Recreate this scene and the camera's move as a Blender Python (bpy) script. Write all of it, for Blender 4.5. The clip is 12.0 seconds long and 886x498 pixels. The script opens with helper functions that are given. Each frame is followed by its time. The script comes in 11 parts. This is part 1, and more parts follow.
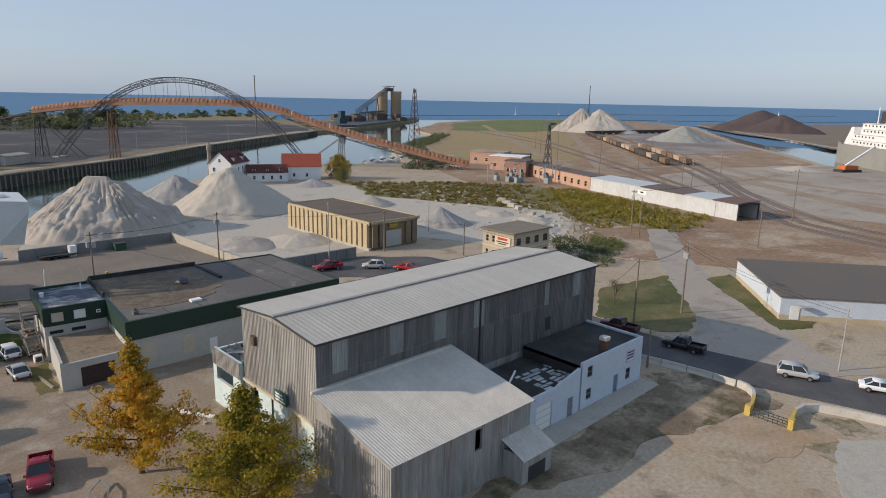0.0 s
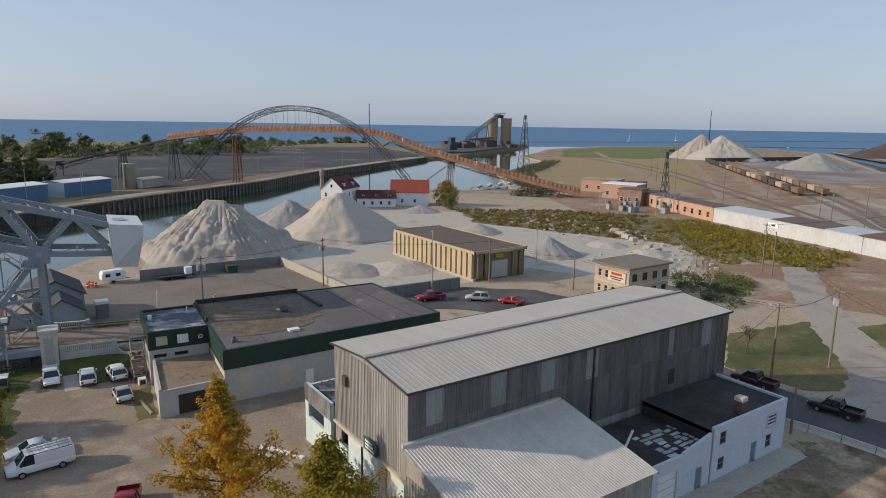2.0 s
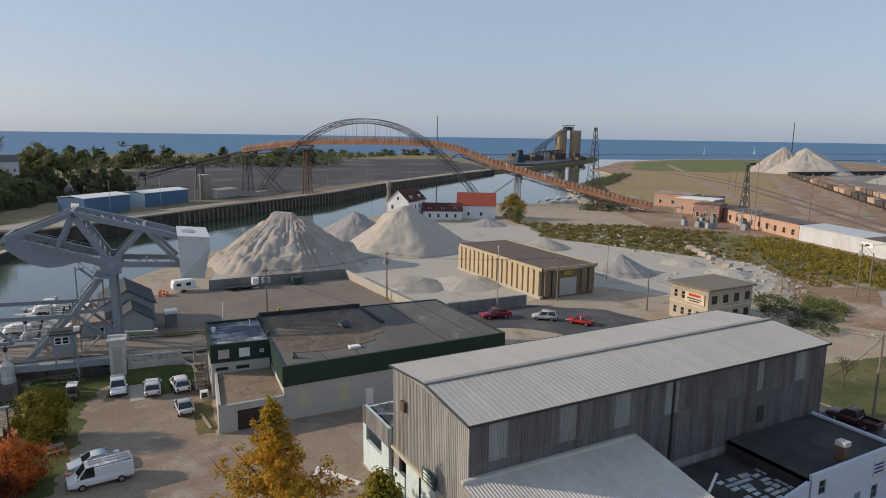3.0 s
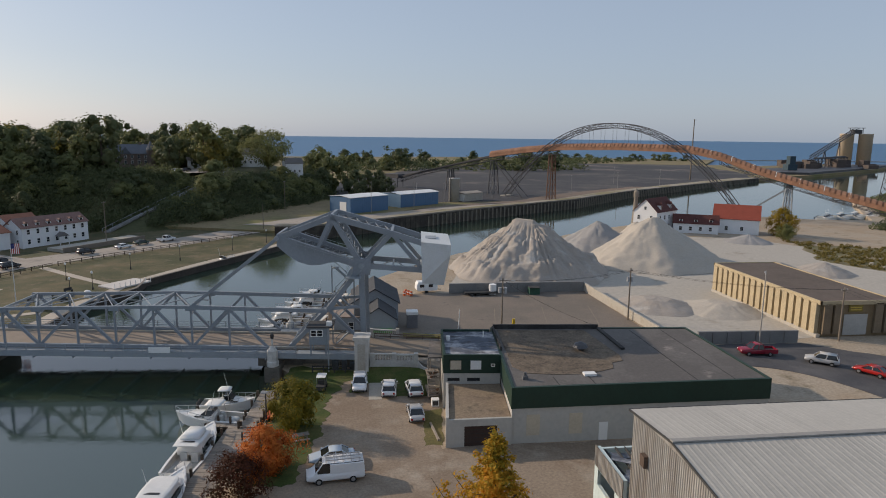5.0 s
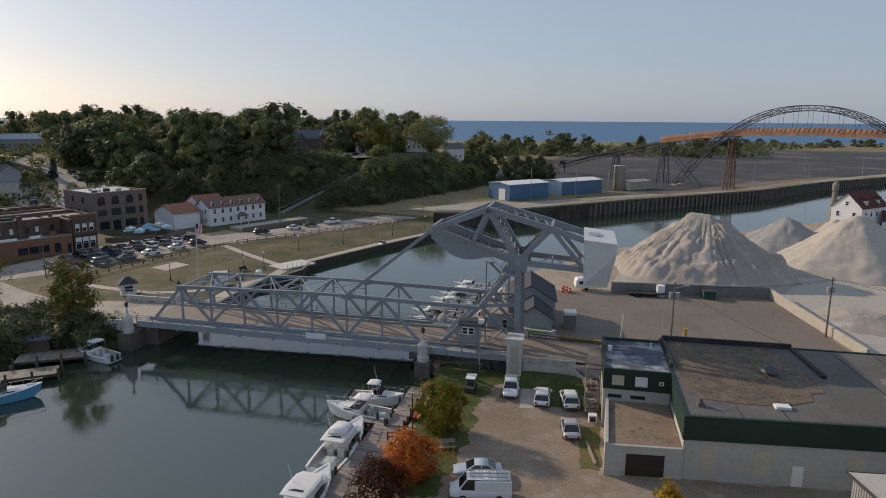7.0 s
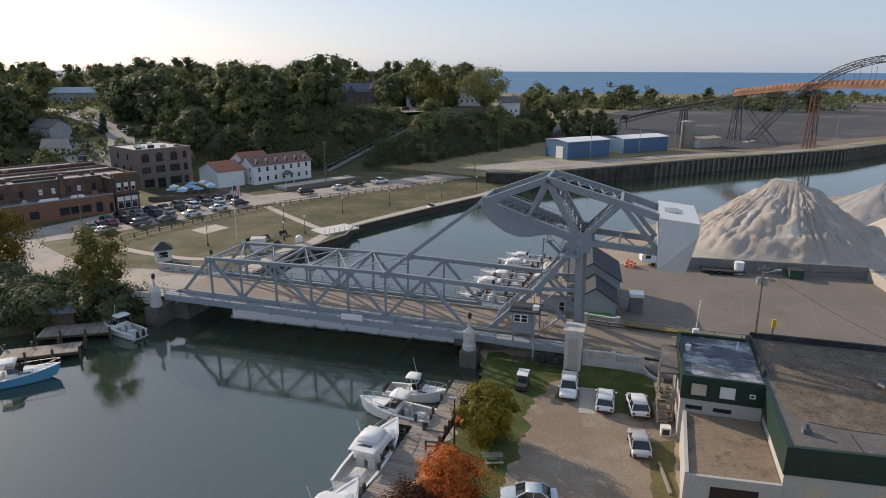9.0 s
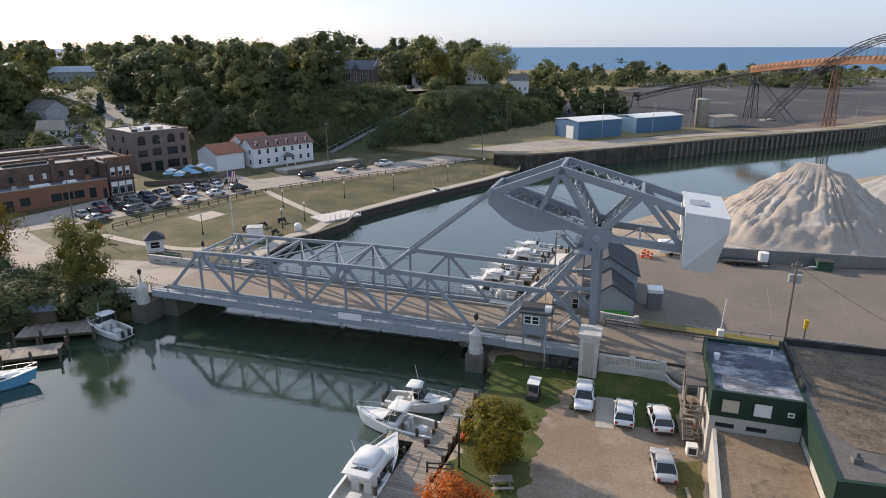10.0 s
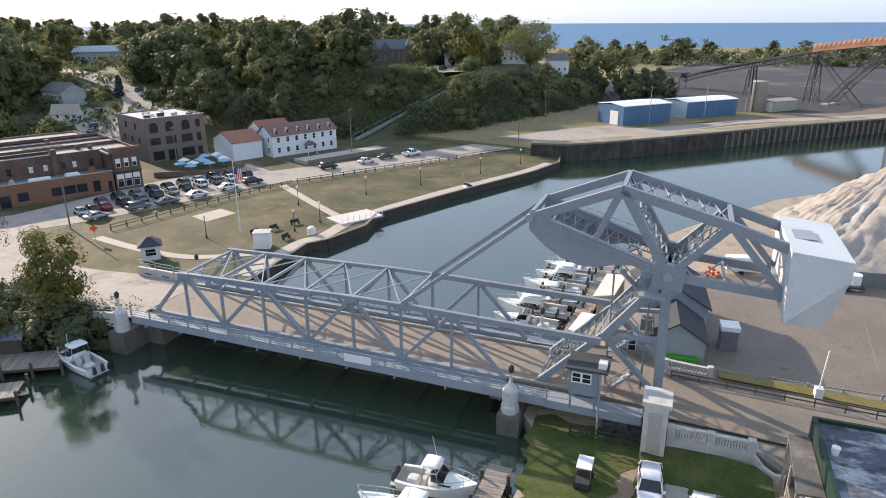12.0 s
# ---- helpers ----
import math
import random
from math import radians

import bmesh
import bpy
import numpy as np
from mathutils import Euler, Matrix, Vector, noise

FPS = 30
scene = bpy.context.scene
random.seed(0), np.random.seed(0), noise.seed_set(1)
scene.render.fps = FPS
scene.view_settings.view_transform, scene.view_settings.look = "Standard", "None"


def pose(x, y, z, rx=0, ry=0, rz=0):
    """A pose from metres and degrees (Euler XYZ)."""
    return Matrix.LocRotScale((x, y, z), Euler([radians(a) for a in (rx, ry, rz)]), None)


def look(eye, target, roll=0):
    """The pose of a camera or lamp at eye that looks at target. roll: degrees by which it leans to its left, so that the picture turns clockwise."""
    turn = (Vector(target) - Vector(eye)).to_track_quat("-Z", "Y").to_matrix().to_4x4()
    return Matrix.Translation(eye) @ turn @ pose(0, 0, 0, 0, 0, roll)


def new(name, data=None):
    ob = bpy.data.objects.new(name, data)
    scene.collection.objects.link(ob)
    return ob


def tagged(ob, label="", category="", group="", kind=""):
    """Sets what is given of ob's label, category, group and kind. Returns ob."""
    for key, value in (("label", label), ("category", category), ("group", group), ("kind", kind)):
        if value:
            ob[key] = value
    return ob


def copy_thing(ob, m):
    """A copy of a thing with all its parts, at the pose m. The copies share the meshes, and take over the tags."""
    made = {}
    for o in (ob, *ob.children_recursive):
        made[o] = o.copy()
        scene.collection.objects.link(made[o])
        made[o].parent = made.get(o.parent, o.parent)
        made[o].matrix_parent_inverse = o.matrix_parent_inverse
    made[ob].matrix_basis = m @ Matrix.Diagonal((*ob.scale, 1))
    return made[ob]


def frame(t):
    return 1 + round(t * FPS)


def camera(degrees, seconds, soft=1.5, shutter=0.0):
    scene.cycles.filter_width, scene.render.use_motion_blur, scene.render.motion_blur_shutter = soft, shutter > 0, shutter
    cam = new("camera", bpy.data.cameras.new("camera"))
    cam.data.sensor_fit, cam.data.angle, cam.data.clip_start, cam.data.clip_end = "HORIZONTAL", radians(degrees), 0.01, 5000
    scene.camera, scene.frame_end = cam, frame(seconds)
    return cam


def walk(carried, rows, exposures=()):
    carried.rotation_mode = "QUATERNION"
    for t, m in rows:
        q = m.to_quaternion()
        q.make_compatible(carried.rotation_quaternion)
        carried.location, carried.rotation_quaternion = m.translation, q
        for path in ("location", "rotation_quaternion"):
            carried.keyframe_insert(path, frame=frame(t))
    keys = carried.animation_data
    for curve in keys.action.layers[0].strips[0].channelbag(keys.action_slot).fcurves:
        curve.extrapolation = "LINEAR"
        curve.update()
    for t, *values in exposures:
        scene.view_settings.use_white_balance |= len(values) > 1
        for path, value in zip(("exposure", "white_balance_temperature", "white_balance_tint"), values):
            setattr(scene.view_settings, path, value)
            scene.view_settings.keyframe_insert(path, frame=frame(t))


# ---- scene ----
cam = camera(68.7, 12.0, soft=1.0)
PATH = [
    (0, (5.015, -26.551, 32.692), (6.503, -25.009, 32.195), 1.2),
    (0.5, (6.053, -25.395, 32.641), (7.488, -23.795, 32.167), 1.1),
    (1, (7.027, -24.256, 32.579), (8.4, -22.6, 32.123), 1.1),
    (1.5, (7.993, -23.062, 32.514), (9.292, -21.34, 32.077), 1.0),
    (2, (8.917, -21.953, 32.467), (10.136, -20.17, 32.049), 0.9),
    (2.5, (9.824, -20.558, 32.402), (10.975, -18.725, 32.002), 0.8),
    (4.3, (12.159, -15.611, 32.945), (12.714, -13.514, 32.584), 0.9),
    (4.5, (12.169, -15.111, 32.977), (12.65, -12.995, 32.612), 0.8),
    (5, (12.323, -14.024, 33.081), (12.594, -11.873, 32.702), 0.7),
    (5.5, (12.428, -12.95, 33.2), (12.491, -10.788, 32.804), 0.6),
    (6, (12.354, -11.663, 33.226), (12.24, -9.504, 32.816), 0.6),
    (6.5, (12.384, -10.113, 33.387), (12.184, -7.963, 32.966), 0.5),
    (7, (12.371, -7.94, 33.509), (12.112, -5.799, 33.074), 0.4),
    (7.5, (12.321, -5.576, 33.493), (12.0, -3.45, 33.032), 0.3),
    (9.3, (11.051, 4.708, 34.043), (10.619, 6.776, 33.429), 0.1),
    (9.5, (10.922, 5.952, 34.076), (10.49, 8.016, 33.447), -0.0),
    (10, (10.326, 9.261, 34.195), (9.877, 11.31, 33.535), -0.1),
    (10.5, (9.62, 12.944, 34.361), (9.152, 14.981, 33.675), -0.1),
    (11, (9.008, 16.422, 34.459), (8.515, 18.448, 33.756), -0.2),
    (11.5, (8.33, 20.236, 34.604), (7.797, 22.246, 33.887), -0.3),
    (12, (7.415, 24.28, 34.723), (6.863, 26.282, 33.994), -0.3),
]
walk(cam, [(t, look(e, g, r)) for t, e, g, r in PATH],
     exposures=[(0, 0.02, 6800, 13), (2.5, -0.05, 6950, 14), (5.5, -0.18, 7120, 15), (7.5, -0.25, 7100, 15), (9.3, 0.25, 7000, 16), (10.5, 0.6, 6950, 16), (12, 0.87, 6900, 16)])

# ---- light ----
world = bpy.data.worlds.new("sky")
scene.world = world
world.use_nodes = True
wn = world.node_tree.nodes
sky = wn.new("ShaderNodeTexSky")
sky.sky_type = "NISHITA"
sky.sun_disc = False
sky.sun_elevation = radians(22)
sky.sun_rotation = radians(-60)
sky.altitude = 100
sky.air_density, sky.dust_density, sky.ozone_density = 1.0, 1.0, 2.0
wn["Background"].inputs[1].default_value = 0.116
hz = wn.new("ShaderNodeMixRGB")
hz.inputs[0].default_value = 0.55
hz.inputs[2].default_value = (3.45, 4.85, 6.9, 1)
hs = wn.new("ShaderNodeHueSaturation")
hs.inputs["Saturation"].default_value = 0.75
world.node_tree.links.new(sky.outputs[0], hs.inputs["Color"])
world.node_tree.links.new(hs.outputs[0], hz.inputs[1])
world.node_tree.links.new(hz.outputs[0], wn["Background"].inputs[0])
sun = new("sun", bpy.data.lights.new("sun", "SUN"))
sun.data.energy, sun.data.angle, sun.data.color = 3.7, radians(0.6), (1.0, 0.885, 0.73)
sun.matrix_world = look((-86 * 2, 50 * 2, 80), (0, 0, 0))

# ---- mesh helpers ----


class Geo:
    """Vertices and faces, gathered and turned into one mesh."""

    def __init__(self):
        self.v, self.f = [], []

    def add(self, vs, fs):
        n = len(self.v)
        self.v += [tuple(p) for p in vs]
        self.f += [tuple(n + i for i in q) for q in fs]
        return self

    def box(self, x0, x1, y0, y1, z0, z1):
        return self.add([(x, y, z) for z in (z0, z1) for y in (y0, y1) for x in (x0, x1)],
                        [(0, 2, 3, 1), (4, 5, 7, 6), (0, 1, 5, 4), (2, 6, 7, 3), (0, 4, 6, 2), (1, 3, 7, 5)])

    def prism(self, poly, z0, z1):
        n = len(poly)
        area = sum(poly[i - 1][0] * poly[i][1] - poly[i][0] * poly[i - 1][1] for i in range(n))
        if area < 0:
            poly = poly[::-1]
        vs = [(x, y, z0) for x, y in poly] + [(x, y, z1) for x, y in poly]
        return self.add(vs, [tuple(range(n))[::-1], tuple(range(n, 2 * n))]
                        + [(i, (i + 1) % n, n + (i + 1) % n, n + i) for i in range(n)])

    def sweep(self, pts, w):
        """One bar of square section through all the points."""
        P = [Vector(p) for p in pts]
        n = len(P)
        vs = []
        for i, p in enumerate(P):
            d = (P[min(i + 1, n - 1)] - P[max(i - 1, 0)]).normalized()
            s = d.cross(Vector((0, 0, 1)))
            s = Vector((1, 0, 0)) if s.length < 1e-4 else s.normalized()
            u = s.cross(d)
            vs += [p + (a * s + b * u) * w / 2 for a, b in ((-1, -1), (1, -1), (1, 1), (-1, 1))]
        return self.add(vs, [(4 * i + j, 4 * i + 4 + j, 4 * i + 4 + (j + 1) % 4, 4 * i + (j + 1) % 4) for i in range(n - 1) for j in range(4)]
                        + [(0, 1, 2, 3), (4 * n - 1, 4 * n - 2, 4 * n - 3, 4 * n - 4)])

    def beam(self, p, q, w, h=None, up=(0, 0, 1)):
        p, q = Vector(p), Vector(q)
        d = (q - p).normalized()
        s = d.cross(Vector(up))
        s = Vector((1, 0, 0)) if s.length < 1e-4 else s.normalized()
        u = s.cross(d)
        s, u = s * w / 2, u * (h or w) / 2
        vs = [c + a * s + b * u for c in (p, q) for a, b in ((-1, -1), (1, -1), (1, 1), (-1, 1))]
        return self.add(vs, [(0, 1, 2, 3), (7, 6, 5, 4), (0, 4, 5, 1), (1, 5, 6, 2), (2, 6, 7, 3), (3, 7, 4, 0)])

    def tube(self, p, q, r, r2=None, n=8, caps=True):
        p, q = Vector(p), Vector(q)
        r2 = r if r2 is None else r2
        d = (q - p).normalized()
        a = d.orthogonal().normalized()
        b = d.cross(a)
        vs = [c + rr * (math.cos(t) * a + math.sin(t) * b) for c, rr in ((p, r), (q, r2))
              for t in [2 * math.pi * i / n for i in range(n)]]
        fs = [(i, (i + 1) % n, n + (i + 1) % n, n + i) for i in range(n)]
        if caps:
            fs += [tuple(range(n))[::-1], tuple(range(n, 2 * n))]
        return self.add(vs, fs)

    def lathe(self, x, y, profile, n=16):
        """profile: (radius, z) from bottom to top round the upright through x, y."""
        m = len(profile)
        vs = [(x + r * math.cos(2 * math.pi * i / n), y + r * math.sin(2 * math.pi * i / n), z) for r, z in profile for i in range(n)]
        fs = [(j * n + i, j * n + (i + 1) % n, (j + 1) * n + (i + 1) % n, (j + 1) * n + i) for j in range(m - 1) for i in range(n)]
        fs += [tuple(range(n))[::-1], tuple(range((m - 1) * n, m * n))]
        return self.add(vs, fs)

    def wall(self, p, q, z0, z1, thick, holes=()):
        """An upright wall from p to q with its outer face on the line (the right hand side), with holes (a0, a1, b0, b1)
        along the wall and up, cut right through."""
        p, q = Vector((*p, 0)), Vector((*q, 0))
        d = (q - p).normalized()
        length = (q - p).length
        inn = Vector((-d.y, d.x, 0)) * thick
        start = thick if length > 3 * thick and all(h[0] > thick for h in holes) else 0
        us = sorted({start, length, *[v for h in holes for v in h[:2]]})
        zs = sorted({z0, z1, *[v for h in holes for v in h[2:]]})
        seen = {}
        for a, b in zip(us, us[1:]):
            run = []
            for c, e in zip(zs, zs[1:]):
                m, k = (a + b) / 2, (c + e) / 2
                if not any(h[0] < m < h[1] and h[2] < k < h[3] for h in holes):
                    if run and run[-1][1] == c:
                        run[-1][1] = e
                    else:
                        run.append([c, e])
            for c, e in run:
                base = [p + d * a, p + d * b, p + d * b + inn, p + d * a + inn]
                ids = []
                for z in (c, e):
                    for v in base:
                        key = (round(v.x, 4), round(v.y, 4), round(z, 4))
                        if key not in seen:
                            seen[key] = len(self.v)
                            self.v.append((v.x, v.y, z))
                        ids.append(seen[key])
                self.f += [tuple(ids[i] for i in q) for q in ((3, 2, 1, 0), (4, 5, 6, 7), (0, 1, 5, 4), (1, 2, 6, 5), (2, 3, 7, 6), (3, 0, 4, 7))]
        return self

    def mesh(self, name, material, smooth=False):
        me = bpy.data.meshes.new(name)
        me.from_pydata(self.v, [], self.f)
        for m in (material if isinstance(material, (list, tuple)) else [material]):
            me.materials.append(m)
        if smooth:
            me.polygons.foreach_set("use_smooth", [True] * len(me.polygons))
        return me


def part(name, geo, material, parent=None, label="", smooth=False):
    """One mesh object under a thing or under a part."""
    ob = new(name, geo.mesh(name, material, smooth) if isinstance(geo, Geo) else geo)
    if parent:
        ob.parent = parent
    return tagged(ob, label)


def thing(name, label, category, group="", at=(0, 0, 0), turn=0):
    ob = new(name)
    ob.empty_display_size = 0.3
    ob.matrix_basis = pose(*at, 0, 0, turn)
    return tagged(ob, label, category, group)


def setting(name, geo, material, label, category="ground", smooth=False):
    return tagged(part(name, geo, material, smooth=smooth), label, category, kind="structure")


# ---- materials ----


def mat(name, col, rough=0.85, var=0.25, scale=0.4, fine=6.0, bump=0.15, metal=0.0, col2=None, patch=0.5, soft=0.12,
        rand=0.0, stretch=(1, 1, 1), spec=0.35, trans=0.0, col3=None, scale3=0.3, patch3=0.6, soft3=0.05):
    """A surface whose colour varies at a broad and a fine scale, with fine relief. col2: a second colour in patches."""
    m = bpy.data.materials.new(name)
    m.use_nodes = True
    nt = m.node_tree
    L = nt.links.new
    N = nt.nodes.new
    b = nt.nodes["Principled BSDF"]
    b.inputs["Roughness"].default_value = rough
    b.inputs["Metallic"].default_value = metal
    b.inputs["Specular IOR Level"].default_value = spec
    b.inputs["Transmission Weight"].default_value = trans
    geo = N("ShaderNodeNewGeometry")
    mp = N("ShaderNodeMapping")
    mp.inputs["Scale"].default_value = stretch
    L(geo.outputs["Position"], mp.inputs[0])

    def noisy(s, detail):
        n = N("ShaderNodeTexNoise")
        n.inputs["Scale"].default_value, n.inputs["Detail"].default_value = s, detail
        n.inputs["Roughness"].default_value = 0.65
        L(mp.outputs[0], n.inputs["Vector"])
        return n.outputs["Fac"]

    broad, small = noisy(scale, 6), noisy(fine, 4)
    c = N("ShaderNodeRGB")
    c.outputs[0].default_value = (*col, 1)
    out = c.outputs[0]
    if col2:
        r = N("ShaderNodeValToRGB")
        r.color_ramp.elements[0].position, r.color_ramp.elements[1].position = patch - soft, patch + soft
        L(broad, r.inputs[0])
        mx = N("ShaderNodeMixRGB")
        L(r.outputs[0], mx.inputs[0])
        L(out, mx.inputs[1])
        mx.inputs[2].default_value = (*col2, 1)
        out = mx.outputs[0]
    if col3:
        r = N("ShaderNodeValToRGB")
        r.color_ramp.elements[0].position, r.color_ramp.elements[1].position = patch3 - soft3, patch3 + soft3
        L(noisy(scale3, 8), r.inputs[0])
        mx = N("ShaderNodeMixRGB")
        L(r.outputs[0], mx.inputs[0])
        L(out, mx.inputs[1])
        mx.inputs[2].default_value = (*col3, 1)
        out = mx.outputs[0]
    s1 = N("ShaderNodeMath")
    s1.operation = "ADD"
    L(broad, s1.inputs[0])
    L(small, s1.inputs[1])
    last = s1.outputs[0]
    if rand:
        oi = N("ShaderNodeObjectInfo")
        k = N("ShaderNodeMath")
        k.operation = "MULTIPLY_ADD"
        L(oi.outputs["Random"], k.inputs[0])
        k.inputs[1].default_value = rand
        L(last, k.inputs[2])
        s3 = N("ShaderNodeMath")
        s3.operation = "SUBTRACT"
        L(k.outputs[0], s3.inputs[0])
        s3.inputs[1].default_value = rand / 2
        last = s3.outputs[0]
    mr = N("ShaderNodeMapRange")
    mr.inputs["From Min"].default_value, mr.inputs["From Max"].default_value = 0.6, 1.4
    mr.inputs["To Min"].default_value, mr.inputs["To Max"].default_value = 1 - var, 1 + var
    mr.clamp = False
    L(last, mr.inputs[0])
    mul = N("ShaderNodeVectorMath")
    mul.operation = "SCALE"
    L(out, mul.inputs[0])
    L(mr.outputs[0], mul.inputs["Scale"])
    L(mul.outputs[0], b.inputs["Base Color"])
    if bump:
        bp = N("ShaderNodeBump")
        bp.inputs["Strength"].default_value = bump
        bp.inputs["Distance"].default_value = 0.05
        L(small, bp.inputs["Height"])
        L(bp.outputs[0], b.inputs["Normal"])
    return m


def water_mat(name, col, rough, wave, size, spec=0.5):
    m = bpy.data.materials.new(name)
    m.use_nodes = True
    nt = m.node_tree
    b = nt.nodes["Principled BSDF"]
    b.inputs["Base Color"].default_value = (*col, 1)
    b.inputs["Roughness"].default_value = rough
    b.inputs["Specular IOR Level"].default_value = spec
    b.inputs["IOR"].default_value = 1.7
    geo = nt.nodes.new("ShaderNodeNewGeometry")
    hs = []
    for s, amp in ((size, 1.0), (size * 5, 0.35)):
        n = nt.nodes.new("ShaderNodeTexNoise")
        n.inputs["Scale"].default_value, n.inputs["Detail"].default_value = s, 3
        nt.links.new(geo.outputs["Position"], n.inputs["Vector"])
        k = nt.nodes.new("ShaderNodeMath")
        k.operation = "MULTIPLY"
        nt.links.new(n.outputs["Fac"], k.inputs[0])
        k.inputs[1].default_value = amp
        hs.append(k.outputs[0])
    a = nt.nodes.new("ShaderNodeMath")
    nt.links.new(hs[0], a.inputs[0])
    nt.links.new(hs[1], a.inputs[1])
    bp = nt.nodes.new("ShaderNodeBump")
    bp.inputs["Strength"].default_value, bp.inputs["Distance"].default_value = 1.0, wave
    nt.links.new(a.outputs[0], bp.inputs["Height"])
    nt.links.new(bp.outputs[0], b.inputs["Normal"])
    return m


def leaf_mat(name, cols, sheen=0.3):
    """Leaves whose colour wanders from clump to clump between the given colours; a little light comes through."""
    m = bpy.data.materials.new(name)
    m.use_nodes = True
    nt = m.node_tree
    b = nt.nodes["Principled BSDF"]
    b.inputs["Roughness"].default_value = 0.6
    b.inputs["Specular IOR Level"].default_value = 0.12
    geo = nt.nodes.new("ShaderNodeNewGeometry")
    oi = nt.nodes.new("ShaderNodeObjectInfo")
    n = nt.nodes.new("ShaderNodeTexNoise")
    n.inputs["Scale"].default_value, n.inputs["Detail"].default_value = 0.35, 3
    nt.links.new(geo.outputs["Position"], n.inputs["Vector"])
    terms = [(n.outputs["Fac"], 0.9), (geo.outputs["Random Per Island"], 0.45), (oi.outputs["Random"], 0.35)]
    last = None
    for o, w in terms:
        k = nt.nodes.new("ShaderNodeMath")
        k.operation = "MULTIPLY_ADD"
        nt.links.new(o, k.inputs[0])
        k.inputs[1].default_value = w
        if last:
            nt.links.new(last, k.inputs[2])
        else:
            k.inputs[2].default_value = -0.35
        last = k.outputs[0]
    r = nt.nodes.new("ShaderNodeValToRGB")
    els = r.color_ramp.elements
    while len(els) < len(cols):
        els.new(0.5)
    for i, c in enumerate(cols):
        els[i].position = i / (len(cols) - 1)
        els[i].color = (*c, 1)
    nt.links.new(last, r.inputs[0])
    nt.links.new(r.outputs[0], b.inputs["Base Color"])
    tr = nt.nodes.new("ShaderNodeBsdfTranslucent")
    nt.links.new(r.outputs[0], tr.inputs[0])
    mx = nt.nodes.new("ShaderNodeMixShader")
    mx.inputs[0].default_value = sheen
    nt.links.new(b.outputs[0], mx.inputs[1])
    nt.links.new(tr.outputs[0], mx.inputs[2])
    nt.links.new(mx.outputs[0], nt.nodes["Material Output"].inputs[0])
    return m


DIRT = mat("dirt", (0.43, 0.355, 0.27), var=0.42, scale=0.09, fine=2.4, col2=(0.32, 0.245, 0.17), patch=0.52, soft=0.1, col3=(0.22, 0.175, 0.11), scale3=0.2, patch3=0.62, soft3=0.07)
GRASS = mat("grass", (0.085, 0.095, 0.026), var=0.5, scale=0.1, fine=3, col2=(0.15, 0.118, 0.052), patch=0.52, soft=0.12, bump=0.5, col3=(0.18, 0.14, 0.085), scale3=0.3, patch3=0.62)
DRYGRASS = mat("dry_grass", (0.25, 0.19, 0.1), var=0.35, scale=0.03, fine=0.6, col2=(0.13, 0.13, 0.045), patch=0.55, soft=0.1, bump=0.5)
FIELD = mat("field_soil", (0.31, 0.205, 0.125), var=0.5, scale=0.02, fine=0.9, col2=(0.22, 0.135, 0.085), patch=0.5, soft=0.07, col3=(0.38, 0.3, 0.22), scale3=0.05, patch3=0.56, soft3=0.07)
GRAVEL = mat("pale_gravel", (0.4, 0.35, 0.295), var=0.3, scale=0.025, fine=0.8, col2=(0.28, 0.235, 0.195), patch=0.52, soft=0.1, col3=(0.24, 0.18, 0.125), scale3=0.05, patch3=0.6, soft3=0.06)
SAND = mat("white_sand", (0.46, 0.42, 0.36), var=0.24, scale=0.06, fine=1.2, col2=(0.4, 0.365, 0.315), patch=0.55, soft=0.12, col3=(0.31, 0.27, 0.22), scale3=0.12, patch3=0.63)
ASPHALT = mat("asphalt", (0.075, 0.075, 0.08), var=0.3, scale=0.15, fine=5, col2=(0.105, 0.1, 0.1), patch=0.55)
OLDROAD = mat("old_road", (0.36, 0.315, 0.27), var=0.2, scale=0.1, fine=3, col2=(0.24, 0.215, 0.19), patch=0.56, soft=0.06, col3=(0.19, 0.17, 0.145), scale3=0.4, patch3=0.64, soft3=0.02)
LOT = mat("worn_lot", (0.215, 0.178, 0.145), var=0.3, scale=0.07, fine=3, col2=(0.165, 0.14, 0.115), patch=0.53, soft=0.06, col3=(0.13, 0.115, 0.1), scale3=0.3, patch3=0.65, soft3=0.03)
CONCRETE = mat("concrete", (0.42, 0.39, 0.34), var=0.25, scale=0.5, fine=5, col2=(0.3, 0.27, 0.22), patch=0.6)
WHITEWALL = mat("white_wall", (0.74, 0.74, 0.72), var=0.12, scale=0.3, fine=4, col2=(0.6, 0.58, 0.54), patch=0.66)
COALYARD = mat("coal_yard", (0.055, 0.053, 0.056), var=0.4, scale=0.01, fine=0.3, col2=(0.1, 0.088, 0.08), patch=0.57, soft=0.05, col3=(0.16, 0.13, 0.11), scale3=0.02, patch3=0.62, soft3=0.03)
RUSTSOIL = mat("rust_soil", (0.24, 0.165, 0.11), var=0.3, scale=0.03, fine=0.7, col2=(0.16, 0.125, 0.1), patch=0.5)
QUAY = mat("quay_wall", (0.055, 0.047, 0.04), var=0.45, scale=0.3, fine=2, col2=(0.09, 0.08, 0.06), patch=0.58)
WATER = water_mat("river_water", (0.032, 0.054, 0.036), 0.01, 0.011, 0.9, 1.0)
LAKE = water_mat("lake_water", (0.035, 0.135, 0.26), 0.45, 0.3, 0.25, 0.18)

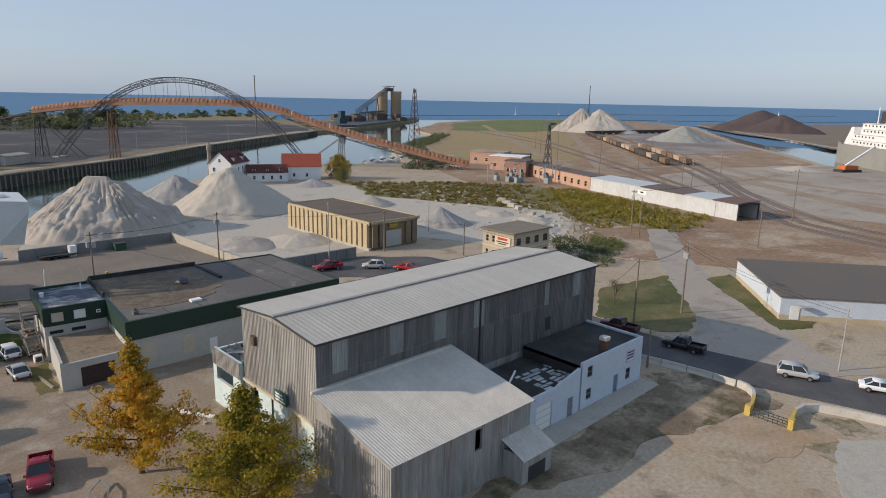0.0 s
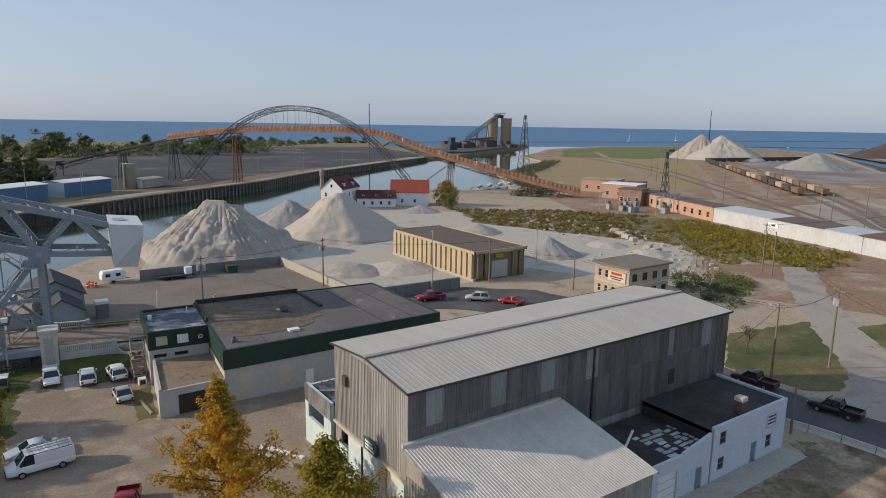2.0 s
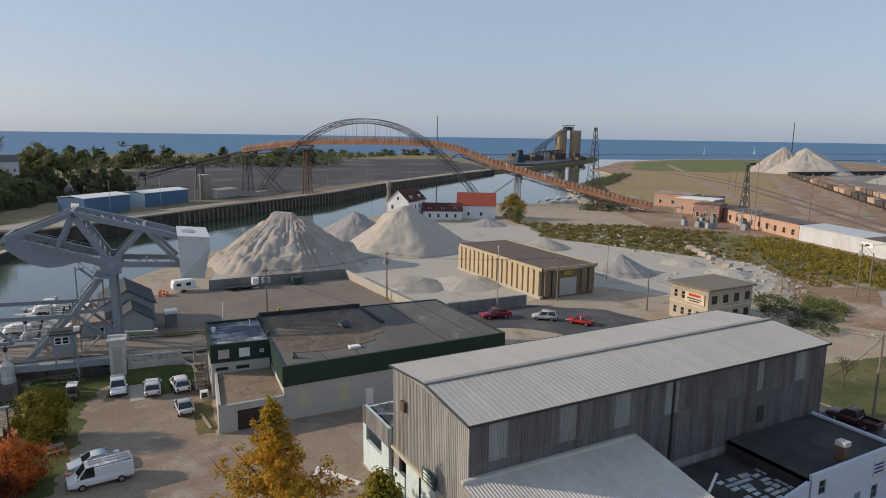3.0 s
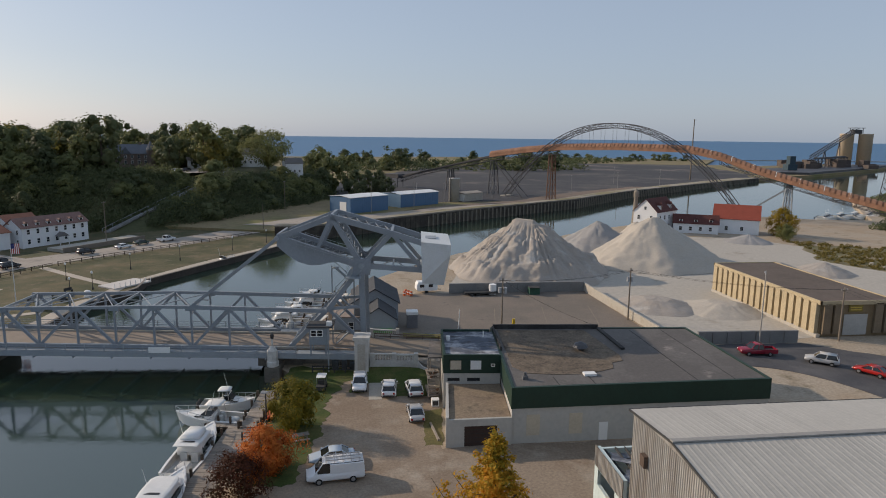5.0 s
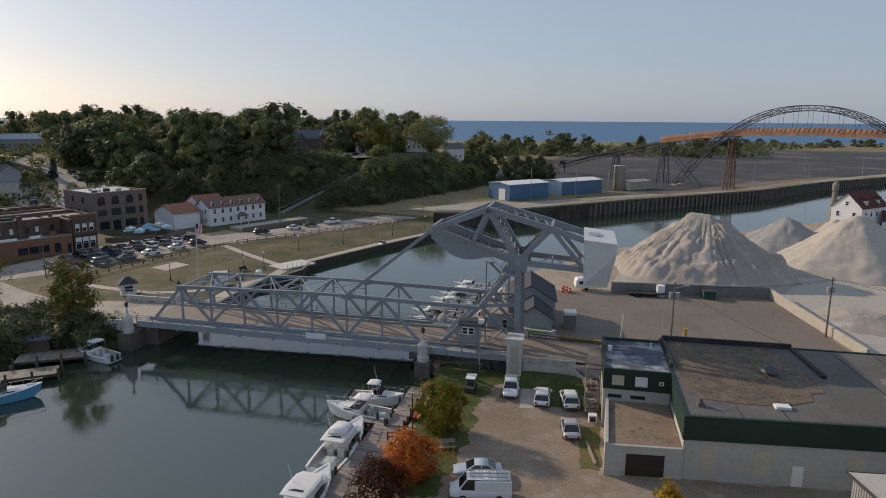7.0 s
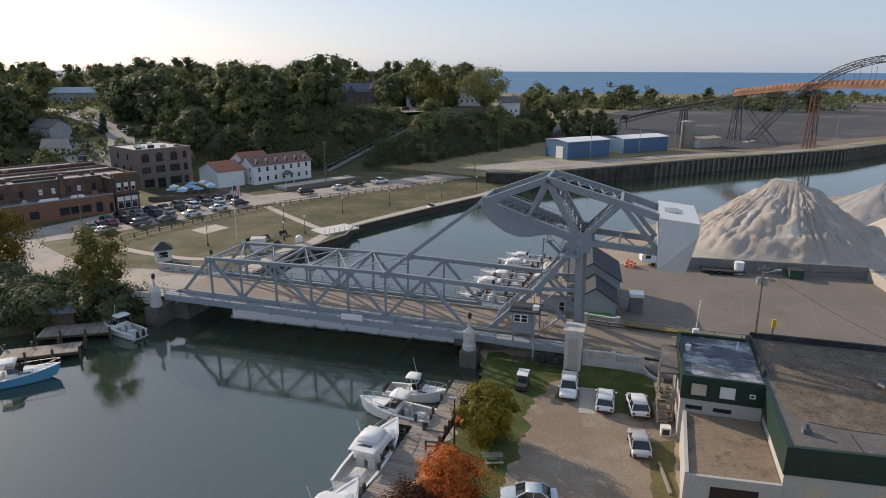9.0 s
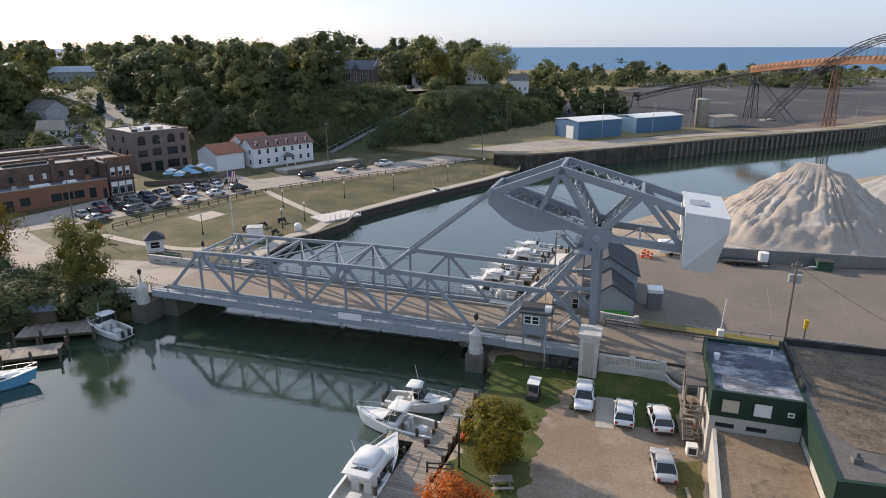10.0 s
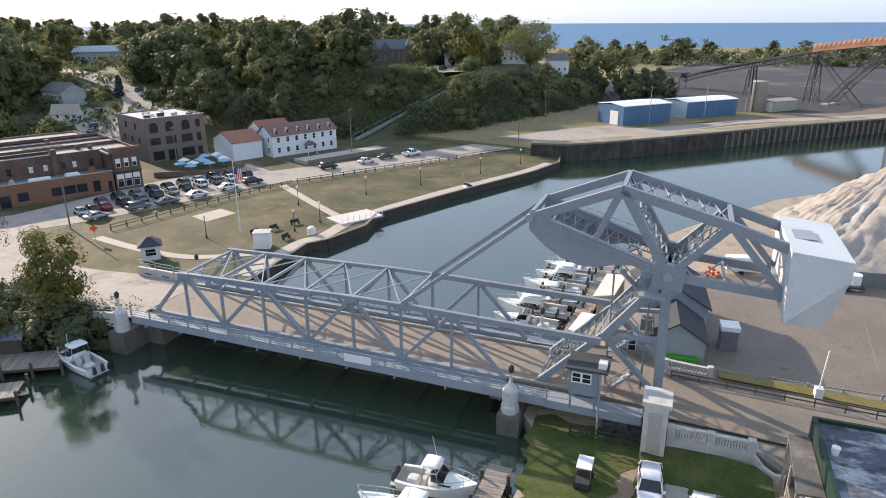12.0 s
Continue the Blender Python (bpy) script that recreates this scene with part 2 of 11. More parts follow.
# ---- water and land ----
WATER_Z = -1.3
setting("water", Geo().prism([(-900, -900), (-900, 560), (360, 560), (540, 800), (760, 740), (1050, 560), (930, 410), (600, 190), (500, -900)], WATER_Z - 3, WATER_Z),
        WATER, "calm grey-green harbour water with faint ripples", "water")
g = Geo()
ring = [(math.cos(2 * math.pi * i / 180), math.sin(2 * math.pi * i / 180)) for i in range(180)]
g.add([(0, 0, WATER_Z - 0.03)] + [(2800 * a, 2800 * b, WATER_Z - 0.03) for a, b in ring] + [(4900 * a, 4900 * b, 17) for a, b in ring],
      [(0, 1 + i, 1 + (i + 1) % 180) for i in range(180)] + [(1 + i, 181 + i, 181 + (i + 1) % 180, 1 + (i + 1) % 180) for i in range(180)])
setting("lake", g, LAKE, "deep blue lake that reaches the horizon", "water")

EAST = [(-300, -880), (-42, -80), (-14, 0), (-4, 36), (-1.9, 44), (0.4, 56), (2.1, 68), (2.3, 74), (0.6, 76.5), (0.4, 89), (3, 93), (6, 100),
        (8, 112), (11, 128), (20.6, 142.4), (38.9, 165.7), (70, 190), (99, 213), (116, 224), (150, 240), (181, 249), (200, 238), (226, 233), (240, 255),
        (279, 310), (418, 415), (465, 500), (558, 575), (640, 650), (816, 718), (995, 687), (1050, 571), (931, 411), (597, 215), (481, 129), (413, 86),
        (405, 20), (430, -200), (500, -880)]
setting("ground_east", Geo().prism(EAST, -4, 0), DIRT, "dry brown-grey gravel and bare earth", "ground")
WEST = [(-420, -880), (-110, -80), (-76, 30), (-67, 57), (-64, 70), (-58, 75.6), (-50.5, 78.6), (-46, 79.6), (-45, 93), (-42, 100), (-41.5, 116), (-39, 119), (-35.8, 128), (-36.5, 136),
        (-26, 156), (-13, 179), (-7.8, 192), (-9, 214), (-60, 300), (-700, 700), (-880, 500), (-880, -880)]
PARKGRASS = mat("park_grass", (0.06, 0.067, 0.023), var=0.5, scale=0.1, fine=3, col2=(0.11, 0.087, 0.043), patch=0.51, soft=0.1, bump=0.5, col3=(0.138, 0.11, 0.066), scale3=0.25, patch3=0.6)
setting("ground_west", Geo().prism(WEST, -4, 0), PARKGRASS, "mown park lawn, partly dry", "ground")
NORTH = [(-14, 206), (-5, 214), (19, 238), (47, 266), (84, 286), (117, 306), (168, 354), (240, 415), (340, 492), (375, 514), (430, 548), (560, 640), (690, 745),
         (705, 790), (640, 820), (500, 735), (440, 760), (560, 950), (350, 985), (180, 1000), (-14, 960), (-900, 900), (-1600, 700), (-1600, 300), (-300, 300)]
setting("ground_north", Geo().prism(NORTH, -4, 0.9), DRYGRASS, "dry yellow grass flats by the shore", "ground")


def ragged(poly, amount, step):
    """The same outline with wandering edges."""
    out = []
    for (a, b), (c, d) in zip(poly, poly[1:] + poly[:1]):
        dist = math.hypot(c - a, d - b)
        k = max(1, int(dist / step))
        for i in range(k):
            x, y = a + (c - a) * i / k, b + (d - b) * i / k
            w = amount * (noise.noise((x / (step * 3), y / (step * 3), 0.5)) + 0.6 * noise.noise((x / step, y / step, 2.5)))
            out.append((x + w * (d - b) / dist, y - w * (c - a) / dist))
    return out


def sheet(name, poly, z, material, label, category="ground", wander=0.0, step=1.0):
    if wander:
        poly = ragged(poly, wander, step)
    return setting(name, Geo().prism(poly, z - 0.08, z), material, label, category)


sheet("pavement_stone_yard", [(31, 121.5), (60.5, 121.5), (62.8, 84.5), (87, 82.5), (90, 84), (108, 87), (112, 76), (126, 62), (140, 68), (165, 84), (160, 105), (150, 120),
                       (139, 150), (150, 172), (140, 188), (110, 196), (95, 190), (60, 172), (36, 146)], 0.03, SAND, "bright white stone dust yard", "yard", 1.2, 2.0)
sheet("pavement_boat_lot", [(17.5, 88.5), (61.5, 86.8), (60.2, 118.8), (31, 119.2), (16, 119.4)], 0.045, LOT, "worn concrete parking lot with faded lines", "parking lot")
sheet("field_east", [(125, 50), (165, 84), (160, 105), (190, 150), (225, 215), (285, 312), (420, 418), (467, 502), (640, 640), (816, 705), (985, 680), (1040, 570), (921, 415), (590, 220), (477, 135), (409, 90),
                     (400, 0), (420, -300), (130, -300), (128, -60), (150, -10), (139, 22)], 0.02, FIELD, "flat dry field with tan grass and bare soil", "field")
sheet("field_grass", [(560, 410), (500, 470), (640, 620), (816, 695), (975, 670), (880, 560), (720, 470)], 0.06, mat("far_lawn", (0.13, 0.15, 0.045), var=0.3, scale=0.02, fine=0.3), "far green lawn", "lawn", 8, 12)
sheet("field_tan", [(262, 225), (300, 290), (430, 400), (480, 460), (560, 410), (600, 380), (420, 262), (330, 190)], 0.06, mat("tan_field", (0.33, 0.23, 0.12), var=0.3, scale=0.02, fine=0.3, col2=(0.24, 0.2, 0.08), patch=0.55), "tan dry grass", "field", 8, 10)
sheet("yard_gravel", [(225, 30), (230, 70), (280, 118), (345, 118), (420, 95), (404, 60), (400, -60), (240, -60)], 0.06, GRAVEL, "pale gravel yard with wheel tracks", "yard", 6, 8)
sheet("yard_stockpile", [(420, 175), (560, 310), (680, 380), (760, 350), (690, 280), (600, 222), (500, 160)], 0.07, mat("ore_ground", (0.2, 0.16, 0.145), var=0.3, scale=0.02, fine=0.4, col2=(0.27, 0.24, 0.22), patch=0.5), "dark ore-stained yard", "yard", 8, 10)
sheet("yard_coal", [(5, 290), (60, 300), (88, 303), (120, 322), (160, 352), (235, 424), (335, 500), (372, 556), (423, 750), (275, 775), (149, 720), (64, 620), (-10, 420)], 0.95, COALYARD,
      "black coal yard", "yard", 5, 8)
sheet("yard_rust", [(30, 268), (60, 290), (90, 310), (140, 362), (190, 400), (215, 400), (160, 352), (117, 309), (84, 290), (49, 269)], 0.99, RUSTSOIL, "rust-brown bare yard", "yard", 3, 5)
sheet("road_quay", [(-30, 222), (-5, 216), (19, 240), (47, 268.5), (84, 288.5), (117, 308.5), (168, 356.5), (240, 417.5), (340, 494.5), (338, 500), (237, 422), (164, 361), (112, 313),
                    (80, 293.5), (44, 275), (30, 262), (12, 250), (-10, 240)], 1.03, GRAVEL, "pale gravel quay road", "road")


def strip(name, pts, width, material, label, category="road", thick=0.12):
    """A road along the points (x, y, z), as wide as given."""
    g = Geo()
    P = [Vector(p) for p in pts]
    # smooth the line
    fine = []
    for i in range(len(P) - 1):
        a, b, c, d = P[max(i - 1, 0)], P[i], P[i + 1], P[min(i + 2, len(P) - 1)]
        for k in range(6):
            t = k / 6
            fine.append(0.5 * ((2 * b) + (c - a) * t + (2 * a - 5 * b + 4 * c - d) * t * t + (3 * b - a - 3 * c + d) * t ** 3))
    fine.append(P[-1])
    rows = []
    for i, p in enumerate(fine):
        d = (fine[min(i + 1, len(fine) - 1)] - fine[max(i - 1, 0)])
        s = Vector((d.y, -d.x, 0)).normalized() * width / 2
        rows += [p + s, p - s, p - s - Vector((0, 0, thick)), p + s - Vector((0, 0, thick))]
    n = len(fine)
    fs = [(4 * i + j, 4 * i + (j + 1) % 4, 4 * i + 4 + (j + 1) % 4, 4 * i + 4 + j) for i in range(n - 1) for j in range(4)]
    g.add(rows, [q[::-1] for q in fs] + [(0, 1, 2, 3), (4 * n - 1, 4 * n - 2, 4 * n - 3, 4 * n - 4)])
    return setting(name, g, material, label, category)


TRACKSOIL = mat("track_soil", (0.36, 0.285, 0.21), var=0.35, scale=0.05, fine=0.8, col2=(0.26, 0.18, 0.12), patch=0.5, soft=0.12)
for pts, wide in (([(640, 560), (456, 361), (341, 237), (286, 178)], 7), ([(622, 412), (402, 241), (290, 155), (268, 128)], 6), ([(526, 310), (420, 226), (300, 134)], 5), ([(433, 226), (331, 122), (277, 61), (250, 20)], 9), ([(420, 170), (330, 100), (300, 40), (310, -40)], 8)):
    strip("field_track", [(x, y, 0.1) for x, y in pts], wide, TRACKSOIL, "pale worn vehicle track across the field", "track")
MAINROAD = [(43, 77.6, 0.35), (56, 77, 0.08), (68, 76, 0.06), (77, 71.5, 0.06), (83, 62, 0.06), (85.5, 48, 0.06), (85, 30, 0.06), (84, 12, 0.06), (86, 0, 0.06), (89.5, -13, 0.06), (97, -40, 0.06), (110, -90, 0.06)]
strip("road_main", MAINROAD, 8.6, ASPHALT, "dark asphalt two-lane road")
sheet("road_side", [(92, 12), (98.1, 13.7), (112, 24), (128, 36), (146, 48), (159, 56), (185, 72), (188, 66), (162, 49.5), (140, 36), (121, 20), (108.6, 6.4), (100, -2), (98, -10), (88, -4), (87, 6)],
      0.05, OLDROAD, "pale cracked concrete side road", "road", 0.5, 1.0)
sheet("lawn_corner", [(89.6, 26.1), (103.5, 34.7), (121, 31), (112, 24), (102.5, 15.8), (94, 13), (90.5, 16)], 0.075, GRASS, "corner lawn of short dry grass", "lawn", 0.6, 0.8)
sheet("lawn_shed", [(125, 25), (132, 23), (110, 6), (114, 2), (110, 1.5), (105, 4.5)], 0.075, GRASS, "grass verge along the shed", "lawn", 0.5, 0.8)
DOCKGRASS = mat("green_lawn", (0.062, 0.09, 0.018), var=0.55, scale=0.35, fine=6, col2=(0.095, 0.092, 0.03), patch=0.54, soft=0.08, bump=0.8, col3=(0.15, 0.115, 0.065), scale3=0.5, patch3=0.66, soft3=0.06)
sheet("lawn_dock", [(0.6, 44), (5.5, 44.5), (6.6, 50), (7.7, 54.5), (7.8, 60), (7.9, 66.0), (9.4, 68.8), (11.2, 71), (11.2, 75.5), (1.6, 77), (1.9, 66), (0.8, 56)], 0.05, DOCKGRASS, "green grass strip by the dock", "lawn", 0.9, 0.5)
g = Geo()
bank = [(11.2, 69.6, 72.9), (13.6, 69.6, 73.7), (17.5, 69.4, 73.4), (20.0, 69.0, 72.7), (21.0, 68.4, 71.5)]
rows = [p for x, y0, y1 in bank for p in ((x, y0, 0.03), (x, (y0 + y1) / 2, 0.5), (x, y1, 0.85), (x, y1, -0.3), (x, y0, -0.3))]
g.add(rows, [(5 * i + j, 5 * i + (j + 1) % 5, 5 * i + 5 + (j + 1) % 5, 5 * i + 5 + j) for i in range(4) for j in range(5)] + [(0, 1, 2, 3, 4), (24, 23, 22, 21, 20)])
setting("bank_grass", g, DOCKGRASS, "grass bank below the balustrade wall", "lawn")
sheet("lawn_wall", [(10.4, 66.6), (12.6, 66.4), (12.7, 69.9), (10.6, 70)], 0.056, DOCKGRASS, "rough grass beside the pylon", "lawn", 0.4, 0.5)
sheet("lawn_cars", [(15.0, 65.2), (21.4, 64.4), (21.9, 68.6), (14.9, 69.6)], 0.056, DOCKGRASS, "rough grass under the parked cars", "lawn", 0.5, 0.5)
sheet("road_apron", [(59.5, 73.4), (59.5, 81.2), (66, 81.4), (84, 80.6), (95, 72), (98, 60), (93, 48), (88, 48), (81.5, 61), (75, 69.8), (67, 73)], 0.05, ASPHALT, "worn asphalt apron beside the road", "road", 0.4, 1.0)
sheet("ditch_grass", [(59, 51), (61, 51), (64.5, 62), (67.5, 68.5), (66.5, 71.4), (59, 72.6)], 0.04, DOCKGRASS, "dark weedy strip behind the long building", "verge", 0.4, 0.8)
strip("road_bank", [(-104, 108, 0.05), (-92, 122, 0.05), (-84, 137, 0.05), (-74, 156, 0.05), (-58, 174, 0.05), (-42, 193, 0.05), (-26, 214, 0.3), (-12, 232, 0.98), (8, 250, 1.06)], 13, OLDROAD,
      "pale worn waterfront street")
strip("road_town", [(-45, 87, 2.3), (-56, 88.5, 1.6), (-70, 91, 0.6), (-84, 97, 0.1), (-104, 108, 0.06), (-150, 128, 0.06)], 12, OLDROAD, "pale street that leads off the bridge")
sheet("pavement_lot_town", [(-104, 118), (-96, 147), (-86, 172), (-74, 164), (-80, 140), (-88, 122)], 0.04, OLDROAD, "worn asphalt parking row", "parking lot")

# the raised quay along the far bank: a high wall at the water, a gravel crest, a slope down to the yard
QUAYLINE = [(-16, 200), (-6.9, 200), (2.4, 205.5), (18.7, 218), (36.4, 232), (56.1, 248.5), (88.7, 271.5), (115.6, 291), (163, 342), (236, 405), (337, 486)]
g = Geo()
n_ = len(QUAYLINE)
rows = []
for i, (x, y) in enumerate(QUAYLINE):
    a, b = QUAYLINE[max(i - 1, 0)], QUAYLINE[min(i + 1, n_ - 1)]
    d = Vector((b[0] - a[0], b[1] - a[1])).normalized()
    w = Vector((-d.y, d.x))
    hgt = 3.5 if i < 8 else 3.0 - 0.6 * (i - 8)
    for off, z in ((0, hgt), (5.5, hgt), (19, 0.94), (19, -3), (0, -3)):
        rows.append((x + w.x * off, y + w.y * off, z))
g.add(rows, [(5 * i + j, 5 * i + 5 + j, 5 * i + 5 + (j + 1) % 5, 5 * i + (j + 1) % 5) for i in range(n_ - 1) for j in range(5)] + [(4, 3, 2, 1, 0), tuple(5 * n_ - 5 + j for j in range(5))])
setting("ground_quay", g, mat("quay_gravel", (0.36, 0.31, 0.25), var=0.3, scale=0.05, fine=1.0, col2=(0.2, 0.17, 0.08), patch=0.52, soft=0.07), "raised gravel quay edge with dry grass", "ground")

# dark timber and steel bulkhead along the park bank
bw = thing("bulkhead", "dark weathered bulkhead wall along the park bank", "wall")
BWALL = mat("bulkhead_dark", (0.06, 0.05, 0.042), var=0.45, scale=0.5, fine=3)
edge = WEST[8:18]
for (a, b), (c, d) in zip(edge, edge[1:]):
    o = Vector((d - b, a - c)).normalized() * 0.15
    k = max(1, int(math.hypot(c - a, d - b) / 2.5))
    for i in range(k):
        t0, t1 = i / k, (i + 0.985) / k
        part("panel", Geo().beam((a + (c - a) * t0 + o.x, b + (d - b) * t0 + o.y, -1.4), (a + (c - a) * t1 + o.x, b + (d - b) * t1 + o.y, -1.4), 0.3, 3.2), BWALL, bw)
    part("cap", Geo().beam((a + o.x, b + o.y, 0.28), (c + o.x, d + o.y, 0.28), 0.5, 0.16), mat("cap_timber", (0.22, 0.19, 0.16), var=0.3, scale=0.5) if "cap_timber" not in bpy.data.materials else bpy.data.materials["cap_timber"], bw)

sheet("lot_earth", [(3, 74), (21, 72), (21.2, 61), (20.6, 50.2), (27.5, 50.4), (59, 50.4), (60, 38.5), (46, 38.5), (32.8, 38), (32.8, 6), (40, 4), (42, -12), (20, -40), (-10, -20), (-6, 10), (0, 40), (2.6, 50), (3, 62)], 0.022,
      mat("brown_earth", (0.32, 0.25, 0.185), var=0.4, scale=0.09, fine=3.5, col2=(0.215, 0.16, 0.115), patch=0.5, soft=0.09, col3=(0.36, 0.3, 0.235), scale3=0.16, patch3=0.59, soft3=0.08, bump=0.5), "brown earth lot with pale gravel and damp stains", "ground", 0.8, 1.5)

# weedy earth before the buildings, its colour darkened to deepen their shade
sheet("earth_damp", [(49.6, 6.6), (73.5, 6.8), (80, 8.5), (81, 2.5), (79.5, -5), (74, -3), (68, -1), (61, 1.5), (54, 0), (47, 3), (45, 4.4), (32, 5), (32, 6.8)], 0.046,
      mat("damp_earth", (0.19, 0.14, 0.095), var=0.5, scale=0.16, fine=2.6, col2=(0.34, 0.265, 0.19), patch=0.54, soft=0.1, col3=(0.095, 0.085, 0.04), scale3=0.3, patch3=0.56, soft3=0.08), "damp brown earth, leaf litter and weeds, darkened for building shade", "ground", 1.2, 1.2)
sheet("earth_rusty", [(62, -1), (70, -1.6), (77, -4), (79, -9), (76, -13), (70, -10), (64, -7)], 0.036,
      mat("rusty_earth", (0.42, 0.34, 0.255), var=0.36, scale=0.12, fine=2.2, col2=(0.32, 0.215, 0.13), patch=0.53, soft=0.12, col3=(0.25, 0.19, 0.12), scale3=0.3, patch3=0.6, soft3=0.1), "rust-brown bare earth", "ground", 1.5, 1.5)

# ---- large buildings on the east side ----
METALROOF = mat("grey_metal_roof", (0.45, 0.42, 0.37), rough=0.5, var=0.14, scale=0.15, fine=3, rand=0.25, spec=0.4, bump=0.05, stretch=(1, 1, 1))
LEANROOF = mat("pale_metal_roof", (0.54, 0.51, 0.46), rough=0.5, var=0.16, scale=0.3, fine=2, rand=0.25, spec=0.4, bump=0.05)
SIDING = mat("weathered_siding", (0.34, 0.332, 0.315), rough=0.75, var=0.32, scale=0.35, fine=2.2, rand=0.3, stretch=(2.5, 2.5, 0.25), col2=(0.21, 0.19, 0.17), patch=0.55, soft=0.08, bump=0.1, col3=(0.37, 0.37, 0.365), scale3=0.5, patch3=0.62)
PALESIDE = mat("pale_green_siding", (0.3, 0.325, 0.315), rough=0.6, var=0.25, scale=0.4, fine=3, rand=0.3, stretch=(2.5, 2.5, 0.3), col2=(0.22, 0.21, 0.19), patch=0.55)
DARKTRIM = mat("dark_trim", (0.05, 0.05, 0.05), var=0.3)
# stained siding again, coloured darker for the long wall turned from the sun
SHADESIDE = mat("dirty_siding", (0.165, 0.162, 0.158), rough=0.75, var=0.35, scale=0.35, fine=2.2, rand=0.35, stretch=(2.5, 2.5, 0.25), col2=(0.1, 0.09, 0.08), patch=0.55, soft=0.08, bump=0.1)
TAR = mat("tar_roof", (0.036, 0.035, 0.035), var=0.35, scale=0.25, fine=4, col2=(0.06, 0.057, 0.054), patch=0.55)
ROOFGREY = mat("roll_roof", (0.15, 0.138, 0.128), var=0.3, scale=0.12, fine=3, col2=(0.11, 0.1, 0.093), patch=0.5, soft=0.06, col3=(0.25, 0.22, 0.2), scale3=0.3, patch3=0.64)
ROOFGRAVEL = mat("roof_gravel", (0.14, 0.108, 0.078), var=0.85, scale=0.7, fine=4, bump=1.0)
ROOFTAN = mat("roof_tan", (0.29, 0.22, 0.15), var=0.4, scale=0.35, fine=3, col2=(0.19, 0.14, 0.1), patch=0.52, col3=(0.13, 0.1, 0.075), scale3=0.6, patch3=0.6, soft3=0.06)
ROOFPATCH = mat("roof_patched", (0.1, 0.115, 0.145), var=0.35, scale=0.35, fine=3, col2=(0.32, 0.33, 0.35), patch=0.54, soft=0.07, col3=(0.06, 0.06, 0.065), scale3=0.6, patch3=0.58, soft3=0.06, stretch=(1, 1.8, 1))
GREEN = mat("dark_green_paint", (0.014, 0.04, 0.028), rough=0.55, var=0.2, scale=0.4, fine=3)
PAINTGREY = mat("pale_block_wall", (0.44, 0.43, 0.4), var=0.12, scale=0.25, fine=2, col2=(0.42, 0.4, 0.36), patch=0.62)
BOARD = mat("boarded_window", (0.5, 0.44, 0.34), var=0.15, scale=0.7)
GLASS = mat("dark_glass", (0.02, 0.025, 0.03), rough=0.08, var=0.1, spec=0.6, bump=0)
BROWNDOOR = mat("brown_door", (0.05, 0.03, 0.025), var=0.3, rough=0.6)
WHITEPAINT = mat("white_paint", (0.78, 0.78, 0.76), rough=0.5, var=0.06, scale=0.6)
BLUEWHITE = mat("pale_blue_block", (0.52, 0.58, 0.65), var=0.14, scale=0.4, fine=3, col2=(0.48, 0.5, 0.52), patch=0.64)
MINT = mat("faded_mint_paint", (0.52, 0.62, 0.62), var=0.2, scale=0.35, fine=2, col2=(0.62, 0.55, 0.42), patch=0.6, soft=0.03)
BRICK = mat("red_brick", (0.135, 0.072, 0.055), var=0.3, scale=0.5, fine=5)


def rib_panel(width, length, pitch, depth):
    """A sheet of ribbed metal: ribs run along y, width along x, lying in z."""
    g = Geo()
    n = max(1, round(width / pitch))
    p = width / n
    xs = []
    for i in range(n):
        xs += [(i * p, 0), (i * p + p * 0.55, 0), (i * p + p * 0.68, depth), (i * p + p * 0.87, depth)]
    xs.append((width, 0))
    vs = [(x, y, z) for y in (0, length) for x, z in xs]
    m = len(xs)
    return g.add(vs, [(i, i + 1, m + i + 1, m + i) for i in range(m - 1)])


def clad(parent, name, material, origin, across, along, count, width, length, pitch=0.3, depth=0.06, label="", pick=None, alt=None):
    """A row of count sheets side by side on a plane: across and along are its directions."""
    u, v = Vector(across).normalized(), Vector(along).normalized()
    w = u.cross(v)
    base = rib_panel(width, length, pitch, depth).mesh(name, material)
    other = rib_panel(width, length, pitch, depth).mesh(name, alt) if alt else None
    for i in range(count):
        o = Vector(origin) + u * width * i
        ob = new(name, other if pick and pick(i) else base)
        ob.parent = parent
        ob.matrix_basis = Matrix(((u.x, v.x, w.x, o.x), (u.y, v.y, w.y, o.y), (u.z, v.z, w.z, o.z), (0, 0, 0, 1)))
        if label and i == 0:
            tagged(ob, label)


def window(parent, x, y, z, w, h, face, rim=WHITEPAINT, pane=GLASS, bars=1, name="window"):
    """A framed window on an upright wall; x, y, z is the middle of its lower edge, face the outward direction (degrees)."""
    ob = new(name)
    ob.parent = parent
    ob.matrix_basis = pose(x, y, z, 0, 0, face)
    g = Geo()
    t = 0.09
    for a, b, c, d in ((-w / 2, w / 2, 0, t), (-w / 2, w / 2, h - t, h), (-w / 2, -w / 2 + t, t, h - t), (w / 2 - t, w / 2, t, h - t)):
        g.box(a, b, -0.07, 0.05, c, d)
    if bars:
        g.box(-w / 2 + t, w / 2 - t, -0.05, 0.03, h / 2 - 0.03, h / 2 + 0.03)
    part("frame", g, rim, ob)
    part("pane", Geo().box(-w / 2 + t, w / 2 - t, -0.02, 0.0, t, h - t), pane, ob)
    return ob


def panel(parent, x, y, z, w, h, face, material, name, proud=0.06, label=""):
    """A flat board or door set on a wall."""
    ob = part(name, Geo().box(-w / 2, w / 2, -proud, 0.03, 0, h), material, parent, label)
    ob.matrix_basis = pose(x, y, z, 0, 0, face)
    return ob


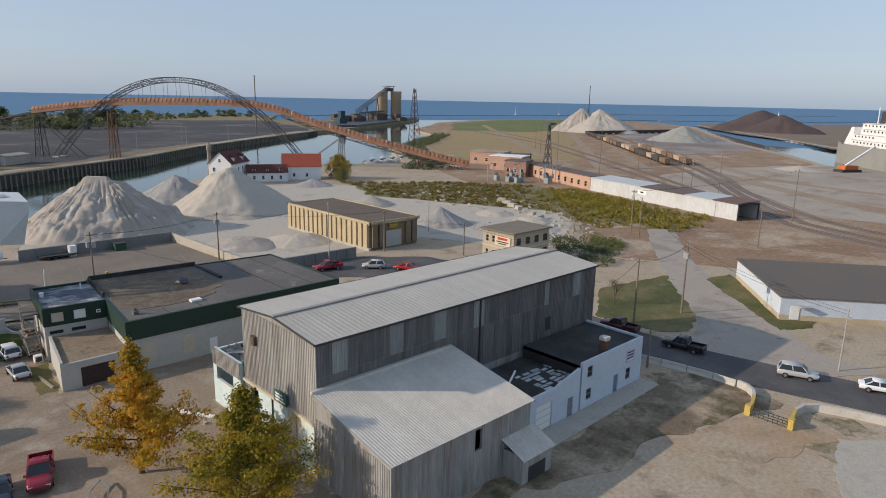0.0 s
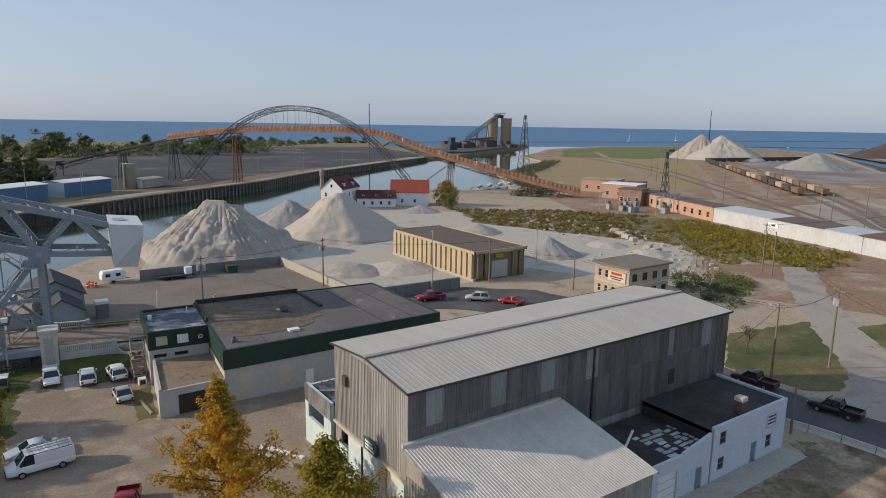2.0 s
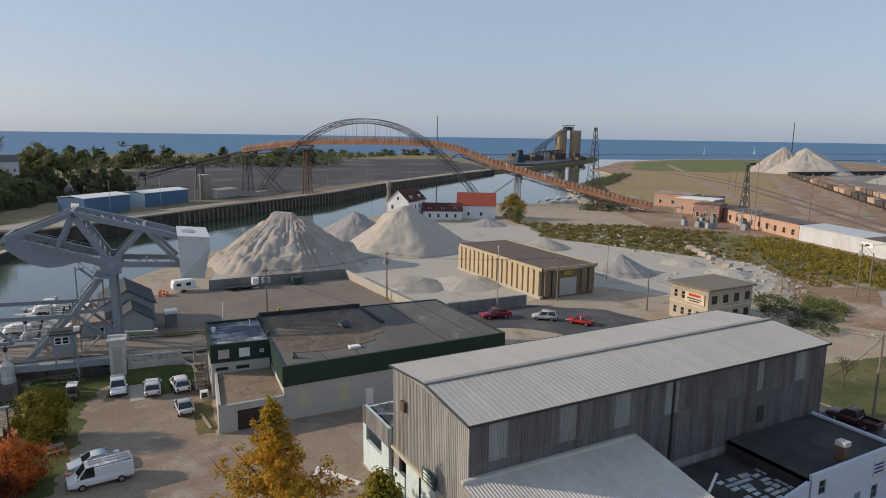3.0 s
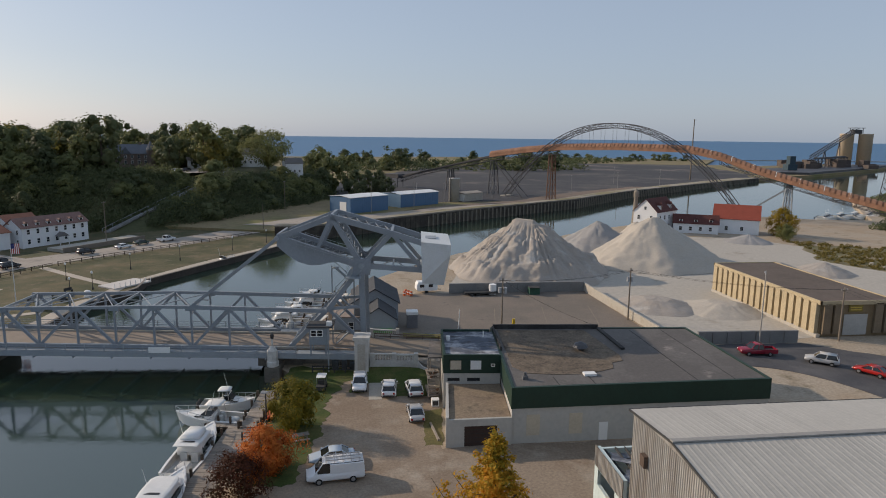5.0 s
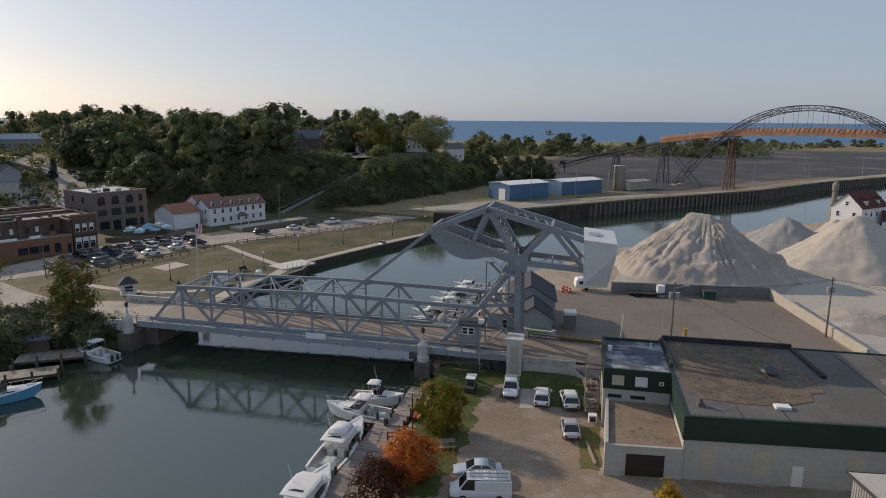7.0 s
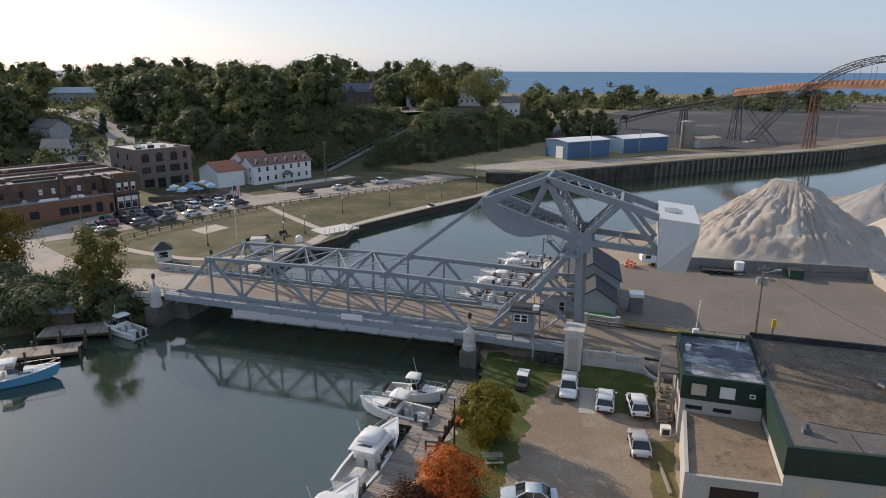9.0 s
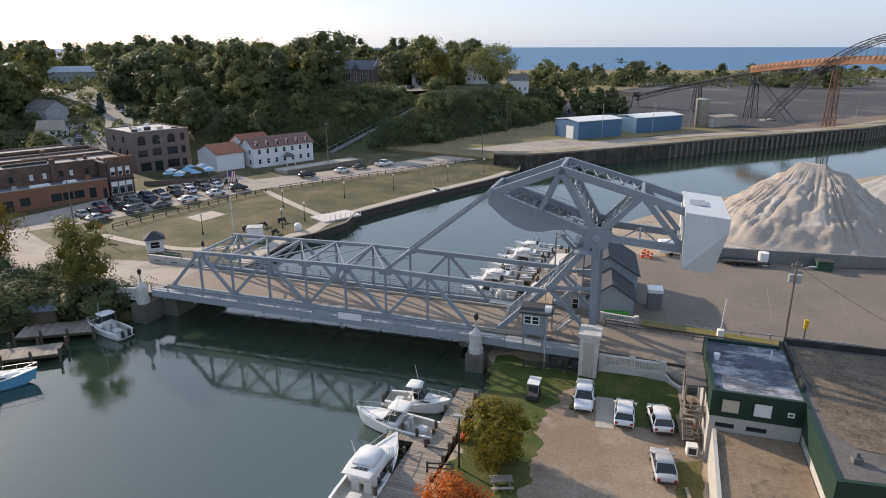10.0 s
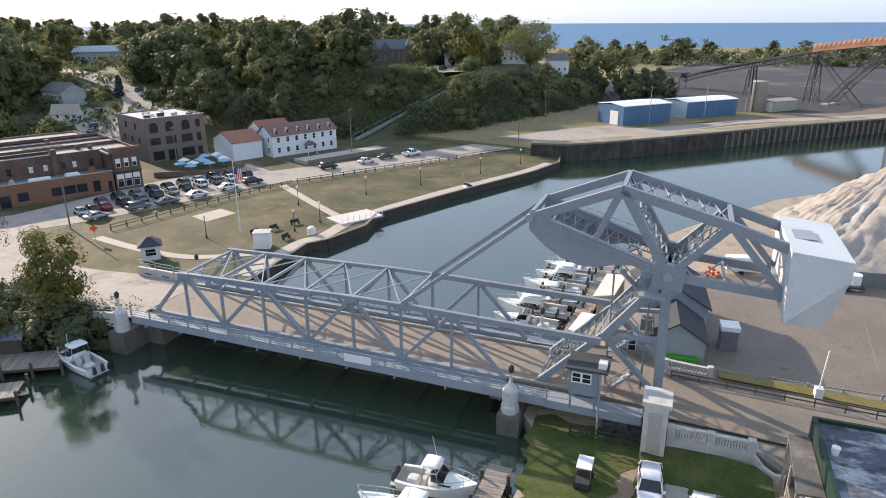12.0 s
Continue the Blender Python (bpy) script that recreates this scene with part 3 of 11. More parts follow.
# the big corrugated warehouse
X0, X1, Y0, Y1, E0, RIDGE = 33.0, 74.8, 17.6, 30.8, 12.4, 13.1
YM = (Y0 + Y1) / 2
wh = thing("warehouse", "tall weathered grey corrugated metal warehouse with a low pitched roof", "warehouse")
core = Geo()
for p, q in (((X0, Y0), (X1, Y0)), ((X1, Y0), (X1, Y1)), ((X1, Y1), (X0, Y1))):
    core.wall(p, q, 0, E0, 0.3)
core.wall((X0, Y1), (X0, Y0), 4.9, E0, 0.3)
core.wall((X0, Y1), (X0, Y0), 0, 4.9, 0.3, [(1.2, 4.2, 2.9, 4.3)])
for x in (X0, X1 - 0.3):
    core.add([(x + d, y, z) for d in (0, 0.3) for y, z in ((Y0, E0), (Y1, E0), (YM, RIDGE - 0.05))], [(0, 2, 1), (3, 4, 5), (0, 1, 4, 3), (1, 2, 5, 4), (2, 0, 3, 5)])
part("wall", core, SIDING, wh, "dull grey weathered wall")
slope = math.hypot(YM - Y0 + 0.3, RIDGE - E0)
N1 = 41
pw = (X1 - X0 + 0.6) / N1
clad(wh, "roof_sheet", METALROOF, (X0 - 0.3, Y0 - 0.3, E0 + 0.02), (1, 0, 0), (0, YM - Y0 + 0.3, RIDGE - E0), N1, pw, slope, 0.52, 0.016, "pale grey ribbed roof sheet")
clad(wh, "roof_sheet", METALROOF, (X1 + 0.3, Y1 + 0.3, E0 + 0.02), (-1, 0, 0), (0, YM - Y1 - 0.3, RIDGE - E0), N1, pw, slope, 0.52, 0.008)
part("ridge_cap", Geo().beam((X0 - 0.35, YM, RIDGE + 0.1), (X1 + 0.35, YM, RIDGE + 0.1), 0.45, 0.1), mat("ridge", (0.3, 0.29, 0.27), var=0.2), wh)
g = Geo()
for y in (Y0 - 0.32, Y1 + 0.32):
    g.beam((X0 - 0.3, y, E0 - 0.05), (X1 + 0.3, y, E0 - 0.05), 0.08, 0.2)
for x in (X0 - 0.32, X1 + 0.32):
    g.beam((x, Y0 - 0.3, E0 - 0.02), (x, YM, RIDGE - 0.02), 0.08, 0.16)
    g.beam((x, YM, RIDGE - 0.02), (x, Y1 + 0.3, E0 - 0.02), 0.08, 0.16)
part("eaves_trim", g, DARKTRIM, wh)
NS = 52
sw = (X1 - X0) / NS
PALE = {2, 3, 10, 11, 17, 18, 24, 25, 39, 46, 47}
clad(wh, "siding_sheet", SHADESIDE, (X0, Y0 - 0.02, 9.2), (1, 0, 0), (0, 0, 1), NS, sw, E0 - 9.3, 0.27, 0.05, "stained grey siding sheet toned darker for the shaded wall", lambda i: i in PALE, PALESIDE)
clad(wh, "siding_sheet", SHADESIDE, (X0, Y0 - 0.02, 4.6), (1, 0, 0), (0, 0, 1), NS, sw, 4.58, 0.27, 0.05)
clad(wh, "siding_sheet", SIDING, (X0 - 0.02, Y1, 4.9), (0, -1, 0), (0, 0, 1), 16, (Y1 - Y0) / 16, E0 - 4.95, 0.27, 0.05, "", lambda i: i in (14, 15), mat("light_siding", (0.36, 0.345, 0.32), rough=0.7, var=0.2, scale=0.3, rand=0.3))
clad(wh, "siding_sheet", SIDING, (X1 + 0.02, Y0, 0.3), (0, 1, 0), (0, 0, 1), 16, (Y1 - Y0) / 16, E0 - 0.35, 0.27, 0.05)
part("downpipe", Geo().tube((53.2, Y0 - 0.14, 5), (53.2, Y0 - 0.14, E0 - 0.1), 0.09), DARKTRIM, wh)
panel(wh, X0 - 0.05, 28.2, 9.2, 0.7, 0.9, -90, mat("rusty_hatch", (0.1, 0.07, 0.055), var=0.4), "hatch", 0.35)
panel(wh, 65.2, Y0 - 0.05, 6.0, 0.9, 1.6, 0, DARKTRIM, "opening")
# painted lower front of the warehouse with the sliding doors, sign and broken windows
for i, (y, w, h, m, nm) in enumerate(((29.4, 2.4, 2.9, MINT, "door_panel"), (26.6, 2.6, 4.6, MINT, "door_panel"), (23.7, 2.8, 4.6, MINT, "door_panel"), (21.6, 1.2, 4.6, BOARD, "door_panel"),
                                     (19.4, 2.8, 4.6, MINT, "door_panel"))):
    panel(wh, X0 - 0.04, y, 0.05, w, h, -90, m, nm, 0.08)
part("track", Geo().box(X0 - 0.25, X0, Y0, Y1, 4.7, 4.95), BOARD, wh, "pale timber door track")
part("drain", Geo().tube((X0 - 0.2, 25.1, 0), (X0 - 0.2, 25.1, 4.8), 0.07), DARKTRIM, wh)
sg = part("sign", Geo().box(-1.1, 1.1, -0.12, 0.0, 0, 1.1), mat("green_sign", (0.05, 0.11, 0.09), var=0.3), wh, "faded green sign board with pale lettering bars")
sg.matrix_basis = pose(X0 - 0.3, 23.2, 5.0, 0, 0, -90)
for k in range(3):
    b = part("sign_bar", Geo().box(-0.8, 0.8 - 0.2 * k, -0.14, -0.12, 0.18 + 0.3 * k, 0.34 + 0.3 * k), WHITEPAINT, sg)

# the annex at the side of the warehouse with a burnt, open roof
an = thing("annex", "low lean-to annex with a collapsed roof and painted block wall", "annex")
g = Geo().wall((X0 - 0.3, 37.5), (X0 - 0.3, Y1 + 0.45), 0, 6.3, 0.3, [(0.8, 4.6, 2.9, 4.4)])
g.wall((44, 37.5), (X0 - 0.3, 37.5), 0, 6.0, 0.3).wall((44, Y1 + 0.45), (44, 37.5), 0, 6.0, 0.3)
part("wall", g, MINT, an)
clad(an, "siding_sheet", SIDING, (X0 - 0.34, 37.5, 4.5), (0, -1, 0), (0, 0, 1), 8, (37.5 - Y1 - 0.45) / 8, 1.85, 0.27, 0.05)
g = Geo()
random.seed(5)
for i in range(12):
    x = X0 + 0.4 + i * 0.9
    part("rafter", Geo().beam((x, Y1 + 0.6, 5.9), (x + random.uniform(-0.2, 0.2), 37.3, 5.9 + random.uniform(-0.5, 0.1)), 0.12, 0.2), DARKTRIM, an)
g = Geo()
for i in range(26):
    x, y, z = random.uniform(X0, 43.2), random.uniform(Y1 + 0.8, 36.5), 5.95 + random.uniform(0, 0.25)
    a, b = random.uniform(-0.5, 0.5), random.uniform(0.8, 2.2)
    part("broken_sheet", Geo().beam((x, y, z), (x + b * math.cos(a), min(y + b * math.sin(a), 37), z + random.uniform(-0.3, 0.3)), random.uniform(0.3, 1.1), 0.05), ROOFPATCH, an, "broken grey roof sheeting" if i == 0 else "")

# the shed roofed in ribbed metal in front of it
ln = thing("lean_to_shed", "low shed of grey corrugated metal with a pale ribbed roof", "shed")
LX0, LX1, LY0, LY1, LZ0, LZ1 = 32.6, 48.9, 7.0, 17.3, 6.05, 8.1
g = Geo().wall((LX0, LY0), (LX1, LY0), 0, LZ0 - 0.1, 0.25, [(9.0, 9.9, 3.6, 5.6)])
for x in (LX0, LX1 - 0.25):
    g.add([(x + d, y, z) for d in (0, 0.25) for y, z in ((LY0, 0), (LY1, 0), (LY1, LZ1 - 0.1), (LY0, LZ0 - 0.1))],
          [(0, 3, 2, 1), (4, 5, 6, 7), (0, 1, 5, 4), (1, 2, 6, 5), (2, 3, 7, 6), (3, 0, 4, 7)])
part("wall", g, SIDING, ln)
clad(ln, "siding_sheet", SIDING, (LX0, LY0 - 0.02, 0.2), (1, 0, 0), (0, 0, 1), 18, 9.0 / 18, LZ0 - 0.4, 0.25, 0.05, "", lambda i: i in (2, 3, 9, 14), PALESIDE)
clad(ln, "siding_sheet", SIDING, (LX0 + 9.9, LY0 - 0.02, 0.2), (1, 0, 0), (0, 0, 1), 12, (LX1 - LX0 - 9.9) / 12, LZ0 - 0.4, 0.25, 0.05, "", lambda i: i in (2, 5, 8), PALESIDE)
clad(ln, "siding_sheet", SIDING, (LX0 - 0.02, LY1, 0.2), (0, -1, 0), (0, 0, 1), 16, (LY1 - LY0) / 16, LZ0 - 0.4, 0.25, 0.05)
clad(ln, "roof_sheet", LEANROOF, (LX0 - 0.3, LY0 - 0.3, LZ0), (1, 0, 0), (0, LY1 - LY0 + 0.3, LZ1 - LZ0), 21, (LX1 - LX0 + 0.6) / 21, math.hypot(LY1 - LY0 + 0.3, LZ1 - LZ0), 0.26, 0.03, "pale ribbed roof sheet")
part("flashing", Geo().beam((LX0 - 0.3, LY1 + 0.1, LZ1 + 0.12), (LX1, LY1 + 0.1, LZ1 + 0.12), 0.35, 0.25), LEANROOF, ln)
g = Geo()
for y0, z0, y1, z1, x in ((LY0 - 0.3, LZ0 - 0.1, LY1, LZ1 - 0.1, LX0 - 0.32), (LY0 - 0.3, LZ0 - 0.1, LY1, LZ1 - 0.1, LX1 + 0.32)):
    g.beam((x, y0, z0), (x, y1, z1), 0.06, 0.2)
part("trim", g, SIDING, ln)
po = thing("porch", "small ragged lean-to porch of rusty sheet metal", "porch")
part("wall", Geo().box(45.2, 49.3, 4.6, 4.8, 0, 2.4).box(45.2, 45.4, 4.8, 6.9, 0, 2.6).box(49.1, 49.3, 4.8, 6.9, 0, 2.6), SIDING, po)
clad(po, "roof_sheet", LEANROOF, (45.0, 4.3, 2.45), (1, 0, 0), (0, 2.7, 1.1), 5, 0.9, 2.9, 0.3, 0.06)
panel(po, 47.2, 4.6, 0, 2.4, 1.5, 0, DARKTRIM, "opening", 0.02)

# the pale blue office and garages beside the road
of = thing("block_office", "pale blue painted block building with garage doors and black roof", "building")
BX0, BX1, BY0, BY1 = 49.2, 73.3, 9.4, 17.3
HL, HR, XS = 4.1, 5.5, 60.5
win = [(62.3, 0.9, 1.0, 1.3), (62.3, 3.5, 1.0, 1.3), (70.4, 0.9, 1.0, 1.4)]
doors = [(50.3, 2.6, 2.9), (54.4, 2.6, 2.9), (58.9, 1.0, 2.2), (67.8, 1.0, 2.2)]
holes = [(x - w / 2 - BX0, x + w / 2 - BX0, z, z + h) for x, z, w, h in win] + [(x - w / 2 - BX0, x + w / 2 - BX0, 0, h) for x, w, h in doors]
holes[3] = (0.0, 51.6 - BX0, 0, 2.9)
g = Geo().wall((BX0, BY0), (XS, BY0), 0, HL, 0.3, [h for h in holes if h[1] < XS - BX0])
g.wall((XS, BY0), (BX1, BY0), 0, HR, 0.3, [(a - XS + BX0, b - XS + BX0, c, d) for a, b, c, d in holes if a > XS - BX0])
g.wall((BX1, BY0), (BX1, BY1), 0, HR, 0.3, [(2.0, 3.1, 0.9, 2.2), (5.0, 6.1, 3.4, 4.7)])
part("step_wall", Geo().box(XS, XS + 0.3, BY0 + 0.3, BY1, HL - 0.2, HR - 0.2), TAR, of)
part("parapet", Geo().add([(x, y, z) for y in (BY0, BY0 + 0.3) for x, z in ((XS - 4, HL), (XS, HL), (XS, HL + 0.95), (XS - 4, HL + 0.1))], [(0, 1, 2, 3), (7, 6, 5, 4), (3, 2, 6, 7), (0, 3, 7, 4)]), BLUEWHITE, of)
part("wall", g, BLUEWHITE, of, "pale blue painted block wall")
part("roof", Geo().box(BX0, XS, BY0 + 0.3, BY1, HL - 0.5, HL - 0.2).box(XS, BX1 - 0.3, BY0 + 0.3, BY1, HR - 0.6, HR - 0.25), TAR, of, "black tar roof with torn patches")
random.seed(9)
BOARDS = mat("pale_roof_boards", (0.42, 0.45, 0.46), var=0.35, scale=0.8, rand=0.5)
for i in range(7):
    for j in range(5):
        if random.random() < 0.74:
            x, y = 55.2 + 1.2 * j + random.uniform(0, 0.3), 10.2 + 0.62 * i + random.uniform(-0.06, 0.06)
            part("roof_board", Geo().beam((x, y, HL - 0.17), (x + random.uniform(0.6, 1.15), y + random.uniform(-0.12, 0.12), HL - 0.16), random.uniform(0.35, 0.55), 0.05), BOARDS, of)
part("loose_plank", Geo().beam((53.2, 13.2, HL), (56.4, 15.0, HL), 0.22, 0.08), WHITEPAINT, of)
ch = part("chimney", Geo().box(66.0, 66.8, 10.0, 10.8, HR - 0.3, HR + 1.0), BRICK, of, "short red brick chimney")
part("cap", Geo().box(65.95, 66.85, 9.95, 10.85, HR + 1.0, HR + 1.4), mat("chimney_cap", (0.5, 0.48, 0.45)), ch)
for x, z, w, h in win:
    window(of, x, BY0 + 0.1, z, w, h, 0, mat("grey_frame", (0.25, 0.26, 0.28)), GLASS)
window(of, 70.6, BY0 - 0.02, 3.1, 1.7, 1.5, 0, mat("sign_frame", (0.5, 0.48, 0.45)), mat("sign_face", (0.62, 0.6, 0.6)), 0, "sign")
for k in range(3):
    panel(of, 70.6, BY0 - 0.05, 3.45 + 0.36 * k, 1.3, 0.16, 0, mat("sign_blue", (0.05, 0.06, 0.2)) if k == 0 else bpy.data.materials["sign_blue"], "sign_bar", 0.03)
for x, w, h in doors[:2]:
    d = panel(of, x + 0.1, BY0 + 0.15, 0, w, h, 0, WHITEPAINT, "garage_door", 0.0)
    for k in range(1, 4):
        part("seam", Geo().box(-w / 2, w / 2, -0.02, 0.0, k * h / 4 - 0.02, k * h / 4 + 0.02), mat("seam_grey", (0.4, 0.4, 0.4)), d)
panel(of, 58.9, BY0 + 0.15, 0, 1.0, 2.2, 0, mat("grey_door", (0.2, 0.21, 0.23)), "door", 0.0)
panel(of, 67.8, BY0 + 0.15, 0, 1.0, 2.2, 0, mat("blue_door", (0.16, 0.2, 0.27)), "door", 0.0)
window(of, BX1 - 0.1, BY0 + 2.55, 0.9, 1.1, 1.3, 90)
window(of, BX1 - 0.1, BY0 + 5.55, 3.4, 1.1, 1.3, 90)
sheet("pavement_apron", [(49.5, 9.35), (73.5, 9.35), (73.5, 6.9), (49.5, 6.6)], 0.1, CONCRETE, "cracked concrete sidewalk slab", "sidewalk")

# the long flat-roofed green trimmed building, its office and its garage
GX0, GX1, GY0, GY1, GZ = 28.2, 58.0, 50.6, 72.6, 6.5
GXB, GN = 30.2, 70.4
gb = thing("flat_roof_building", "long low building with dark green fascia over pale block walls", "building")
for p, q in (((GX0, GY0), (GX1, GY0)), ((GX1, GY0), (GX1, GN)), ((GX1, GN), (GXB, GY1)), ((GXB, GY1), (GX0, GY0))):
    part("wall", Geo().wall(p, q, 0, 4.1, 0.3), PAINTGREY, gb)
e = 0.12
for p, q in (((GX0 - e, GY0 - e), (GX1 + e, GY0 - e)), ((GX1 + e, GY0 - e), (GX1 + e, GN + e)), ((GX1 + e, GN + e), (GXB - e, GY1 + e)), ((GXB - e, GY1 + e), (GX0 - e, GY0 - e))):
    part("fascia", Geo().wall(p, q, 4.1, GZ, 0.35), GREEN, gb, "dark green metal fascia")
part("roof", Geo().prism([(GX0, GY0), (GX1, GY0), (GX1, GN), (GXB, GY1)], GZ - 0.4, GZ - 0.12), ROOFGREY, gb, "grey rolled flat roof with seams")
part("gravel_area", Geo().prism([(29.7, 57.3), (30.9, 54.9), (34, 54.2), (38, 54.0), (41.5, 55.6), (42.0, 57.4), (43.6, 58.0), (44, 60), (43, 70.4), (30.9, 71.5)], GZ - 0.2, GZ - 0.07), ROOFGRAVEL, gb, "bare gravel roof patch")
part("parapet", Geo().beam((GXB + 0.2, GY1 - 0.2, GZ + 0.2), (45.3, GY1 - 1.4, GZ + 0.2), 0.3, 0.6).box(45.0, 45.5, 62, GY1 - 1.5, GZ - 0.1, GZ + 0.15).beam((29.6, 63, GZ + 0.15), (GXB + 0.1, GY1 - 0.5, GZ + 0.15), 0.25, 0.5), TAR, gb)
for x in (30.6, 35.4, 43.6, 48.8, 53.6):
    panel(gb, x, GY0, 0.9, 1.5, 2.4, 0, BOARD, "boarded_window", 0.03)
panel(gb, 38.6, GY0, 0, 1.0, 2.1, 0, WHITEPAINT, "door", 0.06, "white door")
part("roof_vent", Geo().lathe(39.7, 62.3, [(0.35, GZ - 0.1), (0.35, GZ + 0.35), (1.0, GZ + 0.35), (0.75, GZ + 0.75), (0.2, GZ + 1.0)], 8), mat("vent_grey", (0.09, 0.09, 0.095), metal=0.3, rough=0.5, var=0.4), gb, "dark domed roof vent")
part("roof_hatch", Geo().box(37.2, 38.6, 53.3, 54.2, GZ - 0.12, GZ + 0.15), WHITEPAINT, gb, "pale roof hatch")
part("roof_vent", Geo().box(29.9, 30.5, 52.9, 53.5, GZ - 0.12, GZ + 0.3).tube((30.2, 53.2, GZ + 0.3), (30.2, 53.2, GZ + 0.7), 0.18), mat("vent_dark", (0.13, 0.13, 0.13)), gb)
g = Geo()
for x in (33.5, 37.6, 49.5, 54):
    g.box(x, x + 0.1, GY0 + 0.3, GY0 + 3.0 if x < 40 else GN - 0.3, GZ - 0.12, GZ - 0.1)
part("roof_seam", g, TAR, gb)

ob2 = thing("flat_roof_office", "small two-storey office with green upper wall and patched flat roof", "building", at=(22.0, 60.9, 0), turn=-5.2)
OW, OD, OZ = 7.0, 10.7, 6.5
g = Geo().wall((0, 0), (OW, 0), 0, 4.45, 0.3, [(0.5, 2.0, 3.4, 3.85), (2.9, 4.5, 3.4, 3.85)]).wall((OW, OD), (0, OD), 0, 4.45, 0.3).wall((0, OD), (0, 0), 0, 4.45, 0.3)
part("wall", g, PAINTGREY, ob2)
g = Geo()
for p, q in (((-0.05, -0.05), (OW, -0.05)), ((OW, OD + 0.05), (-0.05, OD + 0.05)), ((-0.05, OD + 0.05), (-0.05, -0.05))):
    g.wall(p, q, 4.45, OZ + 0.3, 0.3)
part("fascia", g, GREEN, ob2, "dark green painted upper wall")
part("roof", Geo().box(0.25, OW, 0.25, OD - 0.25, OZ - 0.4, OZ), ROOFPATCH, ob2, "patched dark roof with white coating")
window(ob2, 1.5, -0.06, 4.85, 1.5, 1.35, 0, GREEN, BOARD, 0)
window(ob2, 3.95, -0.06, 4.85, 1.5, 1.35, 0, GREEN, WHITEWALL, 0)
window(ob2, 1.25, 0.1, 3.4, 1.5, 0.45, 0, DARKTRIM, GLASS, 0)
window(ob2, 3.7, 0.1, 3.4, 1.6, 0.45, 0, DARKTRIM, GLASS, 0)
window(ob2, 6.05, -0.06, 5.3, 0.5, 0.4, 0, WHITEPAINT, GLASS, 0, "vent")
part("roof_vent", Geo().tube((0.8, 6.6, OZ), (0.8, 6.6, OZ + 0.6), 0.22, 0.3), WHITEPAINT, ob2)
part("roof_pipe", Geo().tube((5.6, 8.2, OZ), (5.6, 8.2, OZ + 0.8), 0.08), WHITEPAINT, ob2)
ga = thing("garage", "low block garage with a flat tan roof and brown overhead door", "garage")
AX0, AX1, AY0, AY1, AZ = 21.0, 28.19, 50.4, 60.8, 3.15
g = Geo().wall((AX0, AY0), (AX1, AY0), 0, AZ, 0.3, [(2.0, 5.6, 0, 2.35)]).wall((AX0 + 1.3, AY1), (AX0, AY0), 0, AZ + 0.25, 0.3)
part("wall", g, PAINTGREY, ga)
part("roof", Geo().prism([(AX0 + 0.2, AY0 + 0.2), (AX1 - 0.05, AY0 + 0.2), (28.95, 60.2), (AX0 + 1.4, AY1 - 0.05)], AZ - 0.35, AZ - 0.05), ROOFTAN, ga, "stained tan flat roof")
dd = panel(ga, 24.8, AY0 + 0.15, 0, 3.6, 2.35, 0, BROWNDOOR, "garage_door", 0.0, "dark brown overhead door")
for k in range(1, 5):
    part("seam", Geo().box(-1.8, 1.8, -0.02, 0, k * 0.47 - 0.02, k * 0.47 + 0.02), DARKTRIM, dd)

# ---- the bascule bridge ----
STEEL = mat("grey_blue_steel", (0.235, 0.265, 0.295), rough=0.5, var=0.14, scale=0.4, fine=3, metal=0.0, spec=0.45)
STEEL2 = mat("pale_steel", (0.29, 0.32, 0.345), rough=0.5, var=0.12, scale=0.5, fine=3)
DECK = mat("bridge_deck", (0.31, 0.25, 0.2), var=0.2, scale=0.2, fine=4, col2=(0.23, 0.19, 0.155), patch=0.53, col3=(0.17, 0.145, 0.125), scale3=0.5, patch3=0.63)
BA, BW = Vector((0, 77.7, 0)), Vector((-44.8, 4.0, 0)).normalized()
BN = Vector((-BW.y, BW.x, 0)) * -1
VF = 8.6


def bp(u, v, z):
    """A place on the bridge: u west of the near east corner, v to the north, z up."""
    p = BA + BW * u + BN * v
    return Vector((p.x, p.y, z))


br = thing("bascule_bridge", "grey-blue steel truss bascule bridge, lowered, with overhead counterweight", "bridge")


def zdeck(u):
    return 2.35 + 0.012 * max(0, min(u, 45)) - 0.055 * max(0, -u - 8)


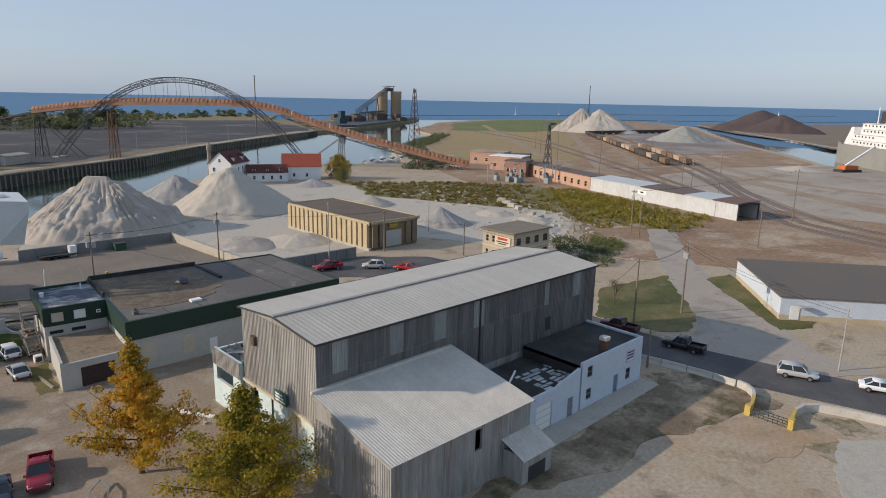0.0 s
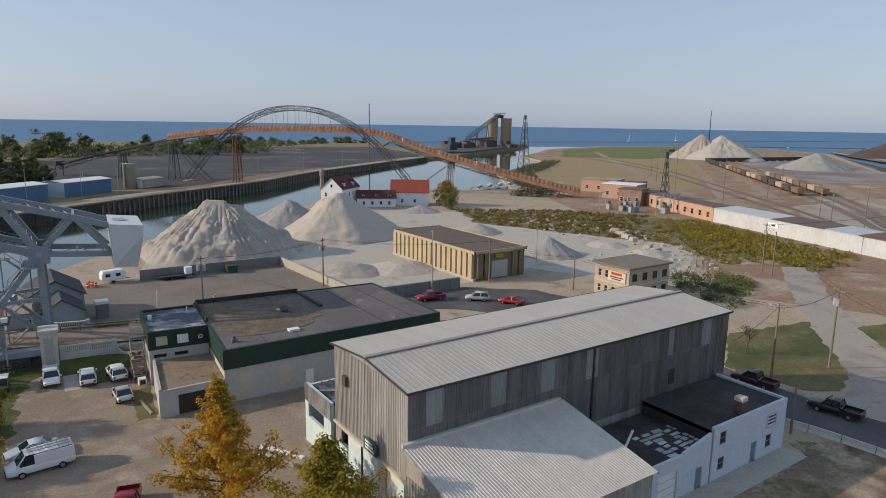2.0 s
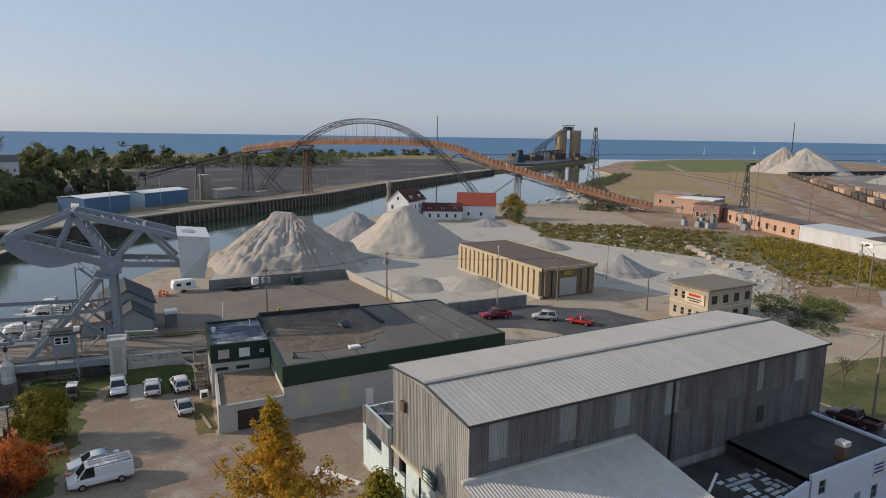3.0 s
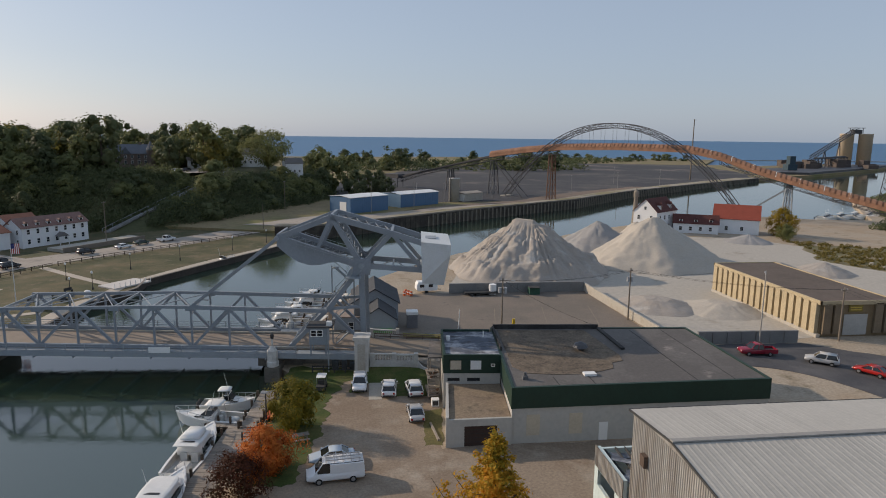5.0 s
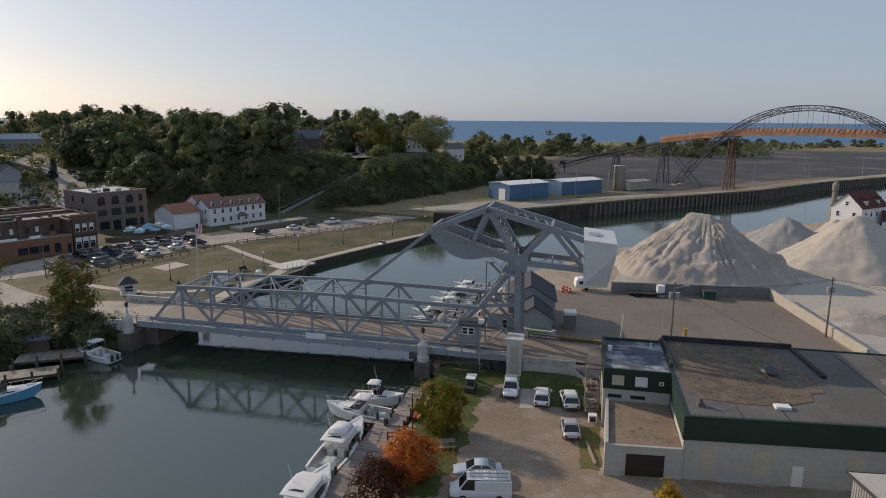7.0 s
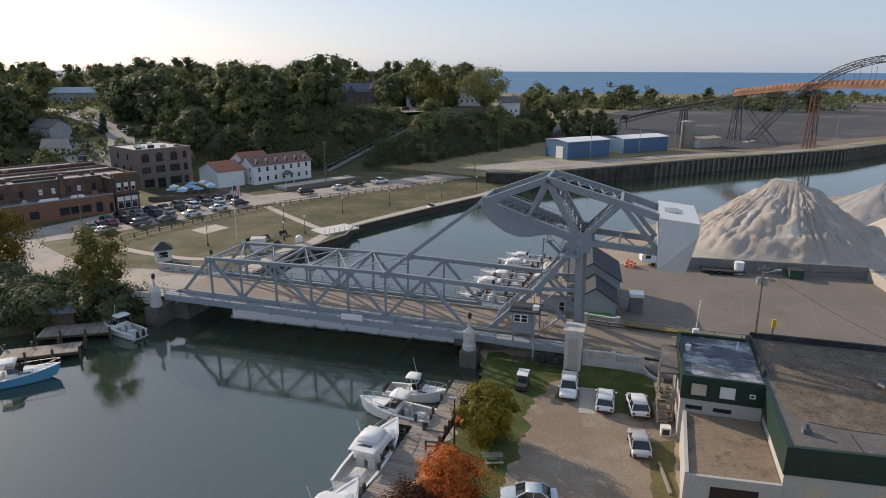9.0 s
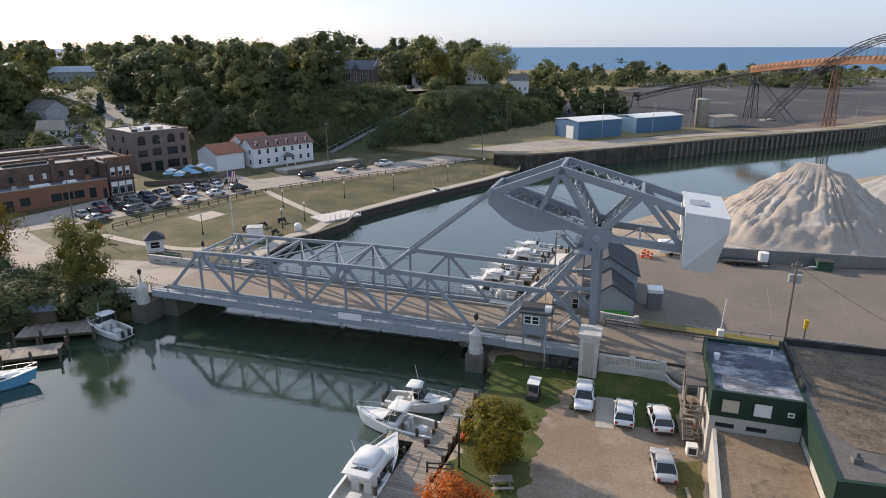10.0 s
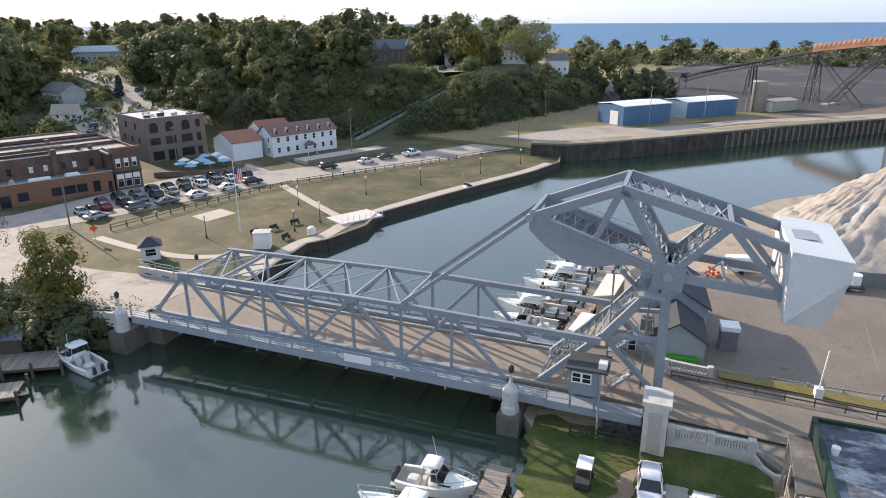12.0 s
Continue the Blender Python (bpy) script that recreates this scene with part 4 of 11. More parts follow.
us = [1.3, 6.7, 12.0, 17.3, 22.7, 28.0, 33.4, 38.2, 43.0]
tz = {1: 7.5, 2: 8.7, 3: 8.75, 4: 8.65, 5: 8.55, 6: 8.5, 7: 8.4}
for v, side in ((0, "near"), (VF, "far")):
    lo = [bp(u, v, zdeck(u) + 0.35) for u in us]
    hi = {k: bp(us[k], v, z) for k, z in tz.items()}
    ch = part("chord", Geo().beam(lo[0], lo[-1], 0.4, 0.55), STEEL, br)
    g = Geo()
    for k in range(2, 7):
        g.beam(hi[k], hi[k + 1], 0.4, 0.42)
    g.beam(hi[2], bp(-7.2, v, 8.2), 0.42, 0.55)
    part("chord", g, STEEL, br)
    for a, b in ((lo[8], hi[7]), (hi[7], lo[6]), (lo[6], hi[5]), (hi[5], lo[4]), (lo[4], hi[3]), (hi[3], lo[2]), (lo[2], bp(6.7, v, 8.55)), (bp(6.7, v, 8.5), lo[0])):
        part("diagonal", Geo().beam(a, b, 0.32, 0.36), STEEL, br)
    for k in range(1, 8):
        top = hi[k] if k != 1 else bp(us[1], v, 8.5)
        part("post", Geo().beam(lo[k], top, 0.26, 0.26), STEEL, br)
    for k in (2, 3, 4, 5, 6, 7):
        part("gusset", Geo().beam(hi[k] + BW * 0.7 - Vector((0, 0, 0.15)), hi[k] - BW * 0.7 - Vector((0, 0, 0.15)), 0.48, 0.7), STEEL, br)
# cross bracing over the road
for k in (2, 3, 4, 5, 6, 7):
    g = Geo().beam(bp(us[k], 0, tz[k]), bp(us[k], VF, tz[k]), 0.2, 0.3)
    if k in (2, 4, 6, 7):
        g.beam(bp(us[k], 0, tz[k] - 1.2), bp(us[k], VF / 2, tz[k]), 0.15).beam(bp(us[k], VF, tz[k] - 1.2), bp(us[k], VF / 2, tz[k]), 0.15)
    part("strut", g, STEEL2, br)
    if k < 7:
        g = Geo().beam(bp(us[k], 0, tz[k]), bp(us[k + 1], VF, tz[k + 1]), 0.12).beam(bp(us[k], VF, tz[k]), bp(us[k + 1], 0, tz[k + 1]), 0.12)
        part("brace", g, STEEL2, br)
# deck, edge girder, walkway and railings
g = Geo()
ks = [-13, -8, -2, 4, 12, 22, 33, 44.5]
rows = [bp(u, v, zdeck(u)) for u in ks for v in (0.7, VF - 0.7)]
low = [p - Vector((0, 0, 0.5)) for p in rows]
n = len(ks)
g.add(rows + low, [(2 * i, 2 * i + 1, 2 * i + 3, 2 * i + 2) for i in range(n - 1)] + [(2 * n + 2 * i, 2 * n + 2 * i + 2, 2 * n + 2 * i + 3, 2 * n + 2 * i + 1) for i in range(n - 1)]
      + [(2 * i, 2 * i + 2, 2 * n + 2 * i + 2, 2 * n + 2 * i) for i in range(n - 1)] + [(2 * i + 1, 2 * n + 2 * i + 1, 2 * n + 2 * i + 3, 2 * i + 3) for i in range(n - 1)])
part("deck", g, DECK, br, "tan concrete roadway with shadows of the truss")
part("curb", Geo().beam(bp(-8, 0.75, zdeck(-8) + 0.1), bp(44.5, 0.75, zdeck(44.5) + 0.1), 0.2, 0.25), CONCRETE, br)
part("curb", Geo().beam(bp(-8, VF - 0.75, zdeck(-8) + 0.1), bp(44.5, VF - 0.75, zdeck(44.5) + 0.1), 0.2, 0.25), CONCRETE, br)
for v, w in ((-1.0, -1.75), (VF + 1.0, VF + 1.75)):
    part("walkway", Geo().beam(bp(-3, v, zdeck(-3) - 0.05), bp(45, v, zdeck(45) - 0.05), 1.5, 0.16), STEEL2, br)
    part("edge_girder", Geo().beam(bp(-3, w, zdeck(-3) - 0.3), bp(45, w, zdeck(45) - 0.3), 0.14, 0.7), STEEL2, br, "pale painted edge girder")
    g = Geo()
    for z in (0.45, 1.05):
        g.beam(bp(-3, w, zdeck(-3) + z), bp(45, w, zdeck(45) + z), 0.07, 0.07)
    part("rail", g, STEEL2, br)
    part("rail", Geo().beam(bp(-3, w, zdeck(-3) + 0.75), bp(45, w, zdeck(45) + 0.75), 0.05, 0.05), STEEL2, br)
    part("kick_plate", Geo().beam(bp(-3, w, zdeck(-3) + 0.14), bp(45, w, zdeck(45) + 0.14), 0.03, 0.16), STEEL2, br)
    for i in range(19):
        u = -3 + i * 2.667
        part("rail_post", Geo().beam(bp(u, w, zdeck(u)), bp(u, w, zdeck(u) + 1.15), 0.12), STEEL2, br)
    for k in range(9):
        part("bracket", Geo().beam(bp(us[k], w - 0.25 if v < 0 else w + 0.25, zdeck(us[k]) - 0.75), bp(us[k], 0 if v < 0 else VF, zdeck(us[k]) - 0.75), 0.12, 0.2), STEEL2, br)
g = Geo()
for k in range(9):
    g.beam(bp(us[k], 0, zdeck(us[k]) - 0.8), bp(us[k], VF, zdeck(us[k]) - 0.8), 0.3, 0.8)
part("floor_beam", g, STEEL, br)
part("sign_plate", Geo().beam(bp(14.5, -1.87, zdeck(15) + 0.45), bp(17.5, -1.87, zdeck(15) + 0.45), 0.05, 0.85), WHITEPAINT, br, "white rectangular notice board")
# fixed tower and overhead counterweight frame, in two planes
TIP, APEX, RT, HUB, BR, TR = (-0.2, 18.5), (-7.9, 21.6), (-16.4, 19.3), (-12.1, 14.6), (-20.9, 14.0), (-20.9, 17.9)


def up(pt, v):
    return bp(pt[0], v, pt[1])


VA, VB = 1.2, 7.4
for v in (VA, VB):
    part("link", Geo().beam(bp(11.9, (0 if v == VA else VF) + 0.12, 8.8), up(TIP, v + 0.12), 0.12, 0.4).beam(bp(11.9, (0 if v == VA else VF) - 0.12, 8.8), up(TIP, v - 0.12), 0.12, 0.4), STEEL, br, "long sloping link bar")
    # the deep curved plate girder
    g = Geo()
    topz, botz = [], []
    for i in range(9):
        t = i / 8
        u = TIP[0] + (HUB[0] - TIP[0]) * t
        zc = TIP[1] + 0.6 + (HUB[1] + 0.5 - TIP[1] - 0.6) * t
        d = 0.9 + 2.1 * math.sin(min(1, t * 1.25 + 0.12) * math.pi) * (1 if t < 0.8 else 0.75)
        topz.append((u, zc))
        botz.append((u, zc - d))
    prof = topz + botz[::-1]
    m = len(prof)
    vs = [bp(u, v + s, z) for s in (-0.3, 0.3) for u, z in prof]
    fs = [(i, i + 1, m - 2 - i, m - 1 - i) for i in range(8)]
    fs = [q[::-1] for q in fs] + [tuple(m + i for i in q) for q in fs]
    fs += [(i, (i + 1) % m, m + (i + 1) % m, m + i) for i in range(m)]
    g.add(vs, fs)
    part("girder", g, STEEL, br, "deep curved plate girder")
    for a, b, w, h in ((TIP, APEX, 0.5, 0.75), (APEX, RT, 0.5, 0.8), (RT, TR, 0.5, 0.8), (HUB, BR, 0.5, 0.75), (APEX, HUB, 0.5, 0.7), (HUB, RT, 0.45, 0.6), (RT, BR, 0.4, 0.55), ((-5.6, 16.4), APEX, 0.4, 0.5)):
        part("member", Geo().beam(up(a, v), up(b, v), w, h), STEEL, br)
    part("hub_plate", Geo().beam(up((-10.9, 14.6), v), up((-13.4, 14.4), v), 0.75, 2.2), STEEL, br)
    part("pin", Geo().tube(up((-12.1, 14.6), v - 0.6), up((-12.1, 14.6), v + 0.6), 0.4, n=14), STEEL2, br)
    part("pin", Geo().tube(up(TIP, v - 0.5), up(TIP, v + 0.5), 0.35, n=14), STEEL2, br)
    part("tower_leg", Geo().beam(bp(-12.4, v, 0.2), bp(-12.1, v, 13.8), 0.7, 0.8), STEEL, br)
    part("tower_leg", Geo().beam(bp(-7.2, v, 8.0), bp(-11.6, v, 13.9), 0.55, 0.7), STEEL, br)
    part("tower_leg", Geo().beam(bp(-1.6, v, 2.4), bp(-7.2, v, 8.2), 0.5, 0.6), STEEL, br)
    part("tower_brace", Geo().beam(bp(-7.2, v, 8.2), bp(-12.3, v, 8.6), 0.35, 0.4).beam(bp(-7.2, v, 8.2), bp(-12.4, v, 3.0), 0.35, 0.4), STEEL, br)
# lattice between the two planes
g = Geo()


def lattice(a, b, w=0.07, k=8):
    for i in range(k):
        p0 = [a[0] + (b[0] - a[0]) * i / k, a[1] + (b[1] - a[1]) * i / k]
        p1 = [a[0] + (b[0] - a[0]) * (i + 1) / k, a[1] + (b[1] - a[1]) * (i + 1) / k]
        g.beam(up(p0, VA + 0.2 if i % 2 else VB - 0.2), up(p1, VB - 0.2 if i % 2 else VA + 0.2), w)
    for i in (0, k // 2, k):
        p0 = [a[0] + (b[0] - a[0]) * i / k, a[1] + (b[1] - a[1]) * i / k]
        g.beam(up(p0, VA), up(p0, VB), 0.2, 0.3)


for a, b, k in ((HUB, BR, 4), (APEX, HUB, 4), (HUB, RT, 3), ((-1.5, 17.2), (-11, 14.0), 5)):
    lattice(a, b, 0.12, k)
part("lattice", g, STEEL2, br, "light lattice bracing")
for a, b in ((APEX, HUB), (HUB, RT), ((-2, 17.6), (-11.2, 14.6))):
    for v in (VA + 0.7, VB - 0.7):
        g = Geo()
        d = Vector((b[0] - a[0], b[1] - a[1]))
        nrm = Vector((-d.y, d.x)).normalized() * 0.35
        k = int(d.length / 0.5)
        for i in range(k):
            p, q = Vector(a) + d * i / k, Vector(a) + d * (i + 1) / k
            s = 1 if i % 2 else -1
            g.beam(up(p + nrm * s, v), up(q - nrm * s, v), 0.05)
        g.beam(up(Vector(a) + nrm, v), up(Vector(b) + nrm, v), 0.09).beam(up(Vector(a) - nrm, v), up(Vector(b) - nrm, v), 0.09)
        part("lattice_beam", g, STEEL2, br)
for u, z in ((-0.4, 18.9), (-7.9, 21.7), (-16.4, 19.4), (-12.1, 14.0), (-4.6, 16.6), (-20.6, 14.2)):
    part("cross_member", Geo().beam(bp(u, VA, z), bp(u, VB, z), 0.35, 0.5), STEEL, br)
part("walk_platform", Geo().beam(bp(-11.0, -0.4, 13.0), bp(-11.0, VF + 0.4, 13.0), 2.2, 0.12), STEEL2, br)
g = Geo()
for v in (0.6, VF - 0.6):
    for z in (0.5, 1.0):
        g.beam(bp(-3.0, v, 17.3 + z), bp(-10.5, v, 15.0 + z), 0.05)
    for i in range(7):
        t = i / 6
        g.beam(bp(-3 - 7.5 * t, v, 17.3 - 2.3 * t), bp(-3 - 7.5 * t, v, 18.3 - 2.3 * t), 0.05)
for z in (0.55, 1.05):
    g.beam(bp(-9.9, -0.4, 13 + z), bp(-9.9, VF + 0.4, 13 + z), 0.05).beam(bp(-12.1, -0.4, 13 + z), bp(-12.1, VF + 0.4, 13 + z), 0.05)
part("handrail", g, STEEL2, br)
# ladder on the tower leg
g = Geo()
for v in (1.2, 1.7):
    g.beam(bp(-12.0, v, 1.5), bp(-12.0, v, 13), 0.06)
for i in range(28):
    g.beam(bp(-12.0, 1.2, 1.9 + 0.4 * i), bp(-12.0, 1.7, 1.9 + 0.4 * i), 0.04)
part("ladder", g, STEEL2, br)
# zigzag lacing between the two planes, and the steel stair tower beside the column


def lacing(p, q, count):
    pts = []
    for i in range(count + 1):
        t = i / count
        u, z = p[0] + (q[0] - p[0]) * t, p[1] + (q[1] - p[1]) * t
        pts.append(bp(u, VA if i % 2 else VB, z))
    part("lacing", Geo().sweep(pts, 0.16), STEEL2, br)
    pts = [bp(p[0] + (q[0] - p[0]) * i / count, VB if i % 2 else VA, p[1] + (q[1] - p[1]) * i / count) for i in range(count + 1)]
    part("lacing", Geo().sweep(pts, 0.16), STEEL2, br)


lacing(HUB, APEX, 8)
lacing(HUB, RT, 8)
lacing(TIP, HUB, 12)
lacing(APEX, RT, 6)
lacing((-11.6, 13.9), (-7.2, 8.2), 10)
lacing((-7.2, 8.2), (-1.6, 2.8), 8)
for i in range(6):
    z0 = 2.6 + 1.9 * i
    a, b = (-10.2, -8.2) if i % 2 else (-8.2, -10.2)
    part("stair_flight", Geo().beam(bp(a, 2.4 + 0.2 * (i % 2), z0), bp(b, 2.4 + 0.2 * (i % 2), z0 + 1.9), 0.9, 0.14), STEEL2, br)
    part("stair_rail", Geo().sweep([bp(a, 1.95, z0), bp(a, 1.95, z0 + 1.0), bp(b, 1.95, z0 + 2.9), bp(b, 1.95, z0 + 1.9)], 0.08), STEEL2, br)
    part("landing", Geo().beam(bp(b - 0.5, 2.4, z0 + 1.9), bp(b + 0.5, 2.4, z0 + 1.9), 1.2, 0.1), STEEL2, br)
for u in (-7.6, -10.8):
    part("stair_post", Geo().beam(bp(u, 3.0, 2.4), bp(u, 3.0, 14.2), 0.16), STEEL, br)
# counterweight block: below a slanting crease its broad faces are cut back
vs = []
for v, w in ((-0.9, 0.6), (VF + 0.9, VF - 0.6)):
    vs += [bp(-20.8, v, 12.5), bp(-23.9, w, 11.9), bp(-24.75, v, 16.6), bp(-24.8, v, 18.0), bp(-20.6, v, 18.4)]
cw = part("counterweight", Geo().add(vs, [(0, 2, 3, 4), (0, 1, 2), (9, 8, 7, 5), (7, 6, 5), (0, 5, 6, 1), (1, 6, 7, 2), (2, 7, 8, 3), (3, 8, 9, 4), (4, 9, 5, 0)]), mat("counterweight_white", (0.62, 0.64, 0.64), rough=0.6, var=0.14, scale=0.4, col2=(0.52, 0.53, 0.52), patch=0.6), br,
          "pale concrete counterweight box")
part("hatch", Geo().beam(bp(-22.0, 3.0, 18.31), bp(-22.0, 5.6, 18.31), 1.6, 0.06), STEEL2, cw)
# piers, pedestals and the operator's cabin
WHITECONC = mat("white_concrete", (0.56, 0.55, 0.52), var=0.2, scale=0.6, fine=4, col2=(0.4, 0.38, 0.35), patch=0.58)
pr1 = thing("bridge_pier", "stained concrete bridge pier in the water", "pier", "bridge piers")
part("body", Geo().prism([tuple(bp(u, v, 0).xy) for u, v in ((43, 0.3), (47.5, 0.3), (47.5, VF + 2.2), (43, VF + 2.2))], -3.5, 1.9), mat("stained_concrete", (0.17, 0.155, 0.13), var=0.35, scale=0.5, fine=5, col2=(0.1, 0.09, 0.075), patch=0.52), pr1)
part("footing", Geo().prism([tuple(bp(u, v, 0).xy) for u, v in ((45.2, -3.2), (47.5, -3.2), (47.5, 0.3), (45.2, 0.3))], -3.5, 1.32), bpy.data.materials["stained_concrete"], pr1)
pr2 = thing("bridge_pier", "concrete bridge pier on the east bank", "pier", "bridge piers")
part("body", Geo().prism([tuple(bp(u, v, 0).xy) for u, v in ((-3.5, 0.4), (1.2, 0.4), (1.2, VF + 2.2), (-3.5, VF + 2.2))], -3.5, 1.7), bpy.data.materials["stained_concrete"], pr2)
part("footing", Geo().prism([tuple(bp(u, v, 0).xy) for u, v in ((-0.9, -3.2), (1.2, -3.2), (1.2, 0.4), (-0.9, 0.4))], -3.5, 0.8), bpy.data.materials["stained_concrete"], pr2)


def lamp_pedestal(u, v, big=1.0):
    t = thing("lamp_pedestal", "white concrete pedestal with a small dark lantern", "pedestal", "bridge pedestals", at=tuple(bp(u, v, 0)))
    z = zdeck(u)
    part("shaft", Geo().lathe(0, 0, [(0.85, z - 1.6), (0.85, z - 0.9), (0.75, z - 0.75), (0.75, z + 0.7), (0.35, z + 1.2), (0.16, z + 1.4), (0.12, z + 2.4)], 8), WHITECONC, t)
    part("lantern", Geo().lathe(0, 0, [(0.1, z + 2.4), (0.22, z + 2.5), (0.28, z + 3.0), (0.05, z + 3.25)], 8), DARKTRIM, t)


for u, v in ((0.2, -2.2), (0.2, VF + 2.4), (46.2, -2.2), (46.2, VF + 2.4)):
    lamp_pedestal(u, v)
pb = thing("bridge_pylon", "tall white concrete pylon block beside the road", "pylon", "pylons")
g = Geo().prism([tuple(bp(u, v, 0).xy) for u, v in ((-11.5, -4.2), (-13.4, -4.2), (-13.4, -1.9), (-11.5, -1.9))], 0, 5.2)
g.prism([tuple(bp(u, v, 0).xy) for u, v in ((-11.3, -4.4), (-13.6, -4.4), (-13.6, -1.7), (-11.3, -1.7))], 5.2, 5.6)
part("block", g, WHITECONC, pb)
part("inset", Geo().prism([tuple(bp(u, v, 0).xy) for u, v in ((-11.9, -4.26), (-13.0, -4.26), (-13.0, -4.2), (-11.9, -4.2))], 0.8, 4.6), CONCRETE, pb)
part("approach_girder", Geo().beam(bp(-3.05, -1.75, 2.05), bp(-11.3, -1.75, 1.95), 0.14, 0.8), STEEL2, br)
part("approach_walkway", Geo().beam(bp(-3.05, -0.9, 2.32), bp(-11.3, -0.9, 2.25), 1.6, 0.14), STEEL2, br)
for z in (0.5, 1.05):
    part("rail", Geo().beam(bp(-3.05, -1.75, 2.35 + z), bp(-5.0, -1.75, 2.35 + z), 0.06), STEEL2, br)
    part("rail", Geo().beam(bp(-8.6, -1.75, 2.3 + z), bp(-11.3, -1.75, 2.25 + z), 0.06), STEEL2, br)
cb = thing("bridge_cabin", "small blue-grey operator cabin on posts with a flat roof", "cabin")
C0 = [tuple(bp(u, v, 0).xy) for u, v in ((-5.0, -2.4), (-7.5, -2.4), (-7.5, 0.1), (-5.0, 0.1))]
part("wall", Geo().prism(C0, 3.95, 6.45), STEEL, cb)
part("roof", Geo().prism([tuple(bp(u, v, 0).xy) for u, v in ((-4.7, -2.75), (-8.3, -2.75), (-8.3, 0.4), (-4.7, 0.4))], 6.45, 6.65), mat("slate_grey_roof", (0.06, 0.063, 0.068), var=0.3, scale=0.6), cb, "dark flat roof")
for u in (-5.65, -6.5):
    w = window(cb, 0, 0, 0, 0.85, 1.0, 0)
    p = bp(u, -2.45, 5.15)
    w.matrix_basis = pose(p.x, p.y, p.z, 0, 0, math.degrees(math.atan2(BW.y, BW.x)) + 180)
part("downpipe", Geo().tube(bp(-7.7, -2.6, 0), bp(-7.7, -2.6, 6.4), 0.09), STEEL2, cb)
for u in (-5.2, -7.3):
    for v in (-2.2, -0.1):
        part("post", Geo().beam(bp(u, v, 2.3), bp(u, v, 3.95), 0.2), STEEL, cb)
part("roof_unit", Geo().prism([tuple(bp(u, v, 0).xy) for u, v in ((-7.4, -2.2), (-8.1, -2.2), (-8.1, -1.4), (-7.4, -1.4))], 6.65, 7.2), WHITEPAINT, cb)
for v, name in ((-1.9, "approach_parapet"), (VF + 1.9, "approach_parapet")):
    ap = thing(name, "white concrete parapet with a rail on the west approach", "parapet", "approach parapets")
    for k in range(3):
        u0, u1 = 46.9 + 3.4 * k, 50.2 + 3.4 * k
        y0, y1 = v + (-0.35 if v < 0 else 0.35) * k, v + (-0.35 if v < 0 else 0.35) * (k + 1)
        part("panel", Geo().beam(bp(u0, y0, zdeck(45) - 0.55 - 0.12 * k), bp(u1, y1, zdeck(45) - 0.67 - 0.12 * k), 0.4, 1.7), WHITECONC, ap)
        part("slot", Geo().beam(bp(u0 + 0.7, y0 - 0.23, zdeck(45) - 0.5 - 0.12 * k), bp(u1 - 0.7, y1 - 0.21, zdeck(45) - 0.6 - 0.12 * k), 0.05, 0.12), DARKTRIM, ap)
        part("post", Geo().beam(bp(u0, y0, zdeck(45) + 0.2), bp(u0, y0, zdeck(45) + 1.1), 0.12), STEEL2, ap)
        part("rail", Geo().beam(bp(u0, y0, zdeck(45) + 1.05), bp(u1 + 0.1, y1, zdeck(45) + 0.95), 0.08).beam(bp(u0, y0, zdeck(45) + 0.65), bp(u1 + 0.1, y1, zdeck(45) + 0.55), 0.06), STEEL2, ap)
# balustrade wall and abutment east of the pylon
bl = thing("balustrade", "white concrete balustrade wall along the approach", "balustrade")
for (a, b, z0, z1) in (((13.5, 73.95), (16.6, 73.75), 0, 1.7), ((16.6, 73.75), (19.7, 73.5), 0, 1.6)):
    part("base", Geo().beam((*a, (z1) / 2), (*b, z1 / 2), 0.5, z1), WHITECONC, bl)
    part("top_rail", Geo().beam((*a, z1 + 0.95), (*b, z1 + 0.9), 0.4, 0.16), WHITECONC, bl)
    for i in range(14):
        t = (i + 0.5) / 14
        x, y = a[0] + (b[0] - a[0]) * t, a[1] + (b[1] - a[1]) * t
        part("baluster", Geo().beam((x, y, z1), (x, y, z1 + 0.9), 0.14), WHITECONC, bl)
for x, y in ((13.5, 73.95), (16.6, 73.75), (19.7, 73.5)):
    part("post", Geo().box(x - 0.3, x + 0.3, y - 0.3, y + 0.3, 0, 2.75), WHITECONC, bl)
WING = [(19.7, 73.5, 1.7), (20.5, 72.2, 1.15), (21.2, 71.6, 1.0), (22.0, 71.6, 1.0)]
for (x0, y0, z0), (x1, y1, z1) in zip(WING, WING[1:]):
    part("wing_wall", Geo().add([(x0, y0, 0), (x1, y1, 0), (x1, y1, z1), (x0, y0, z0), (x0 + 0.1, y0 + 0.35, 0), (x1 + 0.1, y1 + 0.35, 0), (x1 + 0.1, y1 + 0.35, z1), (x0 + 0.1, y0 + 0.35, z0)], [(0, 1, 2, 3), (5, 4, 7, 6), (3, 2, 6, 7), (1, 5, 6, 2), (4, 0, 3, 7)]), WHITECONC, bl)
